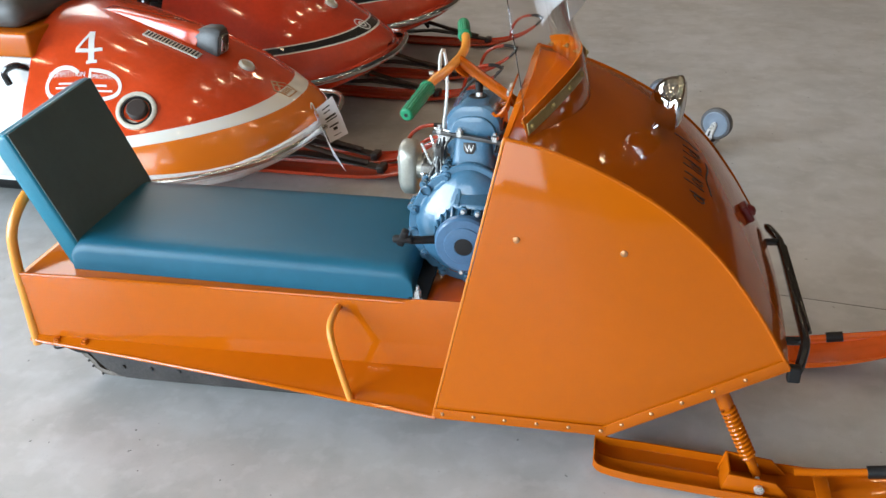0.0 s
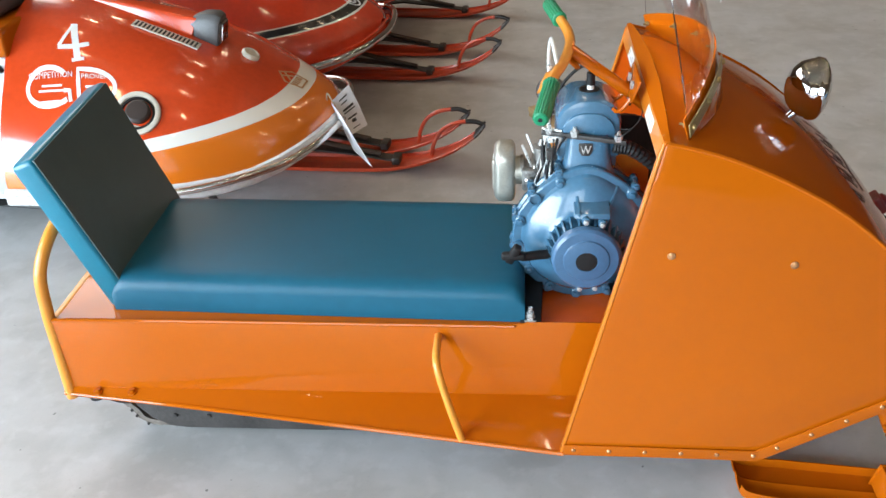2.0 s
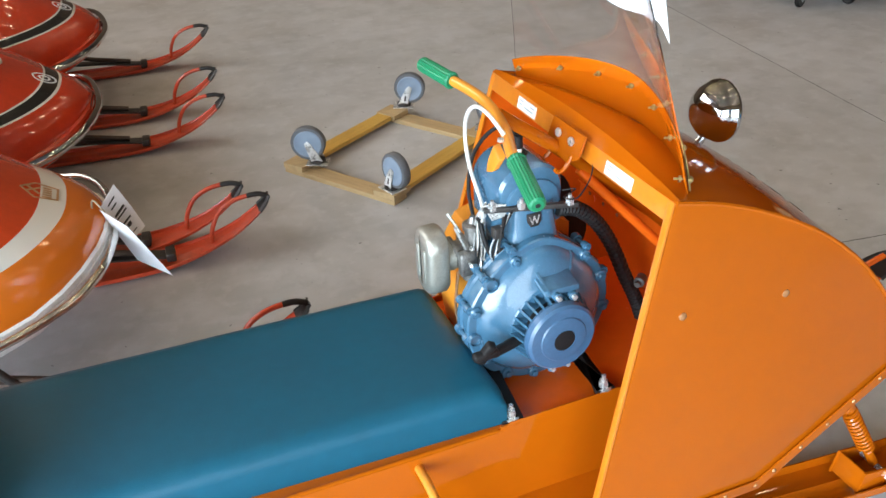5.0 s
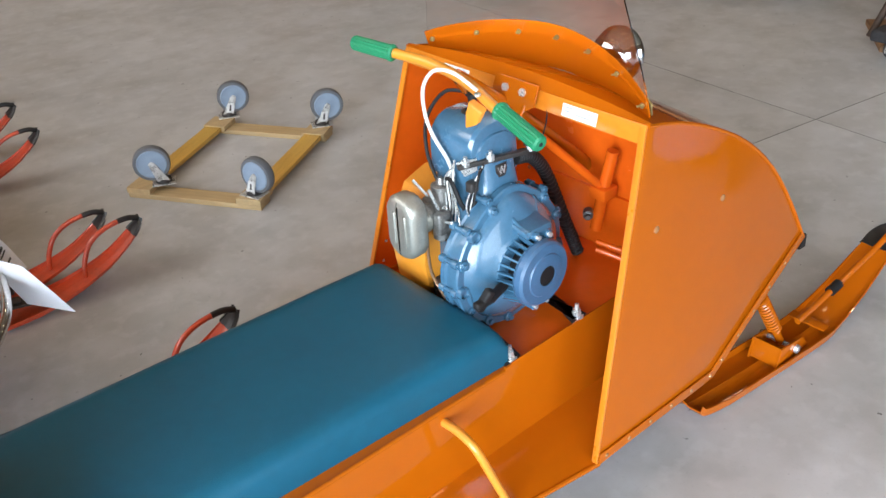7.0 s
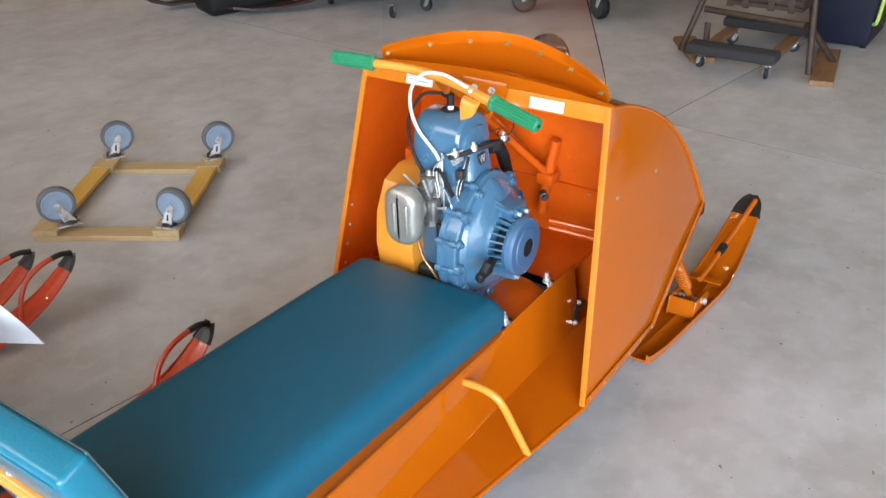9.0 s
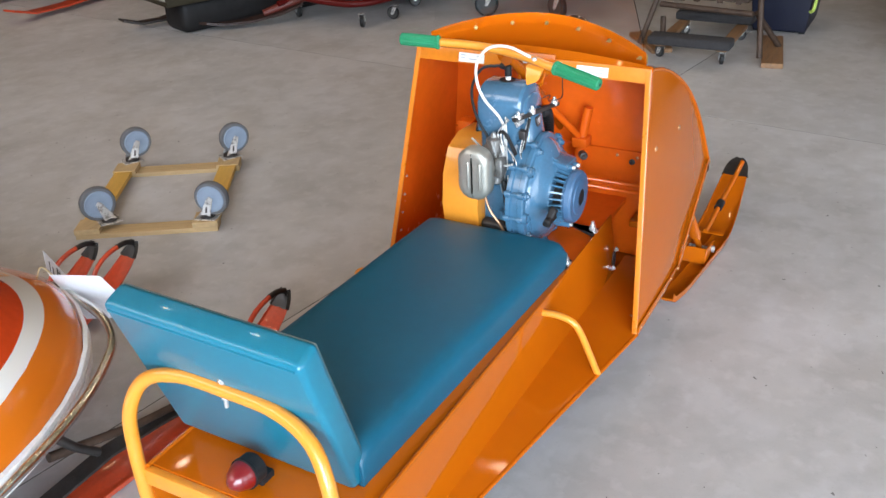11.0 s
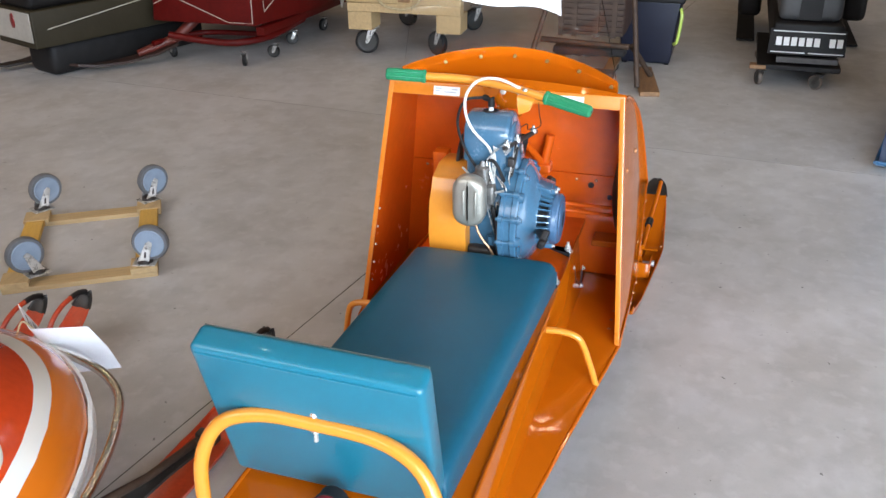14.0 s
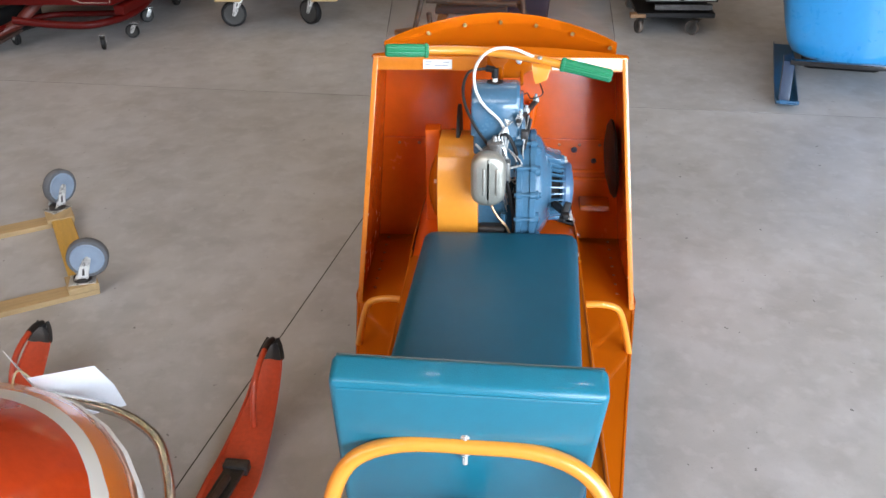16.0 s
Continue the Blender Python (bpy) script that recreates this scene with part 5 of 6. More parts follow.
def hood_half(d):
    """Half width of a red hood d metres behind its nose."""
    return 0.445 * (1 - (1 - min(1, max(0.0, d) / 0.62)) ** 2.6) ** 0.5 + 0.002 + 0.02 * max(0, d - 0.62)


def flare(d):
    """How far the lower edge of a red hood spreads outwards."""
    return 0.066 * min(1.0, max(0.0, d - 0.24) / 0.36)


def rim(d):
    """Height of a red hood's lower edge: it rises towards the nose."""
    return 0.238 + 0.065 * max(0.0, 1 - d / 0.24) ** 1.4


RIDGE = [(0.0, 0.34), (0.05, 0.375), (0.15, 0.425), (0.29, 0.508), (0.42, 0.57), (0.58, 0.632), (0.74, 0.685), (0.92, 0.73), (1.05, 0.75)]


def ridge(d):
    for (a, za), (b, zb) in zip(RIDGE, RIDGE[1:]):
        if d <= b:
            return za + (zb - za) * (d - a) / (b - a)
    return RIDGE[-1][1]


def hood_at(d, s, lift=0.0):
    """A place on a red hood: d behind the nose, s to its left; z is worked out."""
    def z_of(dd, ss):
        w = hood_half(dd)
        inner = abs(ss)
        for _ in range(8):
            inner = max(0.0, abs(ss) - flare(dd) * max(0.0, (min(1.0, inner / w) - 0.80) / 0.20) ** 1.4)
        q = min(1.0, inner / w)
        return rim(dd) + (ridge(dd) - rim(dd)) * math.sqrt(max(0.0, 1 - q ** 2.6))
    e = 0.004
    gx = (z_of(d + e, s) - z_of(max(0.001, d - e), s)) / (2 * e)
    gy = (z_of(d, s + e) - z_of(d, s - e)) / (2 * e)
    nrm = Vector((gx, -gy, 1)).normalized()
    return Vector((-d, s, z_of(d, s))) + nrm * lift


def ribbon(t, pts, w, mat, name, lift=0.0018, closed=False):
    """A painted stroke w wide along (d, s) points of the hood."""
    pts = [Vector((p[0], p[1], 0)) for p in pts]
    n = len(pts)
    rows = []
    for i in range(n):
        a = pts[(i - 1) % n] if closed or i else pts[i]
        b = pts[(i + 1) % n] if closed or i < n - 1 else pts[i]
        d = (b - a).normalized()
        o = Vector((-d.y, d.x, 0)) * (w / 2)
        rows.append([hood_at(*(pts[i] + o).xy, lift), hood_at(*(pts[i] - o).xy, lift)])
    if closed:
        rows.append(rows[0])
    up = (rows[1][0] - rows[0][0]).cross(rows[0][1] - rows[0][0])
    if up.z < 0:
        rows = [r[::-1] for r in rows]
    return part(name, sheet(rows, 0.001), mat, t)


def red_ski(t, s, long=0.0):
    line = glide([(-0.62, 0, 0.03), (-0.58, 0, 0.014), (-0.30, 0, 0.010), (0.05, 0, 0.012), (0.20, 0, 0.030), (0.33, 0, 0.075), (0.42, 0, 0.135), (0.455, 0, 0.172)], 4)
    rows = []
    for p in line:
        f = max(0, (p.x - 0.1) / 0.36)
        w = 0.060 - 0.034 * f
        if p.x > 0.40:
            w *= max(0.3, math.sqrt(max(0.0, 1 - ((p.x - 0.40) / 0.058) ** 2)))
        h = 0.012 * (1 - 0.7 * f)
        rows.append([(p.x, s - w, p.z + h), (p.x, s - w * 0.96, p.z), (p.x, s - 0.012, p.z), (p.x, s, p.z + 0.003), (p.x, s + 0.012, p.z), (p.x, s + w * 0.96, p.z), (p.x, s + w, p.z + h)])
    k = part("ski", sheet(rows, 0.004), RED, t, "red steel ski with black tip and loop", angle=40)
    cut = [r for r in rows if r[3][0] > 0.412]
    part("tip", sheet([[(v[0] - 0.002, s + (v[1] - s) * 1.04, v[2] + 0.004) for v in r] for r in cut], 0.0095), TAPE, k, "black worn tip")
    loop = glide([(0.262, s, 0.050), (0.272, s, 0.098), (0.300, s, 0.148), (0.350, s, 0.178), (0.415, s, 0.187), (0.452, s, 0.176)], 5)
    part("loop", tube(loop, 0.0075, 10), RED, k)
    part("loop_end", tube(loop[-8:], 0.0086, 10), TAPE, k)
    part("leaf_spring", sheet([[(x, s - 0.024, z), (x, s + 0.024, z)] for x, z in ((-0.50, 0.035), (-0.36, 0.062), (-0.2, 0.078), (-0.05, 0.066), (0.14, 0.038))], 0.007), DARK, k, "dark steel leaf spring")
    part("spring_clamp", soft_box(0.118, 0.148, s - 0.030, s + 0.030, 0.022, 0.050, 0.005, 2), DARK, k)
    part("spindle", tube([(-0.22, s, 0.09), (-0.27, s, 0.14), (-0.36, s * 0.97, 0.27)], 0.011, 12), DARK, k)
    part("damper", tube([(0.075, s, 0.055), (-0.10, s, 0.088), (-0.33, s * 0.97, 0.150)], [0.010, 0.010, 0.012], 10), BROWN, k, "dark brown steering arm")


def red_snowmobile(m, paint, label, fancy, stance):
    t = thing("snowmobile", label, "snowmobile", m, group="red snowmobiles in a row")
    ds = [0.002, 0.01, 0.025, 0.05, 0.085, 0.13, 0.18, 0.24, 0.31, 0.39, 0.47, 0.56, 0.65, 0.74, 0.83, 0.905]
    rows = []
    for d in ds:
        w = hood_half(d)
        row = []
        for i in range(37):
            a = math.pi * i / 36
            s = -w * math.cos(a)
            q = min(1, abs(s) / w)
            spread = math.copysign(flare(d) * max(0.0, (q - 0.80) / 0.20) ** 1.4, s)
            row.append((-d - (0.10 * (0.35 - abs(s)) if d > 0.9 else 0.0), s + spread, rim(d) + (ridge(d) - rim(d)) * math.sqrt(max(0, 1 - q ** 2.6))))
        rows.append(row)
    part("hood", sheet(rows, -0.006), paint, t, "glossy rounded fibreglass hood", angle=60)
    # trim band and bumper round the front
    edge = []
    for sgn in (-1, 1):
        line = [(-d, sgn * (hood_half(d) + flare(d))) for d in (0.9, 0.75, 0.6, 0.47, 0.36, 0.27, 0.19, 0.12, 0.07, 0.03, 0.008)]
        edge += line if sgn < 0 else line[::-1]
    rows = []
    for i, (x, y) in enumerate(edge):
        a, b = Vector(edge[max(0, i - 1)]), Vector(edge[min(len(edge) - 1, i + 1)])
        d = (b - a).normalized()
        o = Vector((d.y, -d.x))
        v = Vector((x, y))
        rows.append([Vector(((v + o * g).x, (v + o * g).y, z + rim(-x) - 0.245)) for g, z in ((0.000, 0.266), (0.007, 0.263), (0.008, 0.254), (0.004, 0.250), (0.009, 0.247), (0.009, 0.240), (0.004, 0.236), (0.009, 0.233), (0.008, 0.222), (0.002, 0.217), (-0.01, 0.210))])
    part("trim_band", sheet(rows, 0.004), TRIM if fancy else paint, t, "ribbed trim band", angle=40)
    half_bar = [(0.022, 0.0, 0.298), (0.010, 0.12, 0.298), (-0.014, 0.23, 0.298), (-0.042, 0.295, 0.296), (-0.078, 0.348, 0.290), (-0.13, 0.386, 0.281), (-0.21, 0.428, 0.268), (-0.33, 0.470, 0.252), (-0.50, 0.508, 0.238), (-0.62, 0.522, 0.226)]
    bump = [(x, -y, z) for x, y, z in half_bar[:0:-1]] + half_bar
    part("bumper", tube(glide(bump, 3), 0.011 if fancy else 0.0145, 12), CHROME_W if fancy else CHROME, t, "worn chrome tube bumper", angle=60)
    # pod lamp, vents and knobs
    if fancy:
        base = hood_at(0.40, 0.0)
        turn = Matrix.Translation(base) @ pose(0, 0, 0, 0, 12, 0)
        rings = [[turn @ Vector((x, u * w, z0 + (z1 - z0) * v)) for u, v in ((-1, 0), (1, 0), (1, 0.72), (0.6, 1), (-0.6, 1), (-1, 0.72))] for x, w, z0, z1 in ((-0.06, 0.036, -0.01, 0.058), (-0.02, 0.041, -0.01, 0.080), (0.022, 0.043, -0.01, 0.088), (0.040, 0.041, -0.012, 0.080))]
        pod = part("headlamp", loft(rings), surface("grey_die_cast", (0.085, 0.085, 0.085, 1), 0.45, metal=0.2, spread=0.2, scale=30, grain=0.2), t, "angular grey cast headlamp pod", bevel=0.003)
        part("lens", moved(soft_box(0.036, 0.047, -0.032, 0.032, -0.004, 0.064, 0.005), turn), surface("lamp_glass_b", (0.10, 0.085, 0.075, 1), 0.12, coat=0.6, spread=0.5, scale=60), pod, "dark ribbed lamp glass")
        for k in range(5):
            part("lens_rib", moved(box(0.046, 0.050, -0.026 + 0.0118 * k, -0.0215 + 0.0118 * k, 0.0, 0.058), turn), CHROME, pod)
        part("cowl_ridge", loft([[hood_at(0.44 + 0.06 * k, -0.05 + 0.003 * k, -0.01), hood_at(0.44 + 0.06 * k, 0.05 - 0.003 * k, -0.01), hood_at(0.44 + 0.06 * k, 0.03, 0.055 * (1 - k / 6)), hood_at(0.44 + 0.06 * k, -0.03, 0.055 * (1 - k / 6))] for k in range(7)]), paint, t, bevel=0.006)
    for sgn in (-1, 1) if fancy else ():
        frame_ = part("vent", sheet([[hood_at(0.40 + 0.20 * i / 6, sgn * (0.078 + j * 0.04), 0.002) for j in ((0, 1) if sgn < 0 else (1, 0))] for i in range(7)], -0.004), BEIGE, t, "louvred vent")
        for i in range(16):
            d = 0.407 + 0.012 * i
            part("slot", sheet([[hood_at(d, sgn * 0.083, 0.0065), hood_at(d, sgn * 0.113, 0.0065)], [hood_at(d + 0.006, sgn * 0.083, 0.0065), hood_at(d + 0.006, sgn * 0.113, 0.0065)]], 0.0012), BLACK, frame_)
    if not fancy:
        turn = Matrix.Translation(hood_at(0.392, 0.0)) @ pose(0, 0, 0, 0, -34, 0) @ Matrix.Scale(1.2, 4)
        grille = part("headlamp_grille", moved(lathe([(0.052, -0.03), (0.052, 0.0), (0.046, 0.010), (0.002, 0.014)], 28, along((0.0, 0, 0.004), (1, 0, 0.004)) @ Matrix.Diagonal((1.15, 0.85, 1, 1))), turn), BLACK_P, t, "dark oval headlamp grille", angle=50)
        for i in range(7):
            y = -0.033 + 0.011 * i
            h = 0.054 * math.sqrt(max(0.05, 1 - (y / 0.046) ** 2))
            part("grille_bar", moved(beam((0.016, y, 0.004 - h), (0.016, y, 0.004 + h), 0.004, 0.004, (1, 0, 0)), turn), CHROME_W, grille)
        rings = []
        for k in range(8):
            f = 1 - (k / 7) ** 1.5
            c = hood_at(0.415 + 0.055 * k, 0.0)
            rings.append([c + Vector((0, (0.024 + 0.026 * f) * math.cos(a), -0.012 + (0.014 + 0.056 * f) * math.sin(a))) for a in (math.pi * i / 10 for i in range(11))])
        part("cowl_ridge", loft(rings), paint, t, "rounded fairing behind the headlamp", angle=60)
    c = hood_at(0.275, 0.0)
    part("filler_cap", lathe([(0.030, 0), (0.030, 0.008), (0.024, 0.014), (0.022, 0.010), (0.002, 0.011)], 24, along(c, hood_at(0.275, 0.0, 1))), BEIGE, t, "cream round cap")
    # shield badge on the nose
    c0 = [(0.105, -0.032), (0.105, 0.032), (0.155, 0.042), (0.185, 0.0), (0.155, -0.042)]
    if fancy:
        ribbon(t, c0, 0.006, BADGE, "badge_outline", closed=True)
        for k in range(5):
            ribbon(t, [(0.118, -0.028 + 0.0125 * k), (0.138, -0.028 + 0.0125 * k)], 0.006, BADGE, "badge_bar")
        ribbon(t, [(0.145, -0.018), (0.172, 0.014)], 0.006, BADGE, "badge_bar")
        ribbon(t, [(0.145, 0.018), (0.172, -0.014)], 0.006, BADGE, "badge_bar")
    else:
        ribbon(t, [(0.13 + 0.034 * math.cos(a), 0.036 * math.sin(a)) for a in (i * math.pi / 8 for i in range(16))], 0.005, TRIM, "badge_ring", closed=True)
        ribbon(t, [(0.13 + 0.016 * math.cos(a), 0.018 * math.sin(a)) for a in (i * math.pi / 4 for i in range(8))], 0.006, TRIM, "badge_ring", closed=True)
    # round side ports
    for sgn in (-1, 1):
        c, up = hood_at(0.50, sgn * 0.382), hood_at(0.50, sgn * 0.382, 1)
        if fancy:
            port = part("port", lathe([(0.068, -0.004), (0.068, 0.006), (0.062, 0.010), (0.054, 0.008), (0.050, -0.002)], 36, along(c, up)), BEIGE, t, "cream-rimmed round side port", angle=50)
            part("port_bore", lathe([(0.052, -0.03), (0.0515, 0.0045), (0.045, 0.0045), (0.040, -0.012), (0.001, -0.014)], 36, along(c, up)), BLACK, port)
            part("port_plug", lathe([(0.036, -0.012), (0.036, 0.010), (0.030, 0.016), (0.001, 0.017)], 28, along(c + Vector((0.004, 0, 0.004)), up)), surface("dark_brown_rubber", (0.028, 0.018, 0.015, 1), 0.5, spread=0.2), port)
    # skis, tunnel, seat, windscreen
    for s in stance:
        red_ski(t, s)
    part("body", soft_box(-2.30, -0.89, -0.33, 0.33, 0.12, 0.40, 0.02), RED if not fancy else WHITE, t, "painted metal body behind the hood")
    part("footboard", box(-2.2, -0.89, -0.47, 0.47, 0.20, 0.215), WHITE if fancy else BLACK_V, t, bevel=0.003)
    part("seat", soft_box(-2.30, -1.15, -0.22, 0.22, 0.47, 0.64, 0.05, 4), surface("black_vinyl", (0.02, 0.02, 0.022, 1), 0.45, grain=0.2), t, "black vinyl seat")
    part("seat_base", soft_box(-2.30, -1.10, -0.24, 0.24, 0.40, 0.475, 0.012), ORANGE, t, "orange painted seat base")
    if fancy:
        part("cockpit_side", soft_box(-1.32, -0.90, -0.335, 0.335, 0.39, 0.60, 0.02), WHITE, t, "white cockpit panel")
        part("cockpit_band", soft_box(-1.32, -0.895, -0.338, 0.338, 0.602, 0.69, 0.012), ORANGE, t, "orange cockpit band")
        part("dash_pad", soft_box(-1.28, -0.93, -0.32, 0.32, 0.69, 0.80, 0.05, 4), surface("grey_dash_vinyl", (0.10, 0.095, 0.09, 1), 0.5, grain=0.2), t, "grey padded dash")
    else:
        part("dash", soft_box(-1.0, -0.90, -0.33, 0.33, 0.36, 0.66, 0.02), BLACK_V, t)
    part("brake_lever", tube(glide([(-0.93, -0.33, 0.565), (-0.95, -0.37, 0.585), (-0.985, -0.385, 0.565), (-0.985, -0.375, 0.52)], 5), 0.012, 8), BLACK_P, t, "black brake lever")
    part("track", soft_box(-2.25, -0.6, -0.2, 0.2, 0.0, 0.17, 0.06, 3), BLACK, t, "black rubber track")
    hb = glide([(-1.25, 0.36, 0.84), (-1.18, 0.2, 0.86), (-1.12, 0.0, 0.84), (-1.18, -0.2, 0.86), (-1.25, -0.36, 0.84)], 5)
    part("handlebar", tube(hb, 0.012, 10), BLACK_P, t)
    part("steering_column", rod((-1.12, 0, 0.84), (-1.03, 0, 0.60), 0.014, 10), BLACK_P, t)
    return t


s1 = red_snowmobile(pose(-0.849, 0.998, 0, 0, 0, -4), RED_HOOD, "red-orange vintage snowmobile, white stripe and figure four painted on", True, (-0.407, 0.225))
red_snowmobile(pose(-0.822, 1.918, 0, 0, 0, -7), RED_HOOD_B, "red vintage snowmobile with a black stripe and chrome bumper", False, (-0.565, 0.235))
red_snowmobile(pose(-0.72, 2.83, 0, 0, 0, -7), RED_HOOD_B, "red vintage snowmobile with black stripe, last in the row", False, (-0.36, 0.26))


# number four and the two big outlined letters on the right side of the first hood
def mark(pts, w, closed=False, name="painted_mark"):
    ribbon(s1, pts, w, WHITE, name, closed=closed)


def four(u, v):
    return 0.728 - 0.00175 * u + 0.00116 * v, -0.250 + 0.0007 * u + 0.0022 * v


def logo(u, v):
    return 0.690 - 0.00165 * u + 0.0003 * v, -0.345 + 0.0003 * u + 0.00115 * v + 0.000004 * min(0, v) ** 2


mark([four(7, 24), four(5, 8), four(4, -10), four(3, -22)], 0.019, name="painted_figure")
mark([four(6, 23), four(-8, 8), four(-22, -5)], 0.009, name="painted_figure")
mark([four(-23, -6), four(0, -8), four(24, -6)], 0.013, name="painted_figure")
mark([four(-6, -23), four(13, -23)], 0.009, name="painted_figure")
mark([logo(-47 + 38 * math.cos(a), -14 + 37 * math.sin(a)) for a in (radians(45 + 11.5 * i) for i in range(25))], 0.011, name="painted_letter")
mark([logo(-22, -18), logo(-12, -18), logo(-11, -44)], 0.010, name="painted_letter")
bow = [logo(20 + 48 * math.cos(a), -14 + 34 * math.sin(a)) for a in (radians(-90 + 12 * i) for i in range(16))]
mark([logo(4, -48), logo(4, -30), logo(4, 0), logo(4, 20)] + bow[::-1], 0.011, True, "painted_letter")


def painted_text(words, at, u0, v0, wide, tall, parent):
    """Flat lettering laid on the hood."""
    cu = bpy.data.curves.new("lettering", "FONT")
    cu.body, cu.size = words, 1.0
    tmp = bpy.data.objects.new("lettering", cu)
    me = bpy.data.meshes.new_from_object(tmp)
    bpy.data.objects.remove(tmp)
    xs = [v.co.x for v in me.vertices]
    lo, hi = min(xs), max(xs)
    for v in me.vertices:
        d, s = at(u0 + wide * (v.co.x - lo) / (hi - lo), v0 + tall * v.co.y / 0.7)
        v.co = hood_at(d, s, 0.0028)
    me.materials.append(WHITE)
    me.name = "lettering"
    ob = new("lettering", me)
    ob.parent = parent


painted_text("COMPETITION", logo, -82, 5, 76, 10, s1)
painted_text("PROVEN", logo, 10, 2, 48, 9, s1)
for u0, u1, v in ((-60, -25, -8), (-66, -22, -18), (-64, -30, -42), (16, 40, -12), (12, 52, -24)):
    mark([logo(u0, v), logo((u0 + u1) / 2, v), logo(u1, v)], 0.0045, name="painted_line")

# paper tag tied to the bumper of the first red snowmobile
tag = thing("paper_tag", "folded white paper tag tied to the chrome bumper", "tag")
a = Vector((-0.862, 0.962, 0.352))
part("string", tube(glide([a + Vector((-0.02, 0.02, -0.01)), a + Vector((-0.01, 0.0, 0.035)), a + Vector((0.012, -0.012, 0.0))], 5), 0.0025, 6), ROPE, tag)
leaf1 = [[a + Vector((0.005, 0.0, 0.012)), a + Vector((0.050, 0.060, 0.042))], [a + Vector((0.030, -0.006, -0.05)), a + Vector((0.080, 0.052, -0.028))], [a + Vector((0.050, -0.012, -0.110)), a + Vector((0.104, 0.040, -0.092))]]
leaf2 = [[a + Vector((0.0, -0.010, 0.010)), a + Vector((0.058, -0.128, 0.004))], [a + Vector((0.030, -0.020, -0.070)), a + Vector((0.098, -0.140, -0.075))], [a + Vector((0.062, -0.026, -0.155)), a + Vector((0.140, -0.135, -0.165))]]
front = part("front_leaf", sheet(leaf1, 0.0008), PAPER, tag, "printed leaf with dark lines")
part("back_leaf", sheet(leaf2, 0.0008), PAPER, tag)
for f0, f1, u0, u1 in ((0.12, 0.15, 0.25, 0.7), (0.22, 0.25, 0.25, 0.6), (0.36, 0.41, 0.2, 0.8), (0.44, 0.47, 0.2, 0.8), (0.60, 0.64, 0.25, 0.75), (0.68, 0.76, 0.4, 0.62), (0.88, 0.9, 0.3, 0.7)):
    def on_leaf(f, u):
        i = 0 if f < 0.5 else 1
        g = (f - 0.5 * i) * 2
        p = leaf1[i][0].lerp(leaf1[i][1], u)
        q = leaf1[i + 1][0].lerp(leaf1[i + 1][1], u)
        return p.lerp(q, g) + Vector((0.0, -0.0015, 0.0012))
    part("print_line", sheet([[on_leaf(f0, u0), on_leaf(f0, u1)], [on_leaf(f1, u0), on_leaf(f1, u1)]], 0.0003), INK, front)

# ---- upturned timber dolly ----
dolly = thing("wheeled_dolly", "upturned timber dolly of raw and yellow boards with four castors", "dolly")
A, B, C, D = Vector((-0.222, 1.682, 0)), Vector((0.050, 1.247, 0)), Vector((0.590, 1.580, 0)), Vector((0.318, 2.015, 0))
u, v = (B - A).normalized(), (D - A).normalized()


def board(a, b, w, z0, z1, mat, name):
    c = (a + b) / 2
    d = b - a
    ob = part(name, soft_box(-d.length / 2, d.length / 2, -w / 2, w / 2, z0, z1, 0.002, 1), mat, dolly)
    ob.matrix_basis = Matrix.Translation((c.x, c.y, 0)) @ pose(0, 0, 0, 0, 0, math.degrees(math.atan2(d.y, d.x)))
    return ob


board(A + v * 0.037, B + v * 0.037, 0.072, 0.0, 0.019, PINE, "pine_board")
board(D - v * 0.037, C - v * 0.037, 0.072, 0.0, 0.019, PINE, "pine_board")
board(A + u * 0.042 + v * 0.094, D + u * 0.042 - v * 0.094, 0.070, 0.0195, 0.037, YWOOD, "yellow_board")
board(B - u * 0.042 + v * 0.094, C - u * 0.042 - v * 0.094, 0.070, 0.0195, 0.037, YWOOD, "yellow_board")


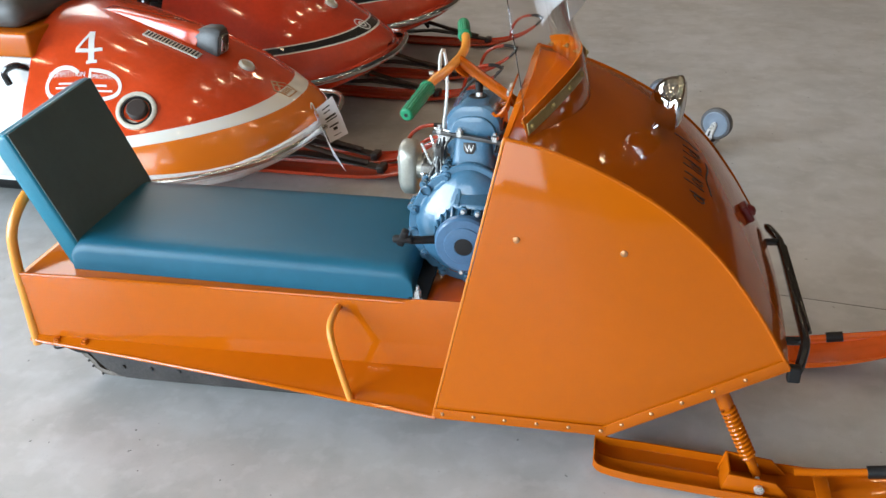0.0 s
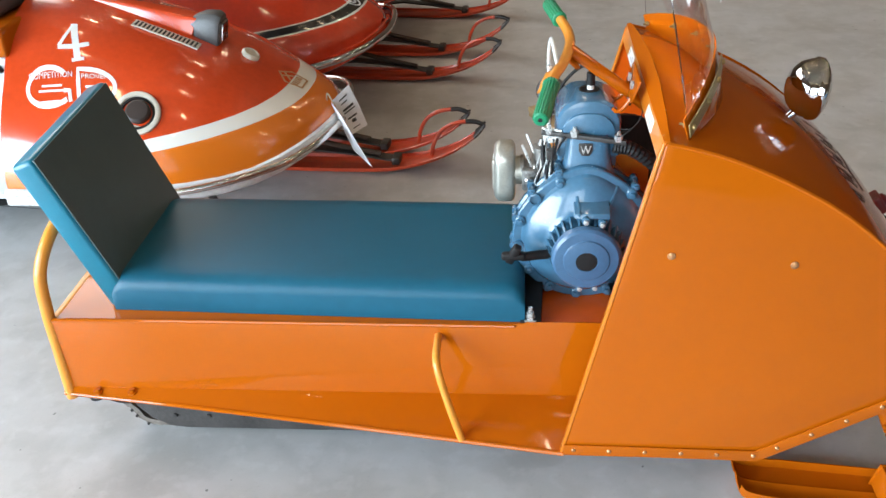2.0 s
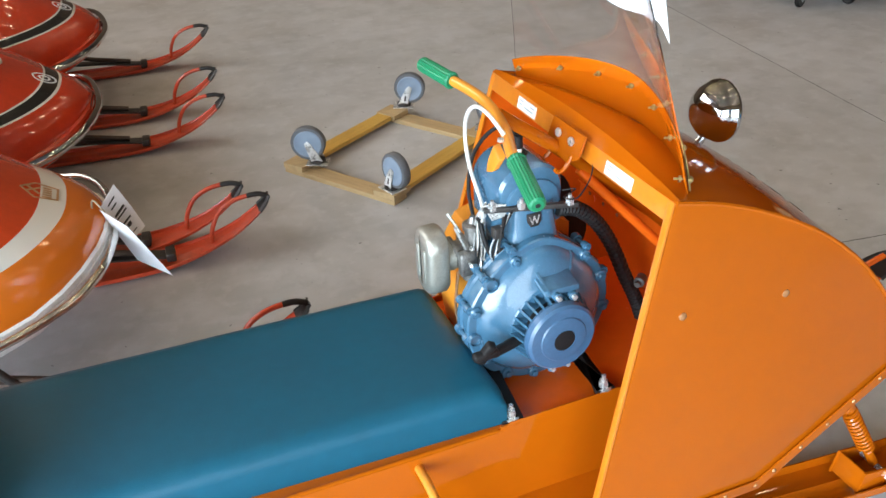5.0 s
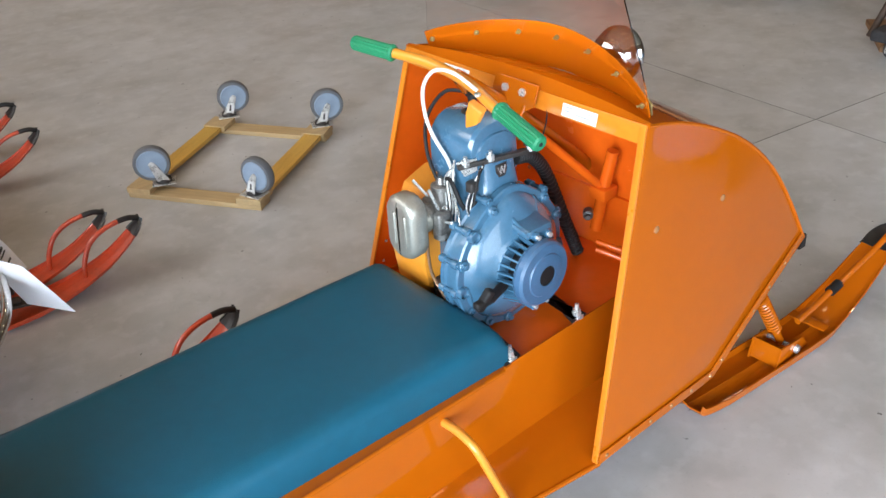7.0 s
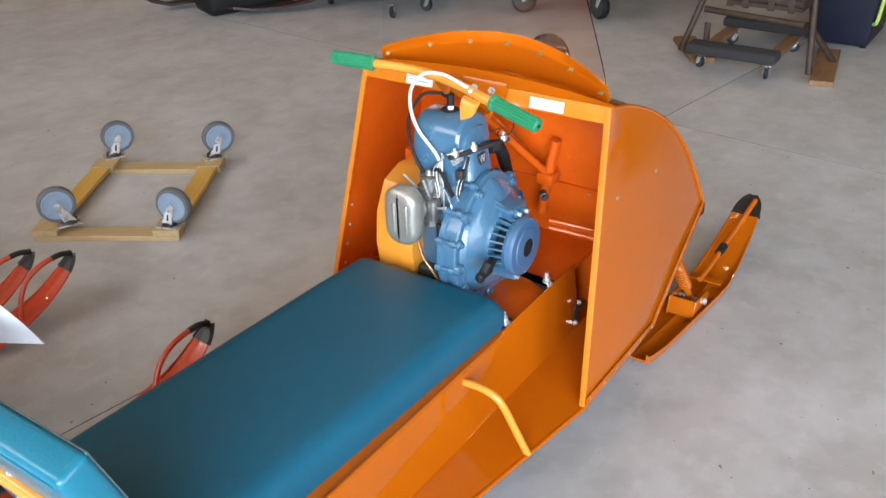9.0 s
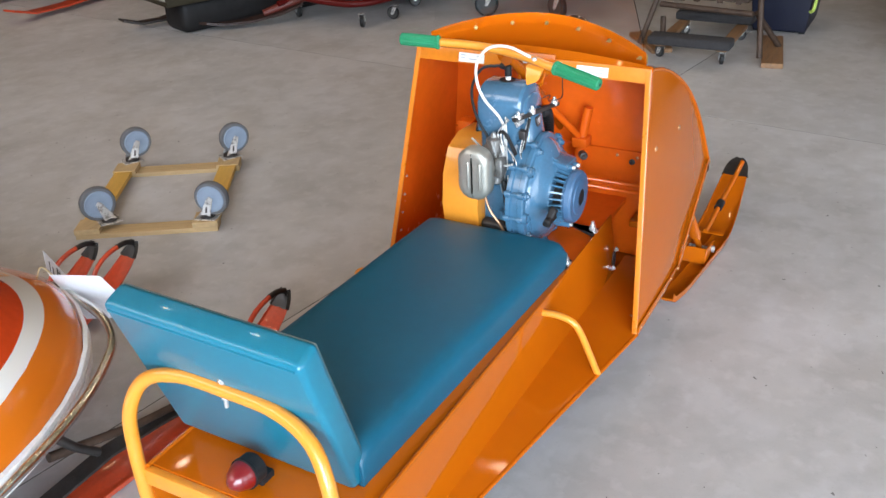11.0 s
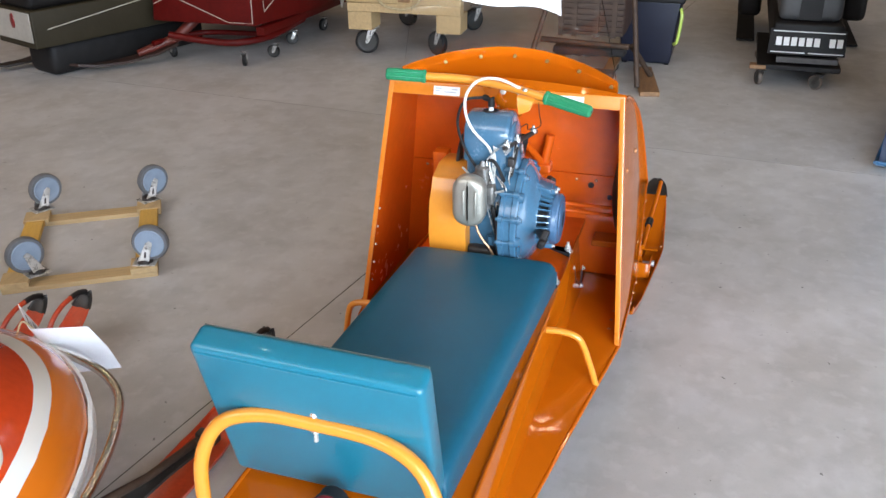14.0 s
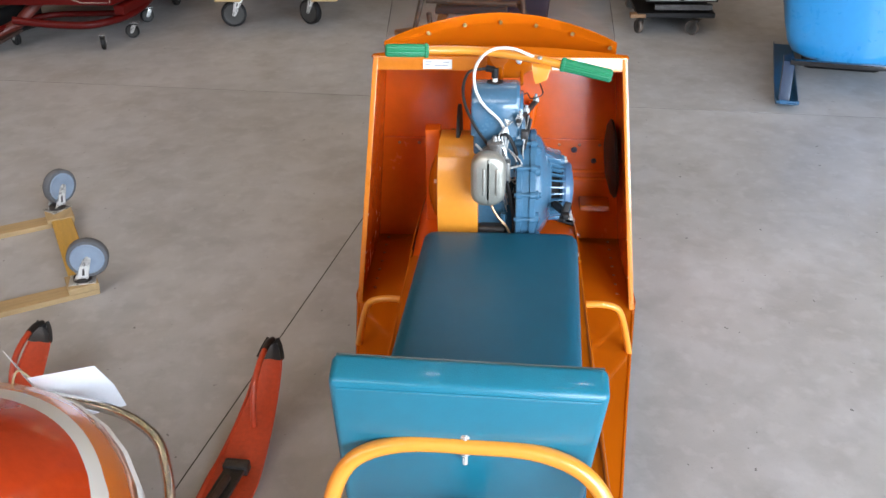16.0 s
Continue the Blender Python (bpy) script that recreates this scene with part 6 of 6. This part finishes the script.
def castor(parent, m, r=0.0625, w=0.030, tyre=TYRE, rim=RIM, fork=ZINC, sticker=True):
    """A swivel castor, wheel up: z from the mounting plate to the wheel."""
    c = r * 1.25
    part("castor_plate", moved(soft_box(-0.04 * r / 0.0625, 0.04 * r / 0.0625, -0.032 * r / 0.0625, 0.032 * r / 0.0625, 0, 0.004, 0.001, 1), m), fork, parent)
    part("swivel", moved(lathe([(0.028 * r / 0.0625, 0.004), (0.026 * r / 0.0625, 0.016), (0.018 * r / 0.0625, 0.020)], 18), m), DARK, parent)
    off = 0.028 * r / 0.0625
    wheel = part("wheel", moved(lathe([(r * 0.80, -w / 2), (r * 0.95, -w / 2), (r, -w / 2 + 0.005), (r, w / 2 - 0.005), (r * 0.95, w / 2), (r * 0.80, w / 2)], 30, along((off, 0, c), (off, 1, c))), m), tyre, parent, "rubber castor wheel")
    part("wheel_centre", moved(lathe([(r * 0.2, -w / 2 - 0.003), (r * 0.30, -w / 2 - 0.0012), (r * 0.70, -w / 2 - 0.0008), (r * 0.76, -w / 2 - 0.0025), (r * 0.81, -w / 2 - 0.001), (r * 0.81, w / 2 + 0.001), (r * 0.76, w / 2 + 0.0025), (r * 0.70, w / 2 + 0.0008), (r * 0.30, w / 2 + 0.0012), (r * 0.2, w / 2 + 0.003)], 30, along((off, 0, c), (off, 1, c))), m), rim, wheel)
    part("axle", moved(rod((off, -w / 2 - 0.008, c), (off, w / 2 + 0.008, c), 0.006 * r / 0.0625, 10), m), fork, wheel)
    for sgn in (-1, 1):
        y = sgn * (w / 2 + 0.0045)
        leg = [(-0.022 * r / 0.0625, y, 0.014), (0.020 * r / 0.0625, y, 0.014), (off + 0.012, y, c + 0.004), (off, y, c + 0.013), (off - 0.012, y, c + 0.004)]
        f = part("fork", moved(plate(leg, (0, sgn * 0.003, 0)), m), fork, parent, bevel=0.0008)
        if sticker and sgn < 0:
            lab = part("sticker", moved(plate([(-0.010, y - 0.0036, 0.022), (0.022, y - 0.0036, 0.022), (0.027, y - 0.0036, 0.060), (0.003, y - 0.0036, 0.060)], (0, -0.0006, 0)), m), WHITE, f, "white sticker")
            part("sticker_print", moved(plate([(0.004, y - 0.0043, 0.028), (0.012, y - 0.0043, 0.028), (0.016, y - 0.0043, 0.052), (0.010, y - 0.0043, 0.052)], (0, -0.0002, 0)), m), INK, lab)


for (x, y), turn in (((-0.132, 1.634), 153), ((0.075, 1.276), -72), ((0.387, 1.965), -27), ((0.592, 1.604), -27)):
    at = min((A + u * 0.044 + v * 0.046, B - u * 0.044 + v * 0.046, C - u * 0.044 - v * 0.046, D + u * 0.044 - v * 0.046), key=lambda q: (q - Vector((x, y, 0))).length)
    part("corner_block", moved(soft_box(-0.046, 0.046, -0.047, 0.047, 0.0193, 0.040, 0.0015, 1), Matrix.Translation(at) @ pose(0, 0, 0, 0, 0, math.degrees(math.atan2(u.y, u.x)))), PINE, dolly)
    castor(dolly, Matrix.Translation((x, y, 0.040)) @ pose(0, 0, 0, 0, 0, turn) @ Matrix.Translation((-0.028, 0, 0)), r=0.0635)


# ---- far side of the hall ----
CASTOR_HUB = surface("castor_centre", (0.045, 0.043, 0.04, 1), 0.5)

def on_wheels(parent, places, r, tyre=BLACK, fork=ZINC, turn=20, turns=(), sticker=False):
    """Castors standing on the floor under a load."""
    for k, (x, y) in enumerate(places):
        m = Matrix.Translation((x, y, r * 2.25)) @ pose(0, 0, 0, 180, 0, turns[k] if turns else turn + 37 * k)
        castor(parent, m, r=r, w=r * 0.5, tyre=tyre, rim=RIM if tyre is TYRE else CASTOR_HUB, fork=fork, sticker=sticker)


# crate of heavy timber on castors
crate = thing("timber_cart", "heavy pale timber cart on rubber castors with rope on top", "cart", pose(3.70, 1.42, 0, 0, 0, 2))
on_wheels(crate, [(-0.42, 0.27), (-0.40, -0.20), (0.42, -0.25), (0.42, 0.25)], 0.078, turns=(106, 58, 140, 70), sticker=True)
for y in (-0.295, 0.295):
    part("post_block", soft_box(-0.58, -0.40, y - 0.08, y + 0.08, 0.184, 0.30, 0.004, 1), PINE, crate)
    part("post_block", soft_box(0.40, 0.58, y - 0.08, y + 0.08, 0.184, 0.30, 0.004, 1), PINE, crate)
part("front_beam", soft_box(-0.585, -0.50, -0.375, 0.375, 0.30, 0.36, 0.004, 1), PINE, crate)
part("top_beam", soft_box(-0.59, -0.505, -0.38, 0.38, 0.362, 0.41, 0.004, 1), PINE, crate)
part("rear_beam", soft_box(0.50, 0.585, -0.375, 0.375, 0.30, 0.41, 0.004, 1), PINE, crate)
for k in range(6):
    part("plank", soft_box(-0.50, 0.50, -0.375 + 0.126 * k, -0.256 + 0.126 * k, 0.385, 0.41, 0.003, 1), PINE, crate)
part("stamp_plate", box(-0.594, -0.591, -0.05, 0.03, 0.372, 0.395), WOOD_D, crate)
rope = thing("rope", "coil of tan rope lying on the timber cart", "rope")
loops = [Vector((3.18 + 0.10 * math.cos(i * 0.4) + 0.01 * i / 40, 1.42 + 0.16 * math.sin(i * 0.4), 0.423 + 0.0035 * (i % 7) * 0.3)) for i in range(48)]
part("coil", tube(loops, 0.010, 7), ROPE, rope)
hang = glide([(3.13, 1.55, 0.424), (3.09, 1.56, 0.40), (3.085, 1.50, 0.345), (3.088, 1.38, 0.335), (3.092, 1.30, 0.37), (3.12, 1.27, 0.424)], 5)
part("loop", tube(hang, 0.009, 7), ROPE, rope)
motor = thing("old_engine_block", "dark greasy engine block lying on the timber cart", "engine", pose(3.62, 1.55, 0.41))
part("block", merge(soft_box(-0.16, 0.16, -0.2, 0.2, 0, 0.3, 0.03), rod((-0.2, 0.1, 0.12), (0.2, 0.1, 0.12), 0.07, 18)), BLACK_V, motor)
part("pipe", tube(glide([(-0.1, -0.1, 0.3), (-0.2, -0.16, 0.36), (-0.26, -0.1, 0.2)], 5), 0.02, 10), DARK, motor)

# maroon tracked sled on castors
maroon = thing("snowmobile", "dark maroon box-bodied sled with white pinstripes on castors", "snowmobile")
on_wheels(maroon, [(2.71, 2.33), (2.80, 2.89), (2.98, 2.24), (3.36, 2.29), (3.81, 2.26)], 0.042)
body = [(2.72, 2.24, 0.255), (3.30, 2.10, 0.255), (4.3, 2.04, 0.28), (4.5, 3.0, 0.28), (3.35, 3.40, 0.31), (2.72, 2.96, 0.255)]
top = [(2.78, 2.27, 0.80), (3.32, 2.14, 0.82), (4.3, 2.08, 0.82), (4.5, 3.0, 0.82), (3.38, 3.35, 0.82), (2.78, 2.93, 0.80)]
mb = part("body", loft([body, top]), MAROON, maroon, "maroon sheet-metal body", bevel=0.008)
part("pinstripe", tube([(2.732, 2.95, 0.36), (2.738, 2.82, 0.415), (2.722, 2.42, 0.270), (2.722, 2.252, 0.270), (2.752, 2.262, 0.55)], 0.0022, 5), BEIGE, mb)
part("pinstripe", tube([(2.83, 2.235, 0.55), (2.82, 2.215, 0.33), (3.15, 2.145, 0.52), (3.20, 2.140, 0.6)], 0.0022, 5), BEIGE, mb)
part("lower_rail", beam((2.75, 2.22, 0.22), (3.9, 2.14, 0.22), 0.06, 0.05), MAROON, maroon, bevel=0.004)
part("frame_bar", tube(glide([(2.60, 2.78, 0.20), (2.66, 2.55, 0.16), (2.72, 2.35, 0.15), (2.95, 2.22, 0.16), (3.3, 2.2, 0.2)], 5), 0.022, 10), MAROON, maroon)
part("frame_bar", tube(glide([(2.62, 2.92, 0.13), (2.95, 2.75, 0.14), (3.05, 2.3, 0.14), (3.5, 2.28, 0.14)], 5), 0.018, 10), MAROON, maroon)
mski = [[(x, y - 0.05, z), (x, y + 0.05, z)] for x, y, z in ((2.74, 2.86, 0.10), (2.62, 2.95, 0.055), (2.47, 3.08, 0.030), (2.34, 3.20, 0.030), (2.26, 3.28, 0.050))]
part("ski", sheet(mski, 0.016), surface("dark_brown_ski", (0.03, 0.014, 0.010, 1), 0.5, coat=0.1, spread=0.4, scale=8), maroon, "long dark red-brown ski")
part("ski_leg", tube([(2.56, 3.0, 0.075), (2.76, 2.84, 0.14), (2.88, 2.76, 0.24), (2.95, 2.72, 0.30)], [0.022, 0.032, 0.036, 0.038], 10), surface("maroon_leg", (0.13, 0.022, 0.014, 1), 0.45, coat=0.2, spread=0.3, scale=8), maroon, "red-brown ski leg")
part("handle_loop", tube(glide([(3.72, 2.07, 0.22), (3.70, 2.05, 0.34), (3.66, 2.05, 0.32), (3.68, 2.06, 0.2)], 5), 0.008, 8), WHITE, maroon)

# grey-green sled and more skis further back
grey = thing("snowmobile", "olive-grey sled with pale rear panel, white pinstripe and black seat", "snowmobile", pose(2.02, 3.302, 0, 0, 0, -21))
gb_ = part("body", soft_box(0.0, 1.30, 0.0, 0.42, 0.205, 0.425, 0.008), OLIVE, grey, "olive-grey sheet-metal body")
part("rear_panel", soft_box(-0.008, -0.001, 0.012, 0.405, 0.242, 0.415, 0.003, 1), surface("pale_grey_panel", (0.38, 0.36, 0.32, 1), 0.5, spread=0.12, scale=6, grain=0.1), gb_, "pale grey rear panel")
part("rear_reflector", lathe([(0.030, 0), (0.028, 0.006), (0.004, 0.008)], 20, along((-0.008, 0.20, 0.355), (-1, 0.20, 0.355)) @ Matrix.Diagonal((0.7, 1.5, 1, 1))), RED_LENS, gb_, "red oval reflector")
part("pinstripe", beam((0.09, -0.002, 0.311), (0.95, -0.002, 0.408), 0.003, 0.004), BEIGE, gb_)
part("seat", soft_box(0.01, 1.28, 0.02, 0.40, 0.425, 0.60, 0.04, 3), BLACK_V, grey, "black seat")
# black box serves as track and as the deep shade below the body
part("track", soft_box(0.12, 1.28, 0.08, 0.36, 0.0, 0.206, 0.05), BLACK, grey, "dark track, also filling in for the shade under the body")
gs = [[(x, y_ - 0.045, z), (x, y_ + 0.045, z)] for x, y_, z in ((0.45, 0.46, 0.07), (0.15, 0.47, 0.03), (0.0, 0.48, 0.03), (-0.12, 0.49, 0.07))]
part("ski", sheet(gs, 0.014), DARK, grey, "dark worn ski")
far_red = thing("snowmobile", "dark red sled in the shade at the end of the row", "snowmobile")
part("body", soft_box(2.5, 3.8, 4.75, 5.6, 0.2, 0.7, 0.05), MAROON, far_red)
for y_ in (4.72, 5.45):
    part("ski", sheet([[(x, y_ - 0.06, z), (x, y_ + 0.06, z)] for x, z in ((3.0, 0.05), (2.4, 0.03), (2.12, 0.04), (1.95, 0.09))], 0.014), RED, far_red)
    part("ski_leg", rod((2.62, y_, 0.05), (2.68, y_, 0.3), 0.02, 8), RED, far_red)

# furniture dolly
fdolly = thing("furniture_dolly", "low moving dolly with dark carpeted ends and wooden rails", "dolly", pose(0.0, -0.02, 0))
part("carpeted_end", soft_box(2.60, 2.72, 0.02, 0.46, 0.10, 0.15, 0.015, 3), CARPET, fdolly)
part("carpeted_end", soft_box(3.16, 3.28, 0.02, 0.46, 0.10, 0.15, 0.015, 3), CARPET, fdolly)
for y_ in (0.05, 0.38):
    part("rail", soft_box(2.68, 3.2, y_, y_ + 0.06, 0.075, 0.10, 0.003, 1), WOOD_D, fdolly)
on_wheels(fdolly, [(2.70, 0.075), (2.73, 0.41), (3.22, 0.075), (3.22, 0.40)], 0.032)

# old stand with tracked machine on it
stand = thing("pipe_stand", "rusty brown pipe trestle standing on short planks", "stand")
for pts in ([(2.86, 0.55, 0.03), (3.02, 0.42, 0.55)], [(2.98, 0.46, 0.16), (2.92, 0.44, 0.03)], [(2.79, -0.12, 0.03), (2.98, -0.04, 0.55)], [(3.06, -0.17, 0.03), (2.90, -0.06, 0.24)], [(2.94, 0.47, 0.24), (2.86, -0.05, 0.24)]):
    part("pipe", rod(*pts, 0.016, 10), BROWN, stand)
part("foot_plank", moved(soft_box(-0.2, 0.2, -0.06, 0.06, 0, 0.028, 0.003, 1), pose(2.97, 0.52, 0.0, 0, 0, 35)), WOOD_D, stand)
part("foot_plank", moved(soft_box(-0.28, 0.28, -0.055, 0.055, 0, 0.028, 0.003, 1), pose(3.0, -0.15, 0.0, 0, 0, 10)), WOOD_D, stand)
old = thing("tracked_machine", "old dark tracked machine with riveted rusty track", "machine", pose(3.3, 0.2, 0.245))
part("track_box", soft_box(-0.25, 0.5, -0.20, 0.20, 0, 0.24, 0.03), surface("dark_rust", (0.045, 0.022, 0.016, 1), 0.7, spread=0.4, scale=18, grain=0.6), old)
for k in range(7):
    part("cleat", beam((-0.262, -0.19, 0.02 + 0.033 * k), (-0.262, 0.19, 0.02 + 0.033 * k), 0.02, 0.012, (1, 0, 0)), BROWN, old)
for y_ in (-0.15, -0.05, 0.08, 0.16):
    part("belt", box(-0.272, -0.255, y_, y_ + 0.03, 0.0, 0.24), BROWN, old)
part("upper_body", soft_box(-0.2, 0.7, -0.24, 0.24, 0.25, 0.6, 0.03), surface("rust_red", (0.07, 0.018, 0.014, 1), 0.6, spread=0.35, scale=12, grain=0.4), old)

# navy storage tote
tote = thing("storage_tote", "navy blue plastic storage tote with lime handle", "tote", pose(3.62, -0.10, 0))
part("tub", loft([[(-0.18, -0.15, 0.01), (0.24, -0.15, 0.01), (0.24, 0.15, 0.01), (-0.18, 0.15, 0.01)], [(-0.22, -0.19, 0.40), (0.28, -0.19, 0.40), (0.28, 0.19, 0.40), (-0.22, 0.19, 0.40)]]), NAVY, tote, bevel=0.015, seg=3)
part("lid", soft_box(-0.24, 0.30, -0.21, 0.21, 0.395, 0.43, 0.008), BLACK_V, tote)
part("handle", tube(glide([(-0.195, -0.165, 0.14), (-0.225, -0.185, 0.17), (-0.24, -0.20, 0.32), (-0.215, -0.19, 0.36)], 5), 0.010, 8), LIME, tote, "lime green handle")
for y_ in (-0.13, 0.13):
    part("wheel", rod((-0.16, y_ - 0.015, 0.02), (-0.16, y_ + 0.015, 0.02), 0.02, 14), BLACK, tote)

# black sled on castors
black = thing("snowmobile", "black snowmobile seen from behind, on a castor dolly", "snowmobile", pose(0.035, -0.02, 0))
flap = part("rear_flap", plate([(3.10, -0.79, 0.335), (3.10, -1.195, 0.335), (3.075, -1.20, 0.195), (3.075, -0.785, 0.195)], (0.02, 0, 0)), BLACK_V, black, "black rear flap with a white outline and white lettering bars", bevel=0.003)
for z_, ya, yb in ((0.322, -0.805, -1.185), (0.208, -0.80, -0.985), (0.208, -1.005, -1.188)):
    part("outline", beam((3.072 + (z_ - 0.195) * 0.18, ya, z_), (3.072 + (z_ - 0.195) * 0.18, yb, z_), 0.003, 0.005), WHITE, flap)
for k in range(9):
    if k != 6:
        y_ = -0.825 - 0.0405 * k
        part("lettering_bar", box(3.078, 3.084, y_ - 0.030, y_, 0.245, 0.292), WHITE, flap)
part("body", soft_box(3.10, 4.8, -1.18, -0.80, 0.20, 0.37, 0.02), BLACK_V, black, "black painted tunnel")
part("seat", soft_box(3.14, 4.3, -1.16, -0.82, 0.37, 0.56, 0.04, 4), surface("grey_vinyl", (0.055, 0.055, 0.056, 1), 0.5, grain=0.2), black, "grey seat with a dark centre panel")
part("seat_panel", box(3.134, 3.145, -1.05, -0.93, 0.38, 0.55), BLACK, black)
for y_ in (-0.68, -1.34):
    part("side_pod", soft_box(4.2, 5.1, y_ - 0.075, y_ + 0.075, 0.17, 0.44, 0.04), BLACK_V, black)
    part("ski", sheet([[(x, y_ - 0.06, z), (x, y_ + 0.06, z)] for x, z in ((4.2, 0.02), (5.2, 0.02), (5.5, 0.12))], 0.012), BLACK, black)
on_wheels(black, [(3.10, -0.765), (3.08, -1.085), (3.7, -0.80), (3.7, -1.15)], 0.042, tyre=surface("brown_wheel", (0.12, 0.09, 0.07, 1), 0.6), fork=DARK)
part("dolly_deck", soft_box(3.06, 3.9, -1.19, -0.74, 0.105, 0.135, 0.004, 1), BLACK_V, black)
part("dolly_end", soft_box(3.055, 3.12, -0.79, -0.70, 0.105, 0.128, 0.003, 1), WOOD_D, black)
part("under_frame", beam((3.09, -0.84, 0.165), (3.09, -1.17, 0.165), 0.04, 0.03), DARK, black)

# bright blue sled
blue = thing("snowmobile", "bright blue fibreglass snowmobile with beige trim and blue ski", "snowmobile", Matrix.Translation((1.90, -1.315, 0)) @ pose(0, 0, 0, 0, 0, -13) @ Matrix.Translation((-1.90, 1.300, 0)))
part("nose", loft([[(2.03 + 0.12 * (1 - math.sin(math.pi * k / 16)), -1.60 + w * math.cos(math.pi * k / 16), z) for k in range(17)] + [(3.2, -1.60 - w, z), (3.2, -1.60 + w, z)] for w, z in ((0.24, 0.180), (0.285, 0.20), (0.315, 0.25), (0.335, 0.33), (0.350, 0.45), (0.358, 0.61))]), SKY_BLUE, blue, "rounded bright blue hood", angle=50)
part("beige_rim", soft_box(1.99, 3.2, -1.98, -1.225, 0.61, 0.645, 0.014, 3), BEIGE, blue)
part("beige_seat", soft_box(2.2, 3.2, -1.93, -1.28, 0.645, 0.85, 0.05, 3), BEIGE, blue)
part("under_frame", beam((1.98, -1.31, 0.188), (1.98, -1.95, 0.188), 0.03, 0.022), BLACK_P, blue, bevel=0.003)
bs = [[(x, -1.315 - w, z + 0.018), (x, -1.315 - w, z), (x, -1.315 + w, z), (x, -1.315 + w, z + 0.018)] for x, w, z in ((2.9, 0.05, 0.014), (2.2, 0.052, 0.012), (1.92, 0.052, 0.014), (1.84, 0.048, 0.022), (1.785, 0.036, 0.045))]
bk = part("ski", sheet(bs, 0.004), BLUE_STEEL, blue, "blue steel ski with a turned-up tip")
part("ski_leg", plate([(1.90, -1.33, 0.02), (1.95, -1.33, 0.02), (2.10, -1.33, 0.19), (1.98, -1.33, 0.19)], (0, 0.05, 0)), surface("dark_blue_leg", (0.01, 0.03, 0.07, 1), 0.4), blue, bevel=0.003)
part("ski_tip_bar", rod((1.80, -1.365, 0.05), (1.80, -1.265, 0.05), 0.008, 8), BLUE_STEEL, bk)
part("track_body", soft_box(2.5, 3.2, -1.80, -1.40, 0.0, 0.185, 0.04), BLACK, blue)
